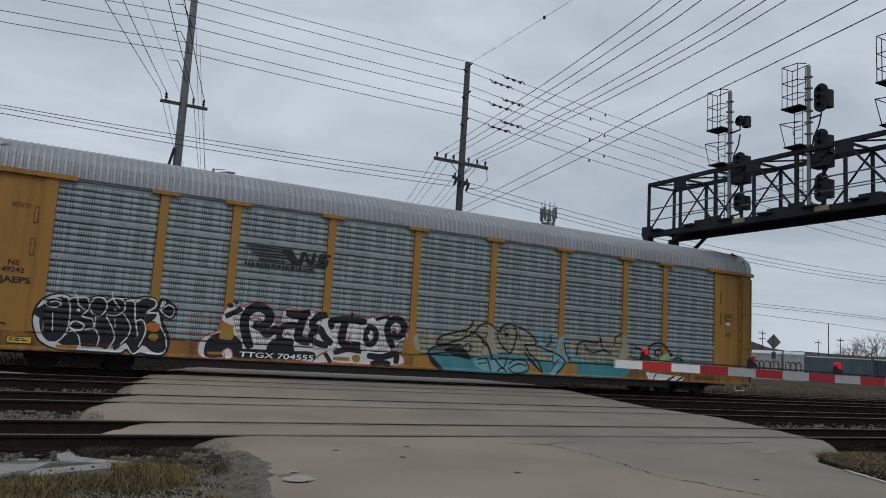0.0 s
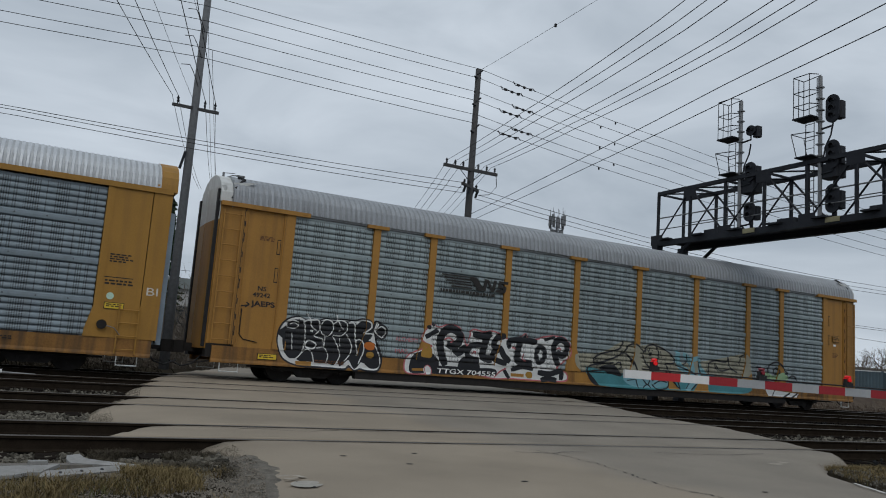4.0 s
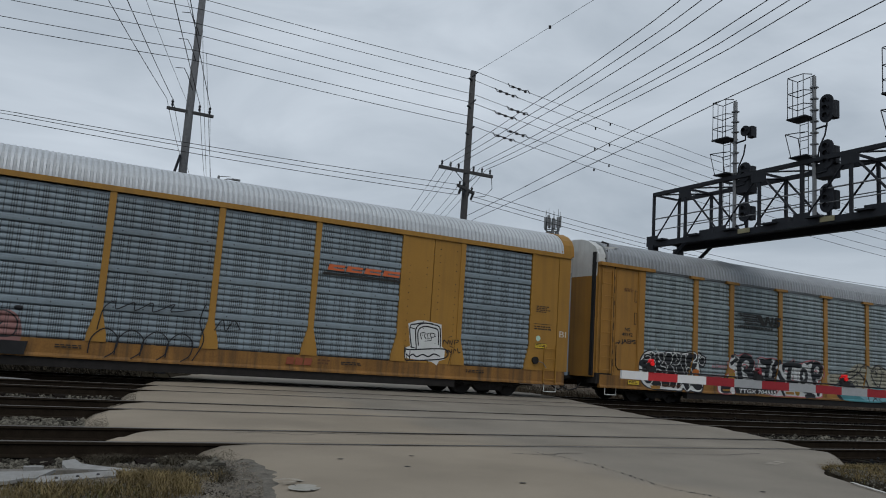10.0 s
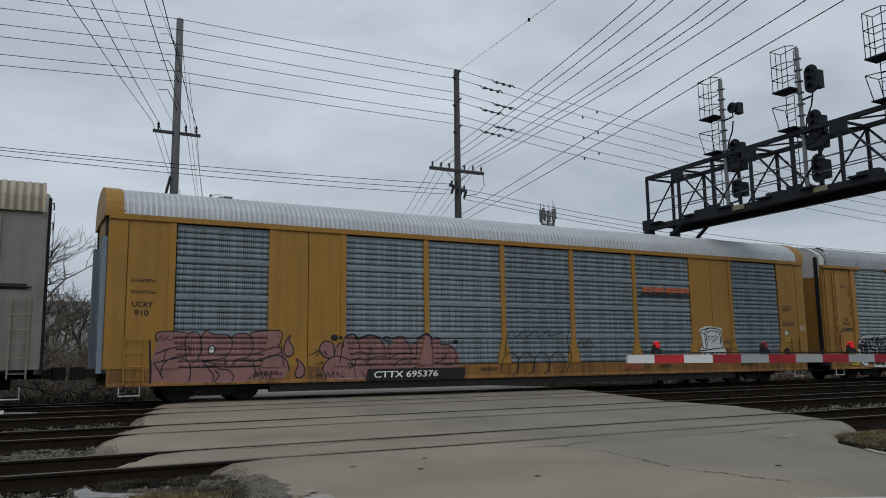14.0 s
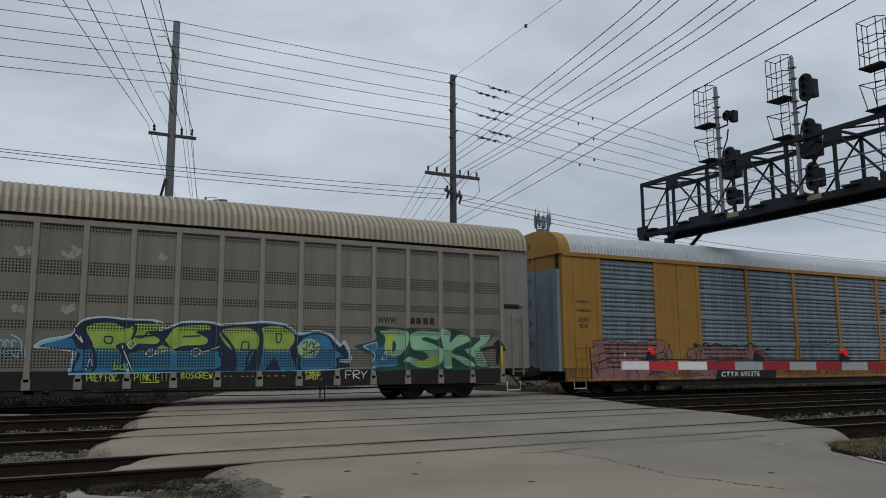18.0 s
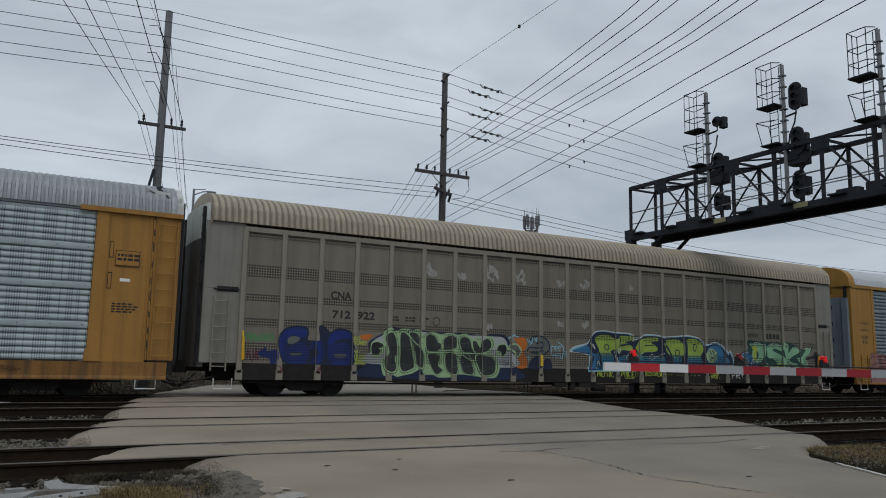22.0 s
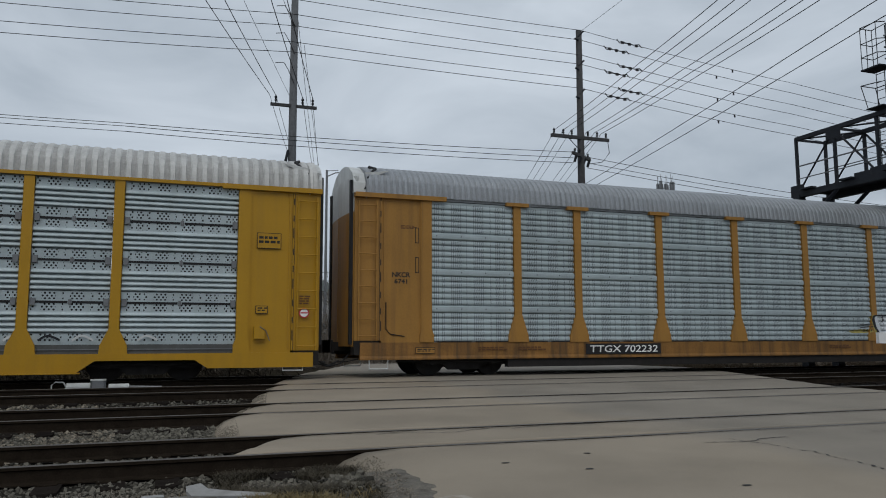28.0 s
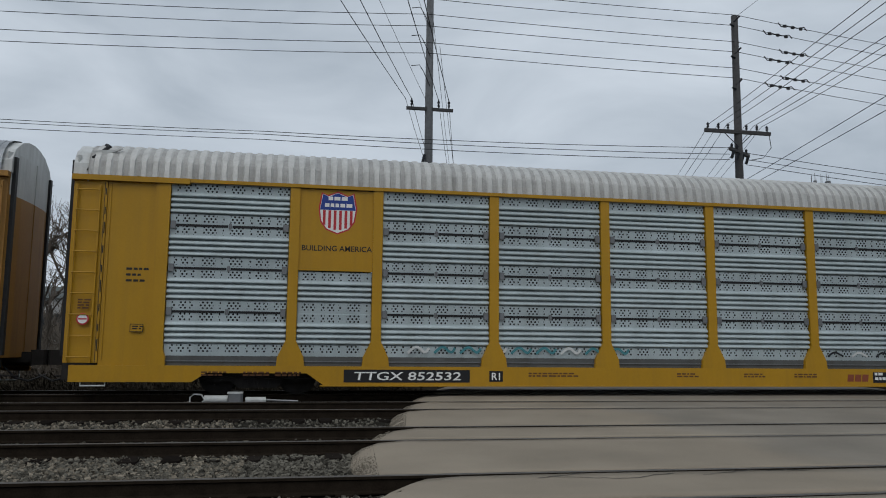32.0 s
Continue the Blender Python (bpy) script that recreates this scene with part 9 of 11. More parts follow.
g.line(SPRAY_Q, 0.015, [(-5.75, 0.91), (-5.46, 0.94)])
g.line(SPRAY_Q, 0.015, [(-5.64, 1.82), (-5.30, 1.85)])
g.line(SPRAY_Q, 0.015, [(-7.00, 1.83), (-6.67, 1.85)])
g.line(SPRAY_Q, 0.015, [(-5.42, 0.90), (-5.10, 0.93)])
g.line(SPRAY_Q, 0.015, [(-6.63, 0.98), (-6.38, 1.02)])
g.line(SPRAY_Q, 0.015, [(-4.83, 1.80), (-4.63, 1.81)])
g.line(SPRAY_Q, 0.015, [(-4.48, 1.41), (-4.15, 1.43)])
g.line(SPRAY_Q, 0.015, [(-6.24, 1.45), (-6.00, 1.47)])
g.line(SPRAY_Q, 0.015, [(-5.93, 0.87), (-5.62, 0.90)])
g.line(SPRAY_Q, 0.015, [(-4.89, 0.77), (-4.56, 0.78)])
g.line(SPRAY_Q, 0.015, [(-4.87, 0.80), (-4.50, 0.82)])
g.line(SPRAY_Q, 0.015, [(-5.47, 1.65), (-5.11, 1.68)])
g.line(SPRAY_Q, 0.015, [(-7.06, 1.79), (-6.72, 1.83)])
g.line(SPRAY_Q, 0.015, [(-7.72, 0.98), (-7.48, 0.99)])
g.line(SPRAY_Q, 0.015, [(-7.00, 1.02), (-6.66, 1.02)])
g.line(SPRAY_Q, 0.015, [(-5.85, 1.84), (-5.53, 1.85)])
g.line(SPRAY_Q, 0.015, [(-4.79, 0.79), (-4.51, 0.82)])
g.line(SPRAY_Q, 0.015, [(-6.97, 1.78), (-6.69, 1.79)])
g.line(SPRAY_Q, 0.015, [(-7.35, 1.41), (-7.08, 1.42)])
g.line(SPRAY_Q, 0.015, [(-7.87, 0.91), (-7.66, 0.94)])
g.line(SPRAY_Q, 0.015, [(-4.75, 1.48), (-4.47, 1.50)])
g.line(SPRAY_Q, 0.015, [(-5.72, 1.22), (-5.43, 1.24)])
g.line(SPRAY_Q, 0.015, [(-4.57, 1.33), (-4.30, 1.35)])
g.line(SPRAY_Q, 0.015, [(-7.22, 1.53), (-6.86, 1.55)])
g.line(SPRAY_Q, 0.015, [(-6.10, 1.87), (-5.85, 1.90)])
g.line(SPRAY_Q, 0.015, [(-7.96, 1.18), (-7.68, 1.19)])
g.line(SPRAY_Q, 0.015, [(-5.79, 1.37), (-5.47, 1.38)])
g.line(SPRAY_Q, 0.015, [(-5.47, 1.06), (-5.30, 1.06)])
g.line(SPRAY_Q, 0.015, [(-5.58, 0.81), (-5.36, 0.82)])
g.line(SPRAY_Q, 0.015, [(-5.93, 1.52), (-5.68, 1.54)])
g.fill(SPRAY_G, [(-8.58, 1.42), (-8.52, 1.62), (-8.30, 1.65), (-8.09, 1.55), (-8.09, 1.38), (-8.20, 1.27), (-8.30, 1.17), (-8.50, 1.20)])
g.fill(SPRAY_K, [(-8.55, 1.42), (-8.49, 1.58), (-8.30, 1.61), (-8.14, 1.52), (-8.31, 1.41), (-8.23, 1.35), (-8.35, 1.23), (-8.49, 1.25)])
g.fill(SPRAY_G, [(-4.07, 1.48), (-3.99, 1.67), (-3.75, 1.71), (-3.62, 1.57), (-3.65, 1.37), (-3.83, 1.26), (-3.98, 1.30), (-4.10, 1.27)])
g.fill(SPRAY_K, [(-4.03, 1.48), (-3.96, 1.63), (-3.75, 1.66), (-3.67, 1.57), (-3.69, 1.40), (-3.83, 1.30), (-3.89, 1.42)])
g.fill(SPRAY_G, [(-3.64, 1.57), (-3.45, 1.71), (-3.20, 1.69), (-3.07, 1.52), (-3.10, 1.35), (-3.25, 1.25), (-3.35, 1.37), (-3.56, 1.48)])
g.fill(SPRAY_Q, [(-3.56, 1.59), (-3.41, 1.67), (-3.23, 1.64), (-3.12, 1.50), (-3.15, 1.38), (-3.25, 1.31), (-3.32, 1.43)])
g.line(SPRAY_K, 0.026, [(-3.94, 1.09), (-3.74, 1.12)])
g.line(SPRAY_K, 0.026, [(-3.83, 1.10), (-3.79, 0.95)])
g.line(SPRAY_K, 0.026, [(-3.70, 0.95), (-3.71, 1.10), (-3.61, 1.01), (-3.59, 1.12)])
g.line(SPRAY_K, 0.026, [(-3.49, 1.09), (-3.40, 0.99), (-3.49, 0.95), (-3.52, 1.06)])
g.done()
g = Piece(car_cn, "orange and grey sprayed shapes")
g.fill(SPRAY_O, [(-3.36, 1.88), (-3.14, 1.94), (-2.89, 1.89), (-2.83, 1.67), (-2.95, 1.44), (-2.82, 1.15), (-2.88, 0.93), (-3.19, 0.91), (-3.25, 1.09), (-3.10, 1.38), (-3.23, 1.72)])
g.fill(SPRAY_O, [(-8.91, 1.79), (-8.58, 1.84), (-8.53, 1.75), (-8.71, 1.65), (-8.86, 1.69)])
g.line(SPRAY_Y, 0.051, [(-3.57, 1.88), (-3.39, 1.98), (-3.17, 1.93)])
g.fill(SPRAY_Q, [(-2.73, 1.61), (-2.70, 1.84), (-2.45, 1.97), (-2.13, 1.97), (-1.92, 1.74), (-1.95, 1.48), (-2.19, 1.39), (-2.64, 1.44)])
g.line(SPRAY_N, 0.051, [(-2.77, 1.69), (-2.64, 1.93), (-2.33, 1.99), (-2.00, 1.88), (-1.88, 1.62), (-2.03, 1.42), (-2.32, 1.32), (-2.51, 1.15), (-2.57, 1.04)])
g.line(SPRAY_N, 0.051, [(-2.82, 1.47), (-2.70, 1.60), (-2.32, 1.59), (-2.16, 1.68), (-2.29, 1.79), (-2.44, 1.73)])
g.line(SPRAY_N, 0.051, [(-2.19, 1.53), (-2.45, 1.44), (-2.67, 1.44)])
g.fill(SPRAY_N, [(-2.76, 1.04), (-2.57, 1.27), (-2.32, 1.30), (-2.25, 0.93), (-2.72, 0.90)])
g.fill(SPRAY_N, [(-2.15, 0.93), (-2.11, 1.20), (-1.87, 1.23), (-1.79, 1.04), (-1.80, 0.91)])
g.fill(SIGNY, [(-2.31, 1.36), (-2.18, 1.36), (-2.17, 0.99), (-2.31, 0.99)], 0)
g.line(SPRAY_Y, 0.036, [(-2.83, 1.89), (-2.73, 1.70)])
g.line(SPRAY_Y, 0.036, [(-2.74, 1.84), (-2.64, 1.73), (-2.61, 1.93)])
g.line(SPRAY_Y, 0.036, [(-2.52, 1.93), (-2.44, 1.82), (-2.42, 1.95)])
g.line(SPRAY_Y, 0.036, [(-2.82, 1.27), (-2.73, 1.30), (-2.76, 1.12)])
g.line(SPRAY_Y, 0.031, [(-1.80, 1.45), (-1.82, 1.65), (-1.68, 1.65), (-1.67, 1.54)])
g.line(SPRAY_Y, 0.031, [(-1.61, 1.45), (-1.62, 1.68), (-1.53, 1.60)])
g.line(SPRAY_Y, 0.031, [(-1.48, 1.51), (-1.49, 1.66), (-1.40, 1.64)])
g.line(SPRAY_Y, 0.031, [(-1.84, 1.39), (-1.28, 1.42)])
g.line(SPRAY_Y, 0.031, [(-1.51, 1.80), (-1.31, 1.66), (-1.26, 1.34)])
g.line(SPRAY_Y, 0.031, [(-1.77, 1.25), (-1.75, 1.36), (-1.61, 1.36), (-1.61, 1.25)])
g.line(SPRAY_Y, 0.031, [(-1.54, 1.25), (-1.54, 1.36)])
g.line(SPRAY_Y, 0.031, [(-1.48, 1.36), (-1.36, 1.25), (-1.34, 1.38)])
g.line(SPRAY_Y, 0.031, [(-1.21, 1.51), (-1.20, 1.28)])
g.done()
# third car: lime and blue letters
g = Piece(car_cn, "lime and blue graffiti lettering with dark and white rims")
g.fill(SPRAY_Y, [(-1.01, 1.50), (-0.83, 1.67), (-0.22, 1.82), (-0.11, 2.02), (0.10, 2.22), (0.56, 2.28), (1.07, 2.24), (1.73, 2.23), (1.96, 2.06), (2.49, 2.20), (3.12, 2.21), (3.43, 2.15), (4.08, 2.20), (4.74, 2.25), (5.33, 2.16), (5.66, 1.94), (6.19, 2.03), (6.63, 1.92), (6.90, 1.62), (7.06, 1.72), (7.26, 1.19), (6.86, 1.14), (6.80, 0.90), (3.09, 0.88), (0.13, 0.83), (-0.22, 0.88), (-0.15, 1.35), (-0.42, 1.45)])
g.fill(SPRAY_N, [(-0.90, 1.53), (-0.22, 1.77), (-0.15, 2.01), (0.14, 2.19), (0.56, 2.25), (1.07, 2.20), (1.70, 2.19), (1.94, 2.01), (2.49, 2.15), (3.12, 2.17), (3.43, 2.10), (4.08, 2.16), (4.74, 2.20), (5.29, 2.12), (5.64, 1.88), (6.17, 1.97), (6.57, 1.87), (6.86, 1.55), (7.02, 1.63), (7.17, 1.24), (6.86, 1.19), (6.76, 0.93), (0.13, 0.88), (-0.15, 0.92), (-0.06, 1.38), (-0.28, 1.44)])
g.fill(two, [(0.06, 0.93), (0.03, 1.17), (0.13, 1.41), (0.31, 1.56), (0.13, 1.93), (0.24, 2.08), (0.70, 2.14), (1.10, 1.99), (1.29, 2.12), (1.88, 2.11), (1.96, 1.99), (1.58, 1.91), (1.88, 1.74), (1.80, 1.61), (1.39, 1.61), (1.17, 1.49), (1.03, 1.63), (0.85, 1.55), (0.99, 1.36), (0.84, 0.93)])
g.fill(two, [(1.06, 0.93), (1.17, 1.35), (1.72, 1.46), (1.95, 1.59), (2.14, 1.87), (2.34, 2.06), (3.11, 2.11), (3.15, 1.99), (2.80, 1.93), (3.11, 1.76), (3.03, 1.60), (2.48, 1.56), (2.33, 1.43), (3.42, 1.41), (3.49, 1.22), (3.33, 0.96), (1.87, 0.93)])
g.fill(two, [(3.43, 1.97), (4.08, 2.09), (4.46, 1.91), (4.47, 1.52), (4.17, 0.96), (3.88, 0.96), (3.85, 1.35), (3.58, 1.64)])
g.fill(two, [(4.53, 2.01), (4.99, 2.14), (5.45, 1.97), (5.53, 1.70), (5.39, 1.46), (5.58, 0.93), (5.16, 0.93), (4.96, 1.23), (4.70, 0.93), (4.53, 0.93), (4.63, 1.52)])
g.fill(SPRAY_U, [(-0.83, 1.54), (-0.22, 1.73), (-0.04, 1.47), (0.38, 1.44), (0.31, 1.11), (0.06, 0.94), (-0.11, 0.96), (0.03, 1.34), (-0.22, 1.44), (-0.42, 1.49)])
g.fill(SPRAY_U, [(5.61, 1.53), (5.79, 1.80), (6.18, 1.92), (6.53, 1.82), (6.74, 1.48), (7.04, 1.28), (6.76, 1.24), (6.72, 0.97), (5.75, 0.93), (5.72, 1.20)])
g.line(SPRAY_N, 0.037, [(0.57, 1.78), (0.74, 1.77), (0.72, 1.61), (0.57, 1.65), (0.57, 1.78)])
g.line(SPRAY_N, 0.037, [(1.58, 1.91), (1.47, 1.77), (1.28, 1.79), (1.65, 1.83)])
g.line(SPRAY_N, 0.037, [(4.06, 1.68), (4.23, 1.66), (4.21, 1.48), (4.04, 1.48), (4.06, 1.68)])
g.line(SPRAY_N, 0.037, [(5.00, 1.92), (5.15, 1.89), (5.11, 1.69), (5.01, 1.69), (5.00, 1.92)])
g.line(SPRAY_N, 0.037, [(1.10, 1.60), (1.21, 1.70), (1.28, 1.59), (1.17, 1.49), (1.10, 1.60)])
g.line(SPRAY_N, 0.043, [(1.54, 1.39), (1.65, 1.49), (1.80, 1.43), (1.66, 1.29), (1.54, 1.35)])
g.line(SPRAY_N, 0.043, [(2.67, 1.44), (2.83, 1.50), (2.94, 1.39), (2.79, 1.30), (2.67, 1.37)])
g.line(SPRAY_N, 0.043, [(0.85, 1.55), (1.00, 1.35), (1.20, 0.93)])
g.line(SPRAY_N, 0.043, [(0.17, 0.96), (0.24, 1.23), (0.33, 1.05), (0.17, 0.96)])
g.line(SPRAY_N, 0.037, [(2.33, 1.43), (1.95, 1.59), (1.76, 1.43)])
g.line(SPRAY_N, 0.043, [(4.47, 1.45), (4.62, 0.93)])
g.line(SPRAY_N, 0.049, [(4.17, 0.96), (4.26, 1.39), (4.47, 1.45)])
g.line(SPRAY_W, 0.030, [(-1.01, 1.50), (-0.83, 1.67), (-0.22, 1.82), (-0.11, 2.02), (0.10, 2.22), (0.56, 2.28), (1.07, 2.24), (1.73, 2.23)])
g.line(SPRAY_W, 0.030, [(1.73, 2.23), (2.00, 2.12), (1.88, 1.96), (2.18, 2.06), (2.49, 2.20), (3.12, 2.21), (3.43, 2.15)])
g.line(SPRAY_W, 0.030, [(3.43, 2.15), (4.08, 2.20), (4.74, 2.25), (5.33, 2.16), (5.66, 1.94), (6.19, 2.03), (6.63, 1.92)])
g.line(SPRAY_W, 0.030, [(6.63, 1.92), (6.90, 1.62), (7.06, 1.72), (7.26, 1.19), (6.86, 1.14)])
g.line(SPRAY_W, 0.030, [(-1.01, 1.50), (-0.42, 1.45), (-0.15, 1.35), (-0.22, 0.93)])
g.line(SPRAY_W, 0.030, [(-0.01, 1.78), (0.06, 1.62), (-0.11, 1.83)])
g.line(SPRAY_W, 0.030, [(1.80, 1.35), (2.33, 1.53)])
g.line(SPRAY_W, 0.030, [(2.90, 1.36), (3.42, 1.54)])
g.line(SPRAY_W, 0.030, [(1.09, 0.93), (1.20, 0.99), (1.13, 0.88)])
g.fill(SPRAY_G, [(5.56, 1.50), (5.83, 1.77), (6.13, 1.76), (6.30, 1.57), (6.16, 1.30), (5.90, 1.23), (5.68, 1.33)])
g.line(SPRAY_N, 0.030, [(5.76, 1.64), (5.91, 1.70), (5.86, 1.50), (5.75, 1.53)])
g.line(SPRAY_N, 0.030, [(5.95, 1.54), (6.04, 1.71), (6.10, 1.54)])
g.line(SPRAY_N, 0.030, [(6.18, 1.71), (6.08, 1.54), (6.30, 1.57)])
g.line(SPRAY_N, 0.030, [(5.73, 1.30), (6.30, 1.54)])
g.line(SPRAY_N, 0.030, [(5.99, 1.39), (6.12, 1.44), (6.07, 1.27)])
g.line(SPRAY_L, 0.030, [(0.84, 1.11), (0.83, 0.96), (0.93, 0.99), (0.88, 1.05)])
g.line(SPRAY_L, 0.030, [(0.97, 1.08), (0.97, 0.96), (1.07, 0.98), (1.04, 1.08)])
g.line(SPRAY_L, 0.030, [(1.12, 1.11), (1.17, 0.96)])
g.line(SPRAY_L, 0.030, [(0.83, 1.16), (1.00, 1.17)])
g.line(SPRAY_N, 0.079, [(0.98, 1.57), (1.10, 1.35), (1.22, 0.92)])
g.line(SPRAY_N, 0.079, [(2.11, 1.97), (1.99, 1.71), (2.10, 1.57)])
g.line(SPRAY_N, 0.073, [(3.42, 1.39), (3.53, 1.19), (3.80, 0.92)])
g.line(SPRAY_N, 0.079, [(3.34, 2.09), (3.47, 1.93), (3.82, 1.48), (3.88, 0.93)])
g.line(SPRAY_N, 0.079, [(4.53, 2.05), (4.60, 1.65), (4.42, 1.38), (4.22, 0.93)])
g.line(SPRAY_N, 0.067, [(4.96, 1.23), (4.78, 0.93)])
g.line(SPRAY_N, 0.067, [(5.53, 1.70), (5.60, 1.39), (5.69, 0.92)])
g.line(SPRAY_N, 0.061, [(1.21, 2.10), (1.30, 1.98), (1.21, 1.73)])
g.line(SPRAY_N, 0.055, [(1.43, 1.80), (1.80, 1.83)])
g.line(SPRAY_N, 0.055, [(2.49, 1.81), (2.91, 1.83)])
g.line(SPRAY_N, 0.073, [(0.31, 1.50), (0.38, 1.11), (0.33, 0.92)])
g.line(SPRAY_W, 0.024, [(1.56, 1.35), (1.67, 1.48), (1.81, 1.41), (1.68, 1.28), (1.56, 1.34)])
g.line(SPRAY_W, 0.024, [(2.70, 1.42), (2.84, 1.50), (2.96, 1.39), (2.80, 1.29), (2.69, 1.36)])
g.line(SPRAY_W, 0.024, [(1.25, 0.92), (1.06, 1.35), (0.98, 1.57)])
g.line(SPRAY_W, 0.024, [(1.10, 1.59), (1.21, 1.69), (1.30, 1.60), (1.18, 1.48), (1.10, 1.59)])
g.line(SPRAY_W, 0.024, [(0.17, 0.94), (0.25, 1.22), (0.33, 1.04)])
g.done()
# third car: pale green letters
g = Piece(car_cn, "pale green graffiti lettering with dark rim")
g.fill(DG, [(7.35, 1.58), (7.74, 1.69), (8.07, 1.84), (7.95, 2.06), (8.16, 2.20), (8.91, 2.13), (9.17, 2.16), (9.68, 2.09), (10.21, 2.14), (10.75, 2.15), (11.23, 1.93), (11.86, 1.88), (12.18, 2.07), (12.03, 1.79), (11.71, 1.58), (11.85, 1.19), (12.02, 0.97), (11.42, 0.87), (10.20, 0.90), (8.91, 0.89), (8.17, 0.85), (7.86, 0.95), (7.92, 1.25), (7.74, 1.39)])
g.fill(SPRAY_U, [(7.63, 1.58), (8.04, 1.71), (8.07, 1.56), (8.35, 1.59), (8.29, 1.36), (8.66, 1.31), (8.74, 1.02), (8.17, 0.98), (7.91, 0.92), (7.95, 1.17), (8.10, 1.34)])
g.fill(AQUA_S, [(8.19, 2.03), (8.66, 2.09), (9.07, 2.02), (9.10, 1.76), (8.97, 1.45), (8.72, 1.28), (8.38, 1.36), (8.32, 1.64), (8.36, 1.87)])
g.fill(SPRAY_L, [(8.32, 1.95), (8.60, 1.96), (8.66, 1.65), (8.60, 1.39), (8.41, 1.42), (8.38, 1.76)])
g.fill(DG, [(8.60, 1.76), (8.71, 1.65), (8.67, 1.48), (8.58, 1.45)])
g.fill(AQUA_S, [(9.17, 1.94), (9.55, 2.07), (10.16, 2.02), (10.11, 1.80), (9.75, 1.89), (9.58, 1.80), (10.01, 1.66), (10.31, 1.46), (10.27, 1.17), (10.00, 0.98), (9.42, 0.97), (9.16, 1.11), (8.94, 1.14), (9.16, 1.28), (9.55, 1.17), (9.81, 1.22), (9.68, 1.42), (9.29, 1.51), (9.15, 1.71)])
g.fill(SPRAY_L, [(9.29, 1.11), (9.55, 1.14), (9.94, 1.28), (10.20, 1.22), (10.00, 1.03), (9.48, 1.00)])
g.fill(AQUA_S, [(10.20, 2.10), (10.58, 2.07), (10.56, 1.72), (10.85, 1.96), (11.09, 1.97), (11.30, 1.79), (10.74, 1.55), (10.67, 1.37), (11.08, 1.28), (11.46, 1.01), (11.15, 1.01), (10.64, 1.28), (10.64, 0.96), (10.37, 0.96), (10.34, 1.37)])
g.fill(AQUA_S, [(11.29, 1.55), (11.68, 1.82), (11.65, 1.94), (12.04, 1.96), (11.86, 1.70), (11.40, 1.49)])
g.fill(AQUA_S, [(11.12, 1.52), (11.68, 1.54), (11.78, 1.31), (11.93, 1.00), (11.56, 1.00), (11.46, 1.22), (11.22, 1.37)])
g.line(SPRAY_W, 0.022, [(7.63, 1.58), (8.04, 1.71), (8.07, 1.56)])
g.line(SPRAY_W, 0.022, [(7.63, 1.58), (7.98, 1.36), (7.91, 1.14)])
g.line(SPRAY_W, 0.022, [(7.91, 0.95), (8.14, 1.02), (8.74, 1.02)])
g.line(SPRAY_W, 0.022, [(8.19, 2.03), (8.66, 2.09), (9.07, 2.02)])
g.line(SPRAY_W, 0.022, [(9.17, 1.94), (9.55, 2.07), (10.16, 2.02)])
g.line(SPRAY_W, 0.022, [(10.20, 2.10), (10.58, 2.07)])
g.line(SPRAY_W, 0.022, [(11.65, 1.94), (12.04, 1.96), (11.86, 1.70)])
g.line(SPRAY_W, 0.022, [(8.94, 1.14), (9.16, 1.28)])
g.line(SPRAY_W, 0.022, [(11.93, 1.00), (11.74, 1.37)])
g.line(SPRAY_W, 0.022, [(8.23, 1.20), (8.38, 1.48), (8.36, 1.20), (8.23, 1.20)])
g.line(SPRAY_K, 0.109, [(11.71, 1.49), (12.14, 1.58), (12.50, 1.50)])
g.fill(SPRAY_K, [(12.18, 1.67), (12.36, 1.83), (12.50, 1.68), (12.65, 1.47), (12.42, 1.43), (12.34, 1.01), (12.24, 1.19), (12.28, 1.49)])
g.done()
# third car: small tags on the sill
g = Piece(car_cn, "small lime and white sill tags")
g.line(SPRAY_L, 0.023, [(0.21, 0.67), (0.20, 0.84), (0.27, 0.84), (0.28, 0.77), (0.21, 0.74)])
g.line(SPRAY_L, 0.023, [(0.31, 0.67), (0.30, 0.84), (0.36, 0.84), (0.37, 0.77), (0.30, 0.76), (0.38, 0.67)])
g.line(SPRAY_L, 0.023, [(0.46, 0.84), (0.39, 0.84), (0.40, 0.67), (0.47, 0.67), (0.47, 0.67)])
g.line(SPRAY_L, 0.023, [(0.40, 0.75), (0.45, 0.75)])
g.line(SPRAY_L, 0.023, [(0.49, 0.84), (0.52, 0.75), (0.56, 0.84)])
g.line(SPRAY_L, 0.023, [(0.52, 0.75), (0.52, 0.67)])
g.line(SPRAY_L, 0.023, [(0.70, 0.84), (0.64, 0.84), (0.64, 0.66)])
g.line(SPRAY_L, 0.023, [(0.64, 0.75), (0.69, 0.75)])
g.line(SPRAY_L, 0.023, [(0.74, 0.84), (0.73, 0.75), (0.75, 0.66), (0.79, 0.70), (0.78, 0.80), (0.74, 0.84)])
g.line(SPRAY_L, 0.023, [(0.82, 0.66), (0.81, 0.84), (0.87, 0.84), (0.87, 0.77), (0.81, 0.75), (0.88, 0.66)])
g.line(SPRAY_L, 0.023, [(0.93, 0.70), (0.93, 0.66)])
g.line(SPRAY_L, 0.023, [(1.32, 0.67), (1.32, 0.85), (1.39, 0.84), (1.40, 0.77), (1.32, 0.74)])
g.line(SPRAY_L, 0.023, [(1.46, 0.84), (1.46, 0.67)])
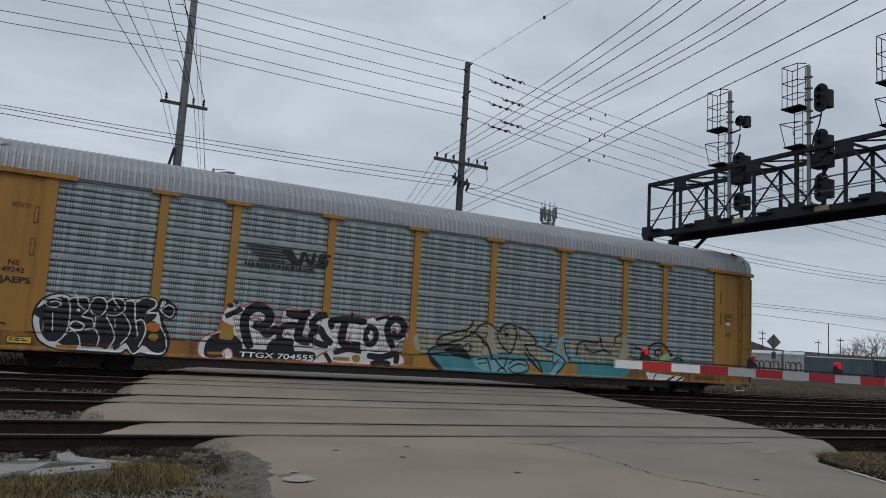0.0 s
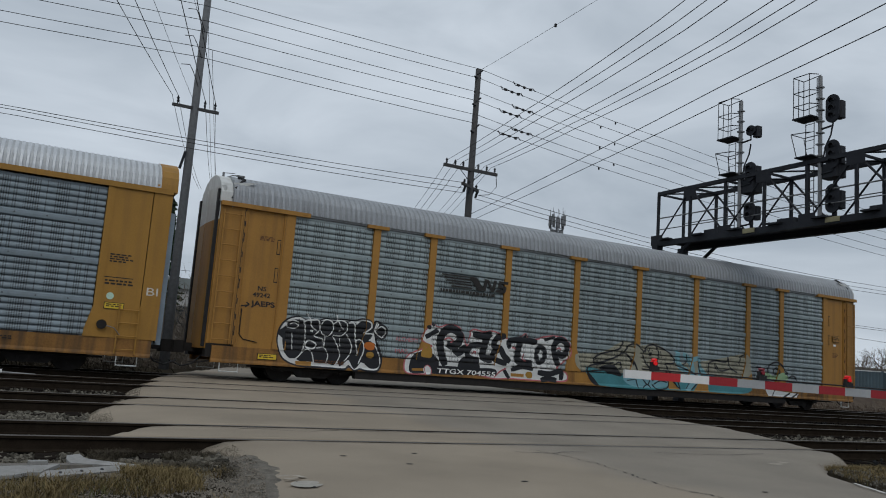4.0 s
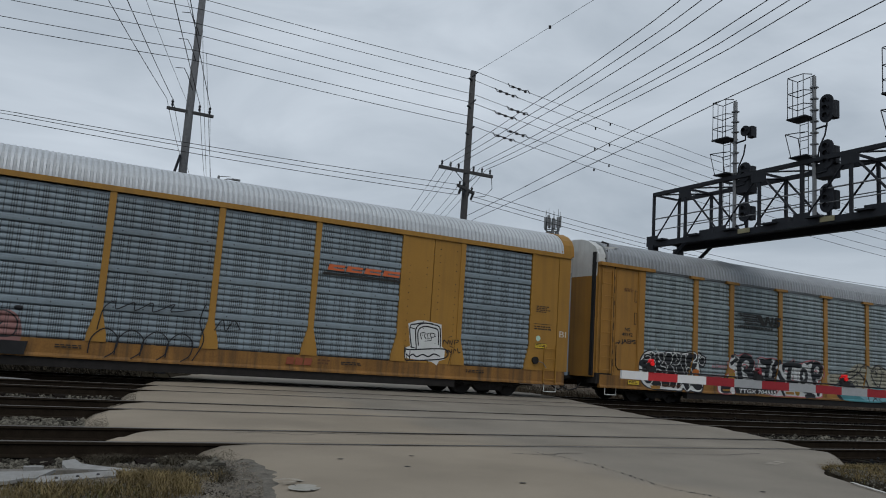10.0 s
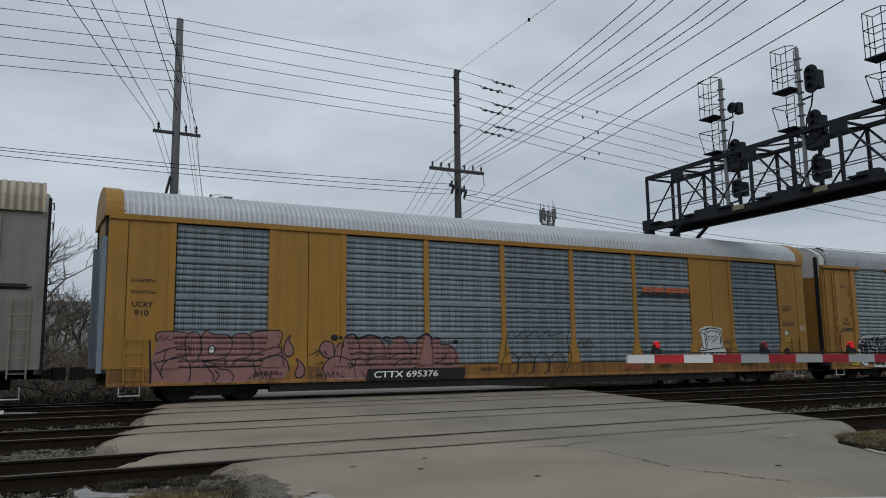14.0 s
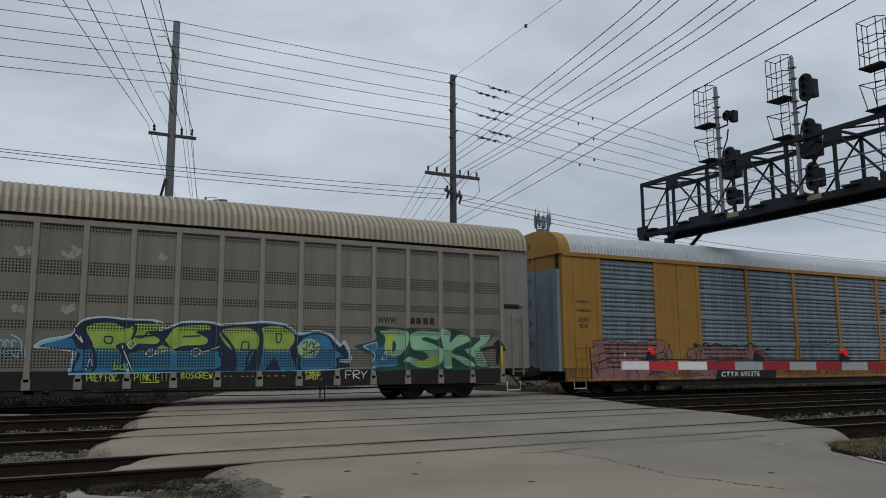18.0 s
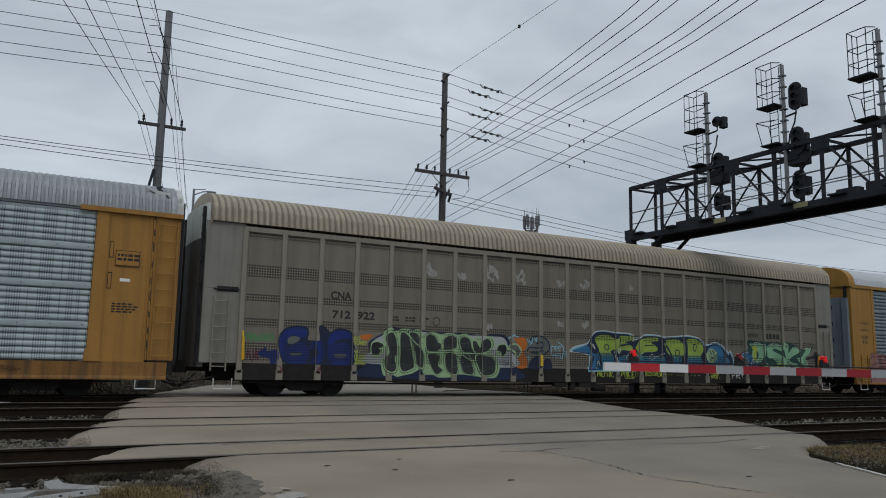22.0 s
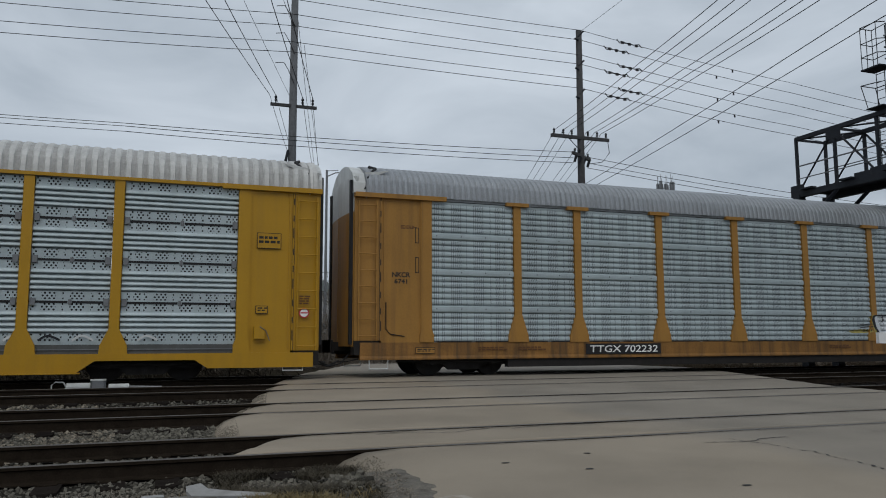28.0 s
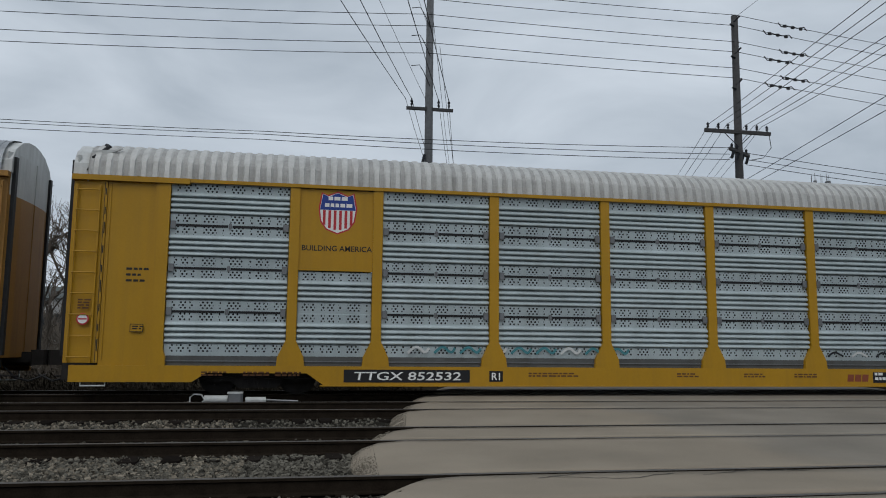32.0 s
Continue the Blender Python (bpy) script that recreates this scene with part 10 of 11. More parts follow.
g.line(SPRAY_L, 0.023, [(1.53, 0.67), (1.53, 0.84), (1.61, 0.67), (1.60, 0.84)])
g.line(SPRAY_L, 0.023, [(1.63, 0.84), (1.64, 0.67)])
g.line(SPRAY_L, 0.023, [(1.70, 0.84), (1.64, 0.75), (1.72, 0.66)])
g.line(SPRAY_L, 0.023, [(1.77, 0.84), (1.78, 0.66)])
g.line(SPRAY_L, 0.023, [(1.93, 0.84), (1.84, 0.84), (1.85, 0.66), (1.93, 0.66), (1.93, 0.66)])
g.line(SPRAY_L, 0.023, [(1.85, 0.75), (1.91, 0.75)])
g.line(SPRAY_L, 0.023, [(1.99, 0.84), (1.99, 0.71)])
g.line(SPRAY_L, 0.023, [(2.00, 0.68), (2.00, 0.66)])
g.line(SPRAY_L, 0.023, [(2.10, 0.84), (2.10, 0.71)])
g.line(SPRAY_L, 0.023, [(2.10, 0.68), (2.10, 0.66)])
g.line(SPRAY_L, 0.032, [(1.48, 0.62), (1.92, 0.62)])
g.line(SPRAY_L, 0.023, [(2.48, 0.86), (2.48, 0.71), (2.56, 0.74), (2.49, 0.79), (2.55, 0.83), (2.48, 0.86)])
g.line(SPRAY_L, 0.023, [(2.61, 0.86), (2.59, 0.78), (2.63, 0.71), (2.68, 0.74), (2.67, 0.83), (2.61, 0.86)])
g.line(SPRAY_L, 0.023, [(2.79, 0.86), (2.72, 0.83), (2.79, 0.75), (2.71, 0.71)])
g.line(SPRAY_L, 0.023, [(2.83, 0.86), (2.83, 0.71)])
g.line(SPRAY_L, 0.023, [(2.91, 0.86), (2.83, 0.78), (2.92, 0.71)])
g.line(SPRAY_L, 0.023, [(2.95, 0.71), (2.94, 0.86), (3.03, 0.85), (3.03, 0.80), (2.95, 0.78), (3.04, 0.71)])
g.line(SPRAY_L, 0.023, [(3.15, 0.85), (3.06, 0.85), (3.07, 0.71), (3.16, 0.70), (3.16, 0.70)])
g.line(SPRAY_L, 0.023, [(3.07, 0.78), (3.14, 0.78)])
g.line(SPRAY_L, 0.023, [(3.18, 0.85), (3.21, 0.70), (3.23, 0.79), (3.25, 0.70), (3.27, 0.85)])
g.line(SPRAY_L, 0.027, [(5.96, 0.88), (5.87, 0.88), (5.87, 0.79)])
g.line(SPRAY_L, 0.027, [(5.87, 0.83), (5.94, 0.83)])
g.line(SPRAY_L, 0.027, [(5.99, 0.79), (5.99, 0.88), (6.07, 0.88), (6.07, 0.84), (5.99, 0.83), (6.08, 0.79)])
g.line(SPRAY_L, 0.027, [(6.20, 0.88), (6.11, 0.88), (6.11, 0.79), (6.20, 0.78), (6.20, 0.78)])
g.line(SPRAY_L, 0.027, [(6.11, 0.83), (6.18, 0.83)])
g.line(SPRAY_L, 0.027, [(6.32, 0.88), (6.23, 0.88), (6.23, 0.78), (6.32, 0.78), (6.32, 0.78)])
g.line(SPRAY_L, 0.027, [(6.23, 0.83), (6.30, 0.83)])
g.line(SPRAY_L, 0.027, [(5.94, 0.75), (5.88, 0.73), (5.95, 0.68), (5.87, 0.65)])
g.line(SPRAY_L, 0.027, [(5.98, 0.64), (5.98, 0.75), (6.05, 0.75), (6.06, 0.71), (5.98, 0.69)])
g.line(SPRAY_L, 0.027, [(6.10, 0.75), (6.08, 0.70), (6.11, 0.64), (6.16, 0.66), (6.16, 0.73), (6.10, 0.75)])
g.line(SPRAY_L, 0.027, [(6.19, 0.75), (6.27, 0.75)])
g.line(SPRAY_L, 0.027, [(6.23, 0.75), (6.23, 0.64)])
g.line(SPRAY_L, 0.027, [(6.34, 0.66), (6.34, 0.64)])
g.line(SPRAY_W, 0.027, [(7.26, 0.87), (7.08, 0.87), (7.08, 0.66)])
g.line(SPRAY_W, 0.027, [(7.08, 0.77), (7.22, 0.76)])
g.line(SPRAY_W, 0.027, [(7.32, 0.65), (7.32, 0.87), (7.48, 0.87), (7.48, 0.78), (7.32, 0.76), (7.51, 0.65)])
g.line(SPRAY_W, 0.027, [(7.56, 0.87), (7.64, 0.76), (7.75, 0.87)])
g.line(SPRAY_W, 0.027, [(7.64, 0.76), (7.62, 0.65)])
g.line(SPRAY_L, 0.024, [(3.43, 0.76), (3.48, 0.76)])
g.line(SPRAY_L, 0.024, [(3.59, 0.76), (3.64, 0.76)])
g.line(SPRAY_L, 0.024, [(3.75, 0.76), (3.80, 0.75)])
g.line(SPRAY_L, 0.024, [(4.06, 0.75), (4.11, 0.75)])
g.line(SPRAY_L, 0.024, [(4.20, 0.75), (4.24, 0.75)])
g.line(SPRAY_L, 0.024, [(4.33, 0.75), (4.38, 0.75)])
g.line(SPRAY_L, 0.024, [(4.58, 0.75), (4.59, 0.75)])
g.line(SPRAY_L, 0.024, [(4.62, 0.75), (4.63, 0.75)])
g.line(SPRAY_L, 0.024, [(4.66, 0.75), (4.67, 0.75)])
g.line(SPRAY_L, 0.024, [(4.77, 0.75), (4.84, 0.75)])
g.line(SPRAY_L, 0.024, [(4.98, 0.75), (5.05, 0.75)])
g.line(SPRAY_L, 0.024, [(5.19, 0.75), (5.26, 0.75)])
g.line(SPRAY_L, 0.023, [(-9.13, 1.65), (-9.14, 1.75), (-9.05, 1.65), (-9.06, 1.75)])
g.line(SPRAY_L, 0.023, [(-9.00, 1.75), (-9.01, 1.70), (-8.98, 1.65), (-8.93, 1.67), (-8.93, 1.73), (-9.00, 1.75)])
g.line(SPRAY_L, 0.023, [(-9.07, 1.61), (-9.12, 1.59), (-9.07, 1.55), (-9.13, 1.52)])
g.line(SPRAY_L, 0.023, [(-8.97, 1.61), (-9.03, 1.61), (-9.04, 1.57), (-9.02, 1.52), (-8.97, 1.53)])
g.line(SPRAY_L, 0.023, [(-8.95, 1.52), (-8.92, 1.62), (-8.88, 1.52)])
g.line(SPRAY_L, 0.023, [(-8.93, 1.56), (-8.89, 1.56)])
g.line(SPRAY_L, 0.023, [(-8.85, 1.52), (-8.86, 1.62), (-8.80, 1.62), (-8.80, 1.58), (-8.86, 1.57), (-8.78, 1.52)])
g.line(SPRAY_L, 0.023, [(-8.77, 1.62), (-8.73, 1.57), (-8.70, 1.62)])
g.line(SPRAY_L, 0.023, [(-8.73, 1.57), (-8.74, 1.52)])
g.line(SPRAY_L, 0.023, [(-9.12, 1.35), (-9.09, 1.27), (-9.07, 1.32), (-9.04, 1.27), (-9.01, 1.35)])
g.line(SPRAY_L, 0.023, [(-8.94, 1.35), (-8.93, 1.27)])
g.line(SPRAY_L, 0.023, [(-9.02, 1.21), (-9.09, 1.22), (-9.11, 1.16), (-9.08, 1.11), (-9.01, 1.12), (-9.02, 1.17), (-9.06, 1.17)])
g.line(SPRAY_L, 0.023, [(-8.99, 1.22), (-8.97, 1.12), (-8.91, 1.12), (-8.91, 1.22)])
g.line(SPRAY_L, 0.023, [(-8.86, 1.11), (-8.87, 1.22), (-8.78, 1.11), (-8.79, 1.22)])
g.line(SPRAY_L, 0.023, [(-9.10, 1.07), (-9.03, 1.07), (-9.10, 0.96), (-9.03, 0.96)])
g.line(SPRAY_L, 0.023, [(-9.00, 1.07), (-9.01, 1.02), (-8.98, 0.96), (-8.95, 0.98), (-8.95, 1.05), (-9.00, 1.07)])
g.line(SPRAY_L, 0.023, [(-8.92, 0.96), (-8.92, 1.07), (-8.85, 0.96), (-8.86, 1.07)])
g.line(SPRAY_L, 0.023, [(-8.76, 1.08), (-8.83, 1.08), (-8.82, 0.96), (-8.75, 0.96), (-8.75, 0.96)])
g.line(SPRAY_L, 0.023, [(-8.83, 1.02), (-8.77, 1.02)])
g.line(SPRAY_L, 0.023, [(-8.71, 1.08), (-8.70, 0.99)])
g.line(SPRAY_L, 0.023, [(-8.70, 0.97), (-8.70, 0.96)])
g.done()

# fourth car
c = car_nk
number_patch(c, "TTGX 702232", -6.75, -4.45, 0.60, 0.20)
# fourth car: silver block letters
g = Piece(car_nk, "silver block graffiti letters outlined in black")
g.fill(HAZE_S, [(4.06, 1.65), (4.14, 1.75), (4.25, 1.76), (4.19, 1.66), (4.28, 1.28), (4.62, 0.95), (4.95, 0.91), (4.35, 0.90), (4.23, 1.09)])
g.fill(HAZE_S, [(3.24, 1.25), (3.80, 1.28), (4.06, 1.27), (4.07, 1.18), (3.24, 1.16)])
g.fill(HAZE_S, [(7.95, 1.75), (8.12, 1.78), (8.04, 1.56), (7.86, 1.46), (8.00, 1.33), (7.91, 1.43)])
g.fill(SPRAY_K, [(4.08, 1.65), (4.21, 1.76), (4.99, 1.78), (6.15, 1.78), (6.86, 1.76), (8.08, 1.79), (7.88, 1.48), (8.30, 0.97), (6.90, 0.93), (5.04, 0.92), (4.62, 0.94), (4.36, 1.11), (4.17, 1.37)], 0)
g.fill(SPRAY_S, [(4.22, 1.66), (4.30, 1.72), (4.61, 1.73), (4.62, 1.52), (4.68, 1.51), (4.68, 1.73), (5.05, 1.74), (5.08, 0.96), (4.71, 0.96), (4.43, 1.14), (4.28, 1.37)], 0)
g.fill(SPRAY_S, [(5.13, 1.73), (5.47, 1.73), (5.53, 1.47), (5.68, 1.73), (6.09, 1.73), (6.13, 0.96), (5.84, 0.96), (5.79, 1.29), (5.68, 0.96), (5.16, 0.96)], 0)
g.fill(SPRAY_S, [(6.18, 1.72), (6.84, 1.72), (6.85, 1.59), (6.61, 1.58), (6.62, 1.52), (6.84, 1.52), (6.85, 1.17), (6.62, 1.16), (6.63, 1.11), (6.85, 1.10), (6.86, 0.98), (6.19, 0.97)], 0)
g.fill(SPRAY_S, [(6.95, 1.72), (7.39, 1.73), (7.43, 1.52), (7.52, 1.73), (7.95, 1.74), (7.82, 1.47), (8.18, 1.01), (7.66, 0.98), (7.42, 1.18), (7.41, 0.97), (6.95, 0.97)], 0)
g.spot(SPRAY_K, 6.34, 1.57, 0.05, 0.05)
g.spot(SPRAY_K, 6.48, 1.57, 0.05, 0.05)
g.line(SPRAY_K, 0.038, [(4.83, 2.21), (4.91, 1.94), (4.89, 1.78)])
g.line(SPRAY_K, 0.028, [(5.05, 1.92), (5.06, 1.78)])
g.line(SPRAY_K, 0.038, [(7.21, 2.22), (7.26, 1.99), (7.23, 1.79)])
g.line(SPRAY_K, 0.028, [(7.16, 1.88), (7.16, 1.79)])
g.line(SPRAY_K, 0.038, [(3.63, 1.43), (4.13, 1.46)])
g.line(SPRAY_K, 0.038, [(3.64, 1.34), (4.13, 1.37)])
g.line(SPRAY_K, 0.033, [(8.22, 1.27), (8.69, 1.28)])
g.line(SPRAY_K, 0.033, [(8.22, 1.14), (8.70, 1.15)])
g.line(SPRAY_K, 0.033, [(8.23, 1.07), (8.70, 1.07)])
g.line(SPRAY_K, 0.028, [(4.82, 0.93), (4.79, 0.51)])
g.line(SPRAY_K, 0.024, [(4.74, 0.88), (4.74, 0.72)])
g.line(SPRAY_K, 0.028, [(6.76, 0.93), (6.74, 0.53)])
g.line(SPRAY_K, 0.024, [(6.85, 0.91), (6.83, 0.71)])
g.spot(SPRAY_K, 3.76, 1.26, 0.03, 0.03)
g.spot(SPRAY_K, 3.91, 1.26, 0.03, 0.03)
g.spot(SPRAY_K, 4.05, 1.25, 0.03, 0.03)
g.spot(SPRAY_K, 8.36, 0.99, 0.03, 0.03)
g.spot(SPRAY_K, 8.48, 0.99, 0.03, 0.03)
g.spot(SPRAY_K, 8.61, 1.00, 0.03, 0.03)
g.line(SPRAY_K, 0.024, [(5.46, 1.86), (5.50, 1.93), (5.56, 1.85), (5.60, 1.95)])
g.line(SPRAY_K, 0.024, [(5.63, 1.86), (5.65, 1.95), (5.71, 1.94)])
g.line(SPRAY_K, 0.024, [(5.75, 1.95), (5.75, 1.85), (5.82, 1.87), (5.76, 1.90)])
g.line(SPRAY_K, 0.024, [(5.85, 1.85), (5.85, 1.95), (5.93, 1.94), (5.87, 1.89)])
g.line(SPRAY_K, 0.024, [(5.97, 1.86), (5.98, 1.96)])
g.line(SPRAY_K, 0.024, [(5.99, 1.90), (6.07, 1.96)])
g.line(SPRAY_K, 0.024, [(6.00, 1.91), (6.09, 1.85)])
g.line(SPRAY_K, 0.024, [(5.22, 1.91), (5.41, 1.93)])
g.line(SPRAY_K, 0.024, [(5.21, 1.87), (5.42, 1.88)])
g.line(SPRAY_K, 0.024, [(6.12, 1.94), (6.27, 1.96)])
g.line(SPRAY_K, 0.024, [(6.12, 1.89), (6.28, 1.91)])
g.line(SPRAY_K, 0.024, [(5.69, 2.11), (5.77, 1.99)])
g.line(SPRAY_K, 0.024, [(7.52, 1.86), (7.54, 1.95), (7.59, 1.88), (7.64, 1.97), (7.66, 1.85)])
g.line(SPRAY_K, 0.024, [(7.70, 1.90), (7.73, 1.96), (7.78, 1.94), (7.71, 1.89)])
g.line(SPRAY_K, 0.024, [(7.83, 2.00), (7.82, 1.86)])
g.line(SPRAY_K, 0.024, [(7.78, 1.99), (7.90, 2.01)])
g.line(SPRAY_K, 0.024, [(7.93, 1.86), (7.97, 1.98), (8.02, 1.86)])
g.line(SPRAY_K, 0.024, [(8.05, 1.98), (8.05, 1.86), (8.17, 1.88)])
g.line(SPRAY_K, 0.024, [(8.10, 1.53), (8.31, 1.53), (8.16, 1.38)])
g.line(SPRAY_K, 0.024, [(8.37, 1.52), (8.32, 1.39), (8.44, 1.38), (8.44, 1.50), (8.37, 1.52)])
g.line(SPRAY_K, 0.024, [(8.50, 1.36), (8.50, 1.52), (8.60, 1.38), (8.66, 1.59)])
g.done()
lettering("car_mark", "NKCR", LETTER, c, -12.64, -1.456, 2.62, 0.14, 0.50, "black car mark", 0.03)
lettering("car_mark", "6741", LETTER, c, -12.58, -1.456, 2.45, 0.13, 0.36, "black car number", 0.03)
owner_mark(c, 5.45, 0.60, 0.85, 0.20)
bars(c, -12.4, 4.0, 3, 0.4, 0.02, BROWNLET, -1.455, 14)
sign_plate(c, -12.0, 0.60, 0.55, 0.17, YELLOW_OLD, 8)
sign_plate(c, 12.05, 3.35, 0.6, 0.40, YELLOW_OLD, 15)
panel("paper_label", c, 12.2, 12.45, 2.95, 3.03, -1.455, WHITE)
bars(c, 12.05, 2.35, 4, 0.6, 0.04, LETTER, -1.455, 16)
for x in (-10.2, -9.0, 2.2, 9.3):
    bars(c, x, 0.74, 2, 0.9, 0.035, BROWNLET, -1.504, int(x * 3))

# fifth car
c = car_up
shield = [(-8.42, 4.30), (-8.36, 4.66), (-8.22, 4.60), (-8.0, 4.69), (-7.78, 4.60), (-7.64, 4.66), (-7.57, 4.30), (-7.62, 4.0), (-7.75, 3.82), (-8.0, 3.72), (-8.25, 3.82), (-8.38, 4.0)]
sh = part("shield_emblem", MB().prism([((u + 8.0) * 1.06 - 8.0, (w - 4.2) * 1.05 + 4.2) for u, w in shield], 'y', -1.463, -1.461), LOGO_R, c, "blue, red and white shield emblem")
part("shield_field", MB().prism([((u + 8.0) * 0.98 - 8.0, (w - 4.2) * 0.98 + 4.2) for u, w in shield], 'y', -1.466, -1.464), WHITE, sh)
part("shield_top", MB().prism([(-8.41, 4.27), (-8.345, 4.64), (-8.21, 4.58), (-8.0, 4.67), (-7.79, 4.58), (-7.655, 4.64), (-7.58, 4.27)], 'y', -1.469, -1.467), LOGO_B, sh)
for i in range(6):
    x = -8.34 + i * 0.125
    lo = 3.74 + 1.15 * abs(x + 0.03 + 8.0) ** 2
    panel("stripe", sh, x, x + 0.062, lo + 0.06, 4.26, -1.469, LOGO_R)
bars(sh, -8.22, 4.50, 1, 0.45, 0.085, WHITE, -1.471, 71, "name_lettering")
bars(sh, -8.30, 4.34, 1, 0.60, 0.085, WHITE, -1.471, 72, "name_lettering")
lettering("slogan", "BUILDING AMERICA", LETTER, c, -8.80, -1.464, 3.30, 0.13, 1.62, "black slogan lettering", 0.016)
number_patch(c, "TTGX 852532", -7.55, -5.05, 0.35, 0.19, 0.22)
p = panel("number_patch", c, -4.36, -4.03, 0.32, 0.57, -1.506, BLACK)
lettering("car_mark", "R1", WHITE, p, -4.30, -1.509, 0.36, 0.17, 0.2, "white letters on a black square", 0.015)
owner_mark(c, 5.1, 0.34, 0.60, 0.18)
p = panel("data_panel", c, 5.85, 6.25, 0.31, 0.58, -1.506, BLACK)
bars(p, 5.9, 0.50, 2, 0.25, 0.07, WHITE, -1.509, 77)
for x in (-10.9, -10.0, -9.3, -3.4, -2.8, 0.4, 2.2, 3.6):
    bars(c, x, 0.50, 2, 0.6, 0.035, BROWNLET, -1.504, int(x * 9))
for s, z in ((-12.6, 2.75), (-12.6, 2.62), (-12.6, 2.49)):
    bars(c, s, z, 1, 0.45, 0.05, LETTER, -1.455, int(z * 100))
sign_plate(c, -12.45, 1.38, 0.28, 0.18, YELLOW_NEW, 17)
sign_plate(c, 12.2, 3.25, 0.6, 0.40, YELLOW_NEW, 18)
sign_plate(c, 12.2, 1.62, 0.3, 0.2, YELLOW_NEW, 19)
for x in (-13.42, 13.40):
    st = part("round_sign", MB().disc((x, 1.65), 'y', 0.13, -1.535, -1.53, 20), LOGO_R, c, "round white sign with a red ring")
    part("sign_face", MB().disc((x, 1.65), 'y', 0.10, -1.54, -1.536, 20), WHITE, st)
    part("sign_bar", MB().box(x - 0.09, x + 0.09, -1.543, -1.541, 1.635, 1.665), LOGO_R, st)
    bars(c, x - 0.12, 2.05, 4, 0.24, 0.035, BROWNLET, -1.532, 80)
hb = part("hand_brake", MB().cbox(12.3, -1.54, 1.15, 0.28, 0.12, 0.30), YELLOW_NEW, c)
part("chain", MB().tube([(12.3, -1.6, 1.3), (12.45, -1.6, 1.2), (12.55, -1.6, 0.95)], 0.012, 5), GALV, hb)
for i in range(9):
    x = -6.3 + i * 0.62
    stroke(c, [(x, 0.98), (x + 0.2, 1.12), (x + 0.4, 1.0), (x + 0.5, 1.1)], 0.06, SPRAY_T if i % 3 else SPRAY_W, -1.47)
for i in range(8):
    x = 4.6 + i * 0.7
    stroke(c, [(x, 0.97), (x + 0.2, 1.08), (x + 0.45, 0.98)], 0.05, SPRAY_W if i % 2 else SPRAY_K, -1.47)

# ---------------------------------------------------------------- small things on the ground
GRASSDRY = mat("dry_straw_grass", (0.165, 0.125, 0.06), 0.95, 0, 0.4, 3, 0.0, 20, rnd=0.7, spec=0.1)
GRASSGRN = mat("dull_green_grass", (0.085, 0.085, 0.03), 0.95, 0, 0.4, 3, 0.0, 20, rnd=0.6)
STONE = mat("grey_ballast_stone", (0.090, 0.083, 0.068), 0.95, 0, 0.65, 9, 0.3, 60, rnd=1.1, spec=0.1)
GRITDIRT = mat("dark_crumbled_asphalt_dirt", (0.118, 0.106, 0.088), 0.95, 0, 0.5, 7, 0.9, 50)


def shoulder(x, y):
    """Height of the crumbled strip along the left edge of the road."""
    l, r = road_edges(y)
    u = (l + 0.18 - x) / 1.15
    if not 0 <= u <= 1 or not -16.5 < y < -12.3:
        return -9
    return level(y) - 0.02 - 0.16 * u + 0.05 * math.sin(u * 3.14) * (0.4 + noise.noise(Vector((x * 3, y * 3, 4)))) + 0.03 * noise.noise(Vector((x * 9, y * 9, 8)))


def stones(name, zones, seed, label, material=None):
    """Loose broken stones, laid over the ground."""
    rng = random.Random(seed)
    v, f = [], []
    base = [(-1, -1, -.6), (1, -1, -.6), (1, 1, -.6), (-1, 1, -.6), (-.7, -.7, .7), (.7, -.7, .7), (.7, .7, .7), (-.7, .7, .7)]
    faces = ((0, 3, 2, 1), (4, 5, 6, 7), (0, 1, 5, 4), (1, 2, 6, 5), (2, 3, 7, 6), (3, 0, 4, 7))
    for x0, x1, y0, y1, n, r0, r1 in zones:
        for i in range(n):
            x, y = rng.uniform(x0, x1), rng.uniform(y0, y1)
            l, r = road_edges(y)
            if l - (0.25 if r1 > 0.03 else 0.02) < x < r + (0.25 if r1 > 0.03 else 0.02):
                continue
            if any(abs(y - t) < 0.10 or abs(y - t - GAUGE) < 0.10 for t in TRACKS):
                continue
            s = rng.uniform(r0, r1)
            z = max(ground_height(x, y), shoulder(x, y) if y < -12.2 and x < 3 else -9) + s * 0.3
            m = Euler((rng.uniform(0, 6), rng.uniform(0, 6), rng.uniform(0, 6))).to_matrix()
            k = len(v)
            for b in base:
                p = m @ Vector((b[0] * rng.uniform(.6, 1.2), b[1] * rng.uniform(.6, 1.2), b[2] * rng.uniform(.6, 1.1))) * s
                v.append((x + p.x, y + p.y, z + p.z))
            f += [tuple(k + j for j in q) for q in faces]
    me = bpy.data.meshes.new(name)
    me.from_pydata(v, [], f)
    me.materials.append(material or STONE)
    return tagged(new(name, me), label, "ballast", kind="stuff")


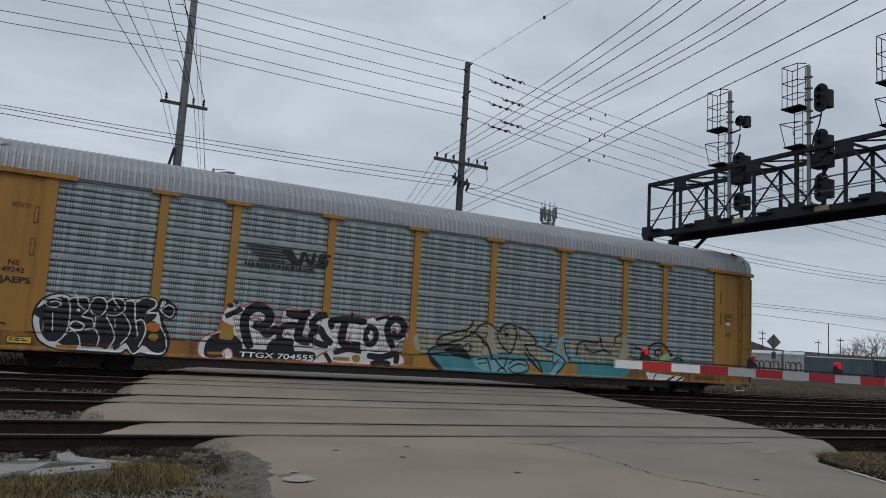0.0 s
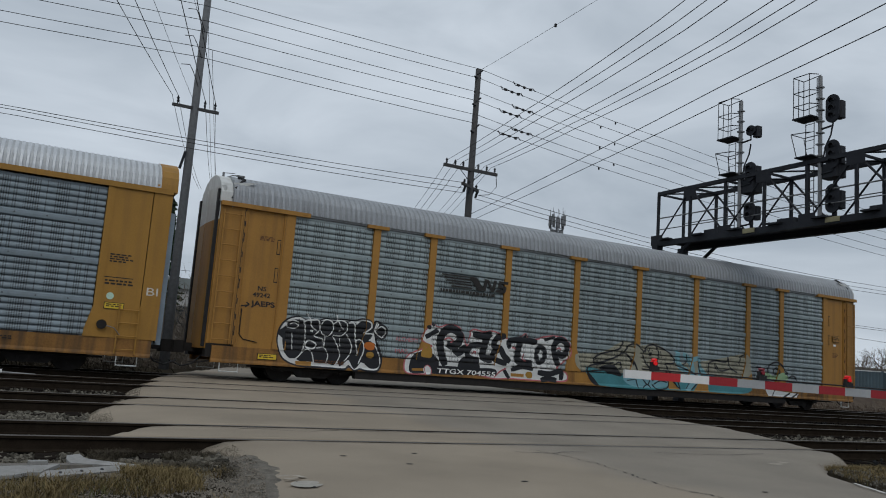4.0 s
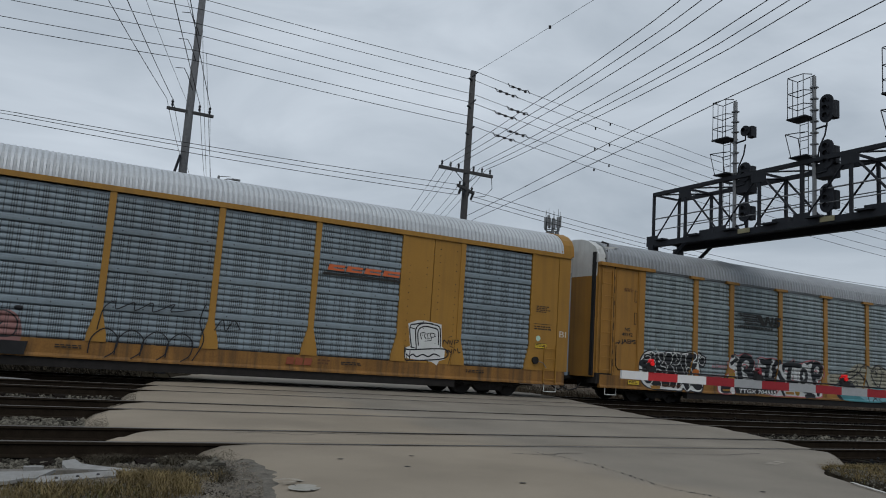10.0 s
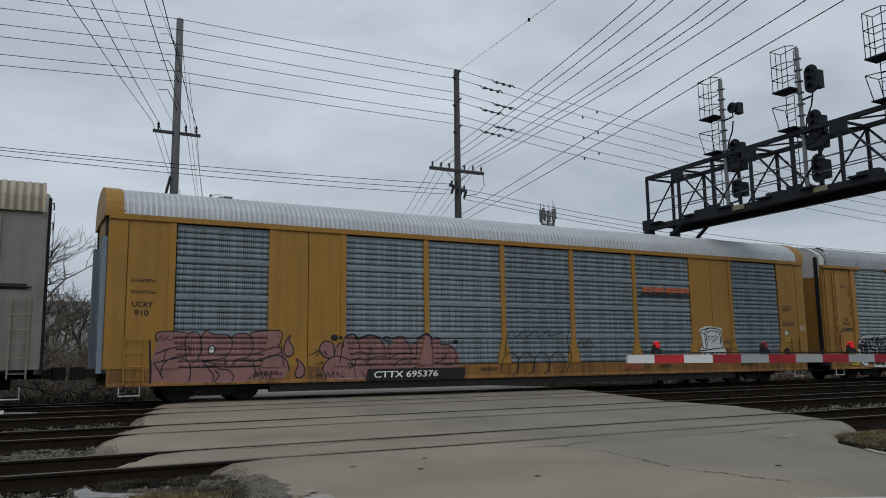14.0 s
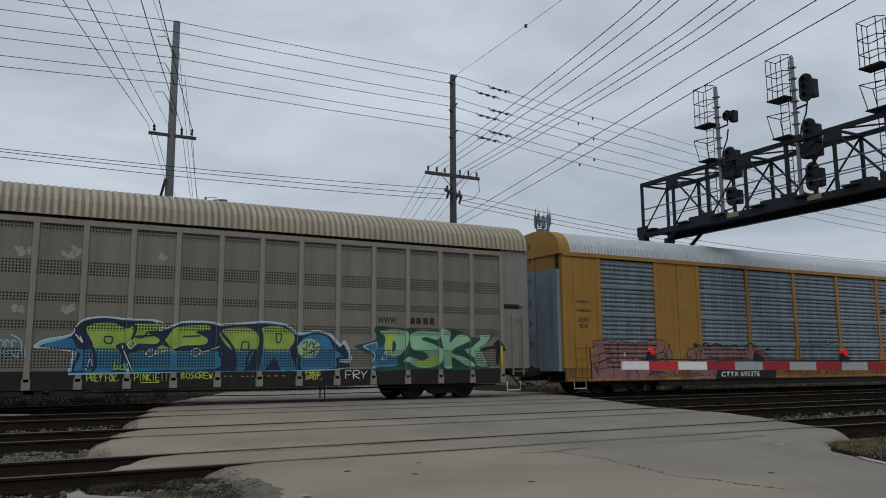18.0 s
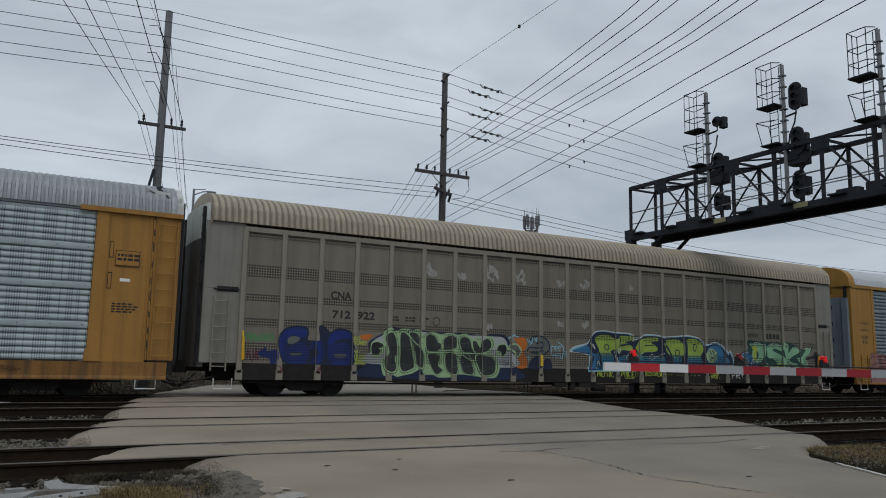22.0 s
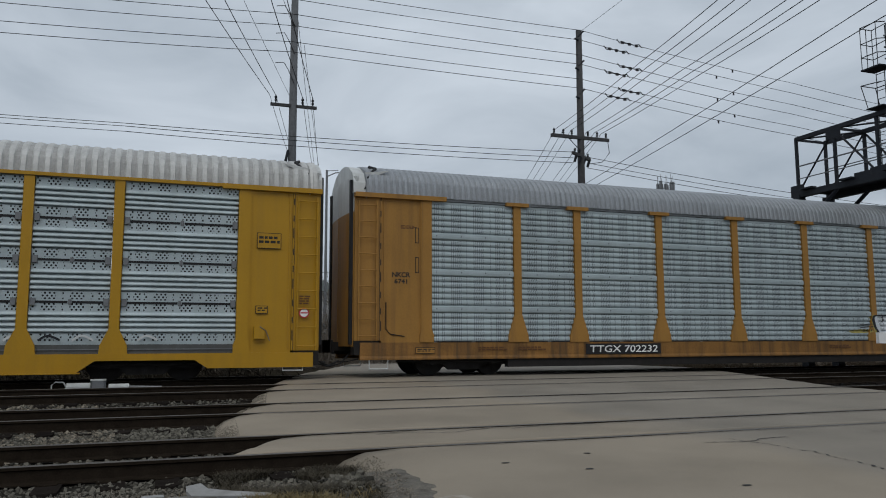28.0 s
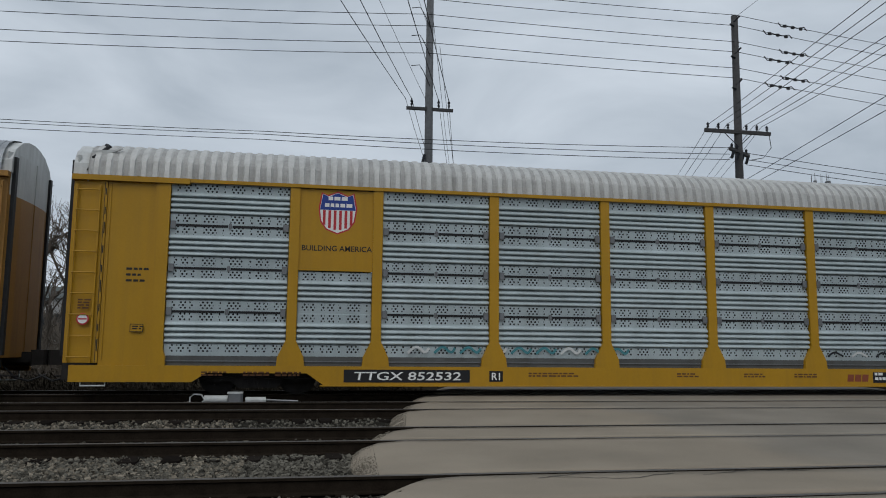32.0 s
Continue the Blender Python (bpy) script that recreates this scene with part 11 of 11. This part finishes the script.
stones("ballast_stones", [(-7, 2.2, -13.2, -12.2, 5200, 0.012, 0.04), (-7, 2.2, -12.2, -9.5, 5000, 0.012, 0.030), (-7, 2.2, -9.6, -6.9, 12000, 0.014, 0.036), (-9, 3, -6.9, 0.5, 7000, 0.014, 0.034), (11, 40, -9.3, -7.2, 1400, 0.025, 0.055), (-14, -7, -13, 0.5, 2200, 0.025, 0.05),
                          (-9, 40, 2.4, 6.0, 2500, 0.025, 0.06), (9.5, 14, -15, -12.4, 1800, 0.008, 0.025)], 5, "loose grey ballast stones along the rails")
stones("ballast_stones", [(11, 45, -12.3, -9.4, 1500, 0.02, 0.045), (12, 45, -7.2, 0.5, 3200, 0.02, 0.045)], 6, "black ballast stones between the rails", mat("oily_black_stone", (0.013, 0.0135, 0.014), 0.9, 0, 0.6, 9, 0.3, 60, rnd=0.9, spec=0.1))


stones("ballast_stones", [(-9, -0.2, -13.2, -12.0, 2600, 0.012, 0.036), (-9, -0.2, -9.6, -6.9, 6500, 0.014, 0.036), (-9, -0.6, -5.4, -2.8, 2500, 0.014, 0.034), (-9, -0.6, -1.2, 0.6, 1500, 0.014, 0.034), (-9, -0.2, -11.1, -9.6, 1200, 0.012, 0.03)], 15, "pale tan ballast stones among the darker ones", mat("tan_ballast_stone", (0.165, 0.142, 0.11), 0.95, 0, 0.5, 9, 0.3, 60, rnd=1.0, spec=0.1))
stones("fine_gravel", [(-0.6, 2.6, -16.5, -11.6, 30000, 0.003, 0.010)], 8, "fine brown-grey gravel on the road shoulder", mat("brown_grey_gravel", (0.135, 0.12, 0.10), 0.95, 0, 0.5, 9, 0.2, 60, rnd=0.8, spec=0.1))
CRUMB = mat("crumbled_asphalt", (0.17, 0.15, 0.12), 0.95, 0, 0.25, 9, 0.3, 60, rnd=0.35, spec=0.1)
rng = random.Random(21)
cv, cf = [], []
for i in range(24000):
    y = rng.uniform(-13.4, 0.6)
    if any(abs(y - t) < 0.12 or abs(y - t - GAUGE) < 0.12 for t in TRACKS):
        continue
    l, r = road_edges(y)
    o = min(0.06, rng.gauss(-0.2, 0.13))
    side = rng.random() < 0.62
    drop = 0.24 if o < -0.3 else 0.10 + (-0.10 - o) * 0.7 if o < -0.1 else 0.03 + (0.12 - o) * 0.32 if o < 0.12 else 0.015
    x = l + o if side else r - o
    s = rng.uniform(0.003, 0.008)
    z = level(y) - drop - 0.004
    m = Euler((rng.uniform(0, 6), rng.uniform(0, 6), rng.uniform(0, 6))).to_matrix()
    k = len(cv)
    for b in ((-1, -1, -.6), (1, -1, -.6), (1, 1, -.6), (-1, 1, -.6), (-.7, -.7, .7), (.7, -.7, .7), (.7, .7, .7), (-.7, .7, .7)):
        p = m @ Vector((b[0] * rng.uniform(.6, 1.2), b[1] * rng.uniform(.6, 1.2), b[2] * rng.uniform(.6, 1.1))) * s
        cv.append((x + p.x, y + p.y, z + p.z))
    cf += [tuple(k + j for j in q) for q in ((0, 3, 2, 1), (4, 5, 6, 7), (0, 1, 5, 4), (1, 2, 6, 5), (2, 3, 7, 6), (3, 0, 4, 7))]
cme = bpy.data.meshes.new("asphalt_crumbs")
cme.from_pydata(cv, [], cf)
cme.materials.append(CRUMB)
tagged(new("asphalt_crumbs", cme), "crumbled asphalt lumps along the road edges", "rubble", kind="stuff")


def grass(name, zones, seed, label, material):
    rng = random.Random(seed)
    v, f = [], []
    for x0, x1, y0, y1, n, h in zones:
        for i in range(n):
            x, y = rng.uniform(x0, x1), rng.uniform(y0, y1)
            if noise.noise(Vector((x * 1.1, y * 1.1, seed))) < -0.12:
                continue
            l, r = road_edges(y)
            if l - 0.12 < x < r + 0.12:
                continue
            z = ground_height(x, y) - 0.01
            hh = h * rng.uniform(0.3, 1.0)
            a = rng.uniform(0, 6.283)
            bx, by = math.cos(a) * hh * rng.uniform(.4, 1.6), math.sin(a) * hh * rng.uniform(.4, 1.6)
            w = 0.0018 + 0.003 * rng.random()
            k = len(v)
            cx, cy = -math.sin(a) * w, math.cos(a) * w
            v += [(x - cx, y - cy, z), (x + cx, y + cy, z), (x + bx * .4 + cx * .7, y + by * .4 + cy * .7, z + hh * .65), (x + bx, y + by, z + hh), (x + bx * .4 - cx * .7, y + by * .4 - cy * .7, z + hh * .65)]
            f += [(k, k + 1, k + 2, k + 4), (k + 4, k + 2, k + 3)]
    me = bpy.data.meshes.new(name)
    me.from_pydata(v, [], f)
    me.materials.append(material)
    return tagged(new(name, me), label, "grass", kind="stuff")


grass("dry_grass", [(-5, 1.6, -17.5, -14.2, 60000, 0.13), (0.95, 1.65, -14.2, -13.45, 2200, 0.11), (-5, 0.95, -14.2, -13.3, 900, 0.07), (-6, 0.8, -24, -17.5, 26000, 0.13), (0.2, 2.1, -13.7, -12.3, 3000, 0.08), (10.3, 22, -17.5, -12.9, 34000, 0.12), (11.2, 14.5, -13.4, -12.3, 5000, 0.11), (12.6, 20, -13.3, -12.2, 2500, 0.09)], 3, "tufts of dry straw-coloured grass beside the road", GRASSDRY)
grass("dark_weeds", [(0.9, 2.5, -13.1, -11.3, 26000, 0.11), (1.9, 2.4, -13.9, -13.0, 1600, 0.07), (1.2, 1.5, -11.9, -11.6, 300, 0.2)], 19, "dark withered weeds at the crumbled road corner", mat("withered_dark_weeds", (0.055, 0.047, 0.034), 0.95, 0, 0.4, 3, 0.0, 20, rnd=0.7, spec=0.1))
grass("green_grass", [(-5, 1.2, -17.5, -14.2, 11000, 0.09), (10.5, 18, -17, -13.3, 1500, 0.10), (-1.8, -1.4, -9.4, -9.0, 60, 0.12)], 9, "sparse dull green grass and weeds", GRASSGRN)


def chunk(name, pts, z0, z1, material, label, category, group=""):
    ob = part(name, MB().prism(pts, 'z', z0, z1), material)
    return tagged(ob, label, category, group)


# broken white boards and planks
WOODW = mat("weathered_white_board", (0.25, 0.247, 0.238), 0.8, 0, 0.2, 4, 0.2, 40, 0.3)
WOODG = mat("weathered_grey_plank", (0.15, 0.138, 0.122), 0.9, 0, 0.3, 5, 0.3, 40)


def board(x, y, z, l, w, h, rot, tilt, material, label):
    ob = part("board", MB().cbox(0, 0, 0, l, w, h), material)
    ob.matrix_basis = pose(x, y, z, 0, tilt, rot)
    return tagged(ob, label, "board", "heap of boards")


zb = -0.37


def broken(name, pts, thick, m, material, label):
    ob = part(name, MB().prism(pts, 'z', -thick / 2, thick / 2), material)
    ob.matrix_basis = m
    return tagged(ob, label, "board", "heap of boards")


broken("board", [(-1.3, -0.16), (0.02, -0.19), (0.16, -0.10), (0.24, -0.12), (0.36, 0.06), (0.44, 0.17), (0.30, 0.14), (-0.3, 0.17), (-1.3, 0.15)], 0.03, pose(0.05, -13.82, zb + 0.09, 5, -1, 5), WOODW, "broken white board with a splintered end in the grass")
broken("board", [(-1.2, -0.10), (0.10, -0.12), (0.20, -0.02), (0.12, 0.10), (-1.2, 0.12)], 0.04, pose(0.10, -14.2, zb + 0.03, 2, 0, 4), WOODW, "white board lying under the splintered one")
broken("board", [(-0.08, 0.06), (0.02, 0.13), (0.10, 0.02), (0.30, -0.02), (0.62, -0.05), (0.60, -0.11), (0.0, -0.13), (-0.06, -0.04)], 0.03, pose(0.62, -13.08, zb + 0.09, 12, 2, -14), WOODW, "pointed white splinter of board in the grass")
batten = broken("batten", [(-0.34, -0.05), (0.36, -0.05), (0.37, 0.05), (-0.36, 0.05)], 0.05, pose(0.62, -13.80, zb + 0.07, 20, -2, 16), WOODW, "narrow white batten with bolt holes")
for u in (-0.16, 0.02, 0.2):
    part("bolt_hole", MB().disc((u, 0.0), 'z', 0.016, 0.02, 0.028, 10), BLACK, batten)
broken("batten", [(-0.5, -0.03), (0.45, -0.03), (0.46, 0.03), (-0.48, 0.03)], 0.05, pose(0.55, -14.05, zb + 0.03, 2, -1, 18), WOODG, "grey batten in the grass")
board(0.1, -13.22, zb + 0.04, 1.5, 0.12, 0.05, 3, 0, WOODG, "long grey plank behind the boards")
board(0.30, -13.34, zb + 0.09, 0.16, 0.10, 0.05, 8, 0, WOODW, "short white offcut on the plank")
board(-1.2, -13.7, zb + 0.04, 1.6, 0.18, 0.05, -5, 1, WOODG, "grey plank in the dry grass")
board(0.0, -14.55, zb + 0.03, 1.0, 0.10, 0.04, 12, 0, WOODG, "grey plank half hidden in the grass")

# dirt strip along the road edge
dv = []
mb = MB()
ys = [-16.5 + 0.12 * i for i in range(36)]
for y in ys:
    l, r = road_edges(y)
    for k in range(9):
        u = k / 8
        x = l - 1.15 * u + 0.18
        z = level(y) - 0.02 - 0.16 * u + 0.05 * math.sin(u * 3.14) * (0.4 + noise.noise(Vector((x * 3, y * 3, 4)))) + 0.03 * noise.noise(Vector((x * 9, y * 9, 8)))
        mb.v.append((x, y, z - (0.03 if k == 0 else 0)))
for j in range(len(ys) - 1):
    for k in range(8):
        mb.f.append((j * 9 + k, j * 9 + k + 1, (j + 1) * 9 + k + 1, (j + 1) * 9 + k))
tagged(part("dirt_shoulder", mb, GRITDIRT), "crumbled dark dirt shoulder along the road", "dirt", kind="structure")

# paint and cracks on the road


def road_z(x, y):
    return road_top(x, y) + 0.006


def flat(name, pts, material, label, category="road marking"):
    """Paint that follows the road: a four-cornered patch is cut into small squares."""
    mb = MB()
    n = len(pts)
    if n != 4:
        mb.v = [(x, y, road_z(x, y)) for x, y in pts]
        mb.f = [tuple(range(n))]
        return tagged(part(name, mb, material), label, category)
    P = [Vector((x, y, 0)) for x, y in pts]
    nu = max(1, int(max((P[1] - P[0]).length, (P[2] - P[3]).length) / 0.1))
    nv = max(1, int(max((P[3] - P[0]).length, (P[2] - P[1]).length) / 0.1))
    for j in range(nv + 1):
        for i in range(nu + 1):
            q = P[0].lerp(P[1], i / nu).lerp(P[3].lerp(P[2], i / nu), j / nv)
            mb.v.append((q.x + 0.012 * noise.noise(q * 9), q.y + 0.012 * noise.noise(q * 7), road_z(q.x, q.y)))
    for j in range(nv):
        for i in range(nu):
            a = j * (nu + 1) + i
            if noise.noise(Vector(mb.v[a]) * 5) < 0.32:
                mb.f.append((a, a + 1, a + nu + 2, a + nu + 1))
    return tagged(part(name, mb, material), label, category)


def crack(pts, w, name="road_crack"):
    rng = random.Random(7)
    mb = MB()
    fine = []
    for (a, b), (c, d) in zip(pts, pts[1:]):
        for k in range(8):
            t = k / 8
            fine.append((a + (c - a) * t + rng.uniform(-.025, .025), b + (d - b) * t + rng.uniform(-.025, .025)))
    fine.append(pts[-1])
    for i, (x, y) in enumerate(fine):
        ww = w * (0.4 + 0.8 * rng.random())
        mb.v += [(x, y - ww, road_z(x, y)), (x, y + ww, road_z(x, y))]
    for i in range(len(fine) - 1):
        mb.f.append((2 * i, 2 * i + 2, 2 * i + 3, 2 * i + 1))
    return tagged(part(name, mb, BLACKTOP), "dark crack in the asphalt", "crack", "road cracks")


crack([(6.96, -11.84), (6.97, -12.15), (7.06, -12.4), (7.02, -12.9), (7.1, -13.0), (7.01, -13.4), (6.91, -13.89), (6.77, -14.33), (6.7, -14.75), (6.71, -15.06), (6.82, -15.3), (6.79, -15.59), (6.86, -15.77), (6.92, -16.1), (6.9, -18)], 0.022)
crack([(6.45, -12.02), (6.97, -12.15), (7.46, -11.95), (7.75, -11.98)], 0.014)
crack([(3.2, -9.9), (3.9, -10.1), (4.6, -9.85)], 0.012)
crack([(3.0, -9.95), (3.6, -9.75)], 0.010)
crack([(4.9, -9.95), (5.6, -9.75), (6.3, -9.8)], 0.012)
crack([(9.2, -11.9), (10.4, -12.1), (11.8, -11.85)], 0.014)
FAINT = mat("almost_worn_off_paint", (0.285, 0.255, 0.212), 0.9, 0, 0.35, 5, 0.1, 30)
el = [(2.53 + 0.16 * math.cos(a * 0.2618) + 0.04 * math.sin(a * .2618), -14.43 + 0.17 * math.sin(a * 0.2618)) for a in range(24)]
flat("survey_mark", el, mat("dull_white_spray_mark", (0.30, 0.285, 0.25), 0.9, 0, 0.2, 9, 0.1, 30), "worn white oval spray mark on the road")
flat("survey_mark_bar", [(2.46, -14.27), (2.49, -14.27), (2.58, -14.60), (2.54, -14.60)], BLACKTOP, "dark stroke across the oval mark")
for pts in ([(2.36, -13.98), (2.50, -13.92), (2.51, -13.97), (2.37, -14.03)], [(2.50, -13.92), (2.62, -13.95), (2.64, -14.08), (2.59, -14.08)], [(2.40, -14.12), (2.55, -14.08), (2.56, -14.12), (2.42, -14.16)]):
    flat("survey_tick", pts, FAINT, "worn white tick on the road")
flat("centre_line", [(5.72, -16.75), (5.80, -16.75), (3.4, -24.0), (3.28, -24.0)], ROADYELLOW, "worn yellow centre line")
flat("stop_bar", [(5.95, -16.95), (6.15, -16.75), (8.3, -17.9), (8.3, -18.3)], ROADPAINT, "worn white stop bar")
flat("edge_line", [(10.30, -14.35), (10.36, -14.38), (8.98, -16.75), (8.90, -16.75)], ROADPAINT, "white edge line of the road")
flat("edge_line", [(10.6, -13.15), (11.2, -12.85), (11.1, -12.75), (10.5, -13.0)], FAINT, "faded white line by the road edge")
for i, (x, y) in enumerate(((4.2, -13.2), (5.0, -14.4), (3.6, -12.6), (7.8, -15.2), (4.7, -12.3))):
    flat("tar_spot", [(x + 0.05 * math.cos(a), y + 0.03 * math.sin(a)) for a in (0, 1, 2, 3, 4, 5)], BLACKTOP, "small dark tar spot", "stain")

# switch machine and cable beside the third track
sw = empty("switch_machine", pose(-1.0, 0.15, -0.22), "dull white track switch machine between the rails", "switch machine")
part("motor", MB().disc((0, 0.14), 'x', 0.085, -0.55, -0.05, 14), WHITE_END, sw)
part("handle_loop", MB().tube([(-0.55, 0, 0.14), (-0.62, 0, 0.24), (-0.78, 0, 0.25), (-0.86, 0, 0.18), (-0.86, 0, 0.08), (-0.78, 0, 0.03), (-0.62, 0, 0.04), (-0.55, 0, 0.12)], 0.018, 6), WHITE_END, sw)
part("gear_box", MB().cbox(0.12, 0, 0.14, 0.32, 0.30, 0.26), GALV, sw)
part("lid", MB().box(-0.05, 0.28, -0.16, 0.16, 0.27, 0.30), WHITE_END, sw)
part("rod_end", MB().disc((0, 0.12), 'x', 0.07, 0.34, 0.78, 12), WHITE_END, sw)
part("rod", MB().tube([(0.78, 0, 0.12), (1.5, -0.1, 0.10)], 0.025, 6), GALV, sw)
part("stand", MB().box(-0.55, 0.75, -0.10, 0.10, 0.0, 0.06), DARK_STEEL, sw)
cb = part("white_hose", MB().tube([(-3.4, -9.3, -0.42), (-2.9, -9.25, -0.38), (-2.45, -9.3, -0.36), (-2.2, -9.45, -0.40), (-2.1, -9.6, -0.46)], 0.025, 6), WHITE_END)
tagged(cb, "loose pale hose lying on the ballast", "hose")
pc = part("stone_block", MB().cbox(0, 0, 0, 0.5, 0.25, 0.10), mat("pale_concrete_lump2", (0.36, 0.35, 0.33), 0.9, 0, 0.2, 6, 0.4))
pc.matrix_basis = pose(-2.9, 0.1, -0.2, 0, 3, 10)
tagged(pc, "pale flat stone between the tracks", "stone")

# ---------------------------------------------------------------- what moves


def run_at(t):
    for (a, xa), (b, xb) in zip(RUN, RUN[1:]):
        if t <= b:
            return xa + (xb - xa) * (t - a) / (b - a)
    return RUN[-1][1]


def motions():
    for car in TRAIN:
        walk(car, [(t, pose(x + car["offset"], 1.5, 0)) for t, x in RUN])
    steps = [i * 4 / 30.0 for i in range(241)]
    for ws in WHEELS:
        x = ws.location.x
        walk(ws, [(t, pose(x, 0, 0.42, 0, math.degrees((run_at(t) - RUN[0][1]) / 0.42), 0)) for t in steps])


motions()
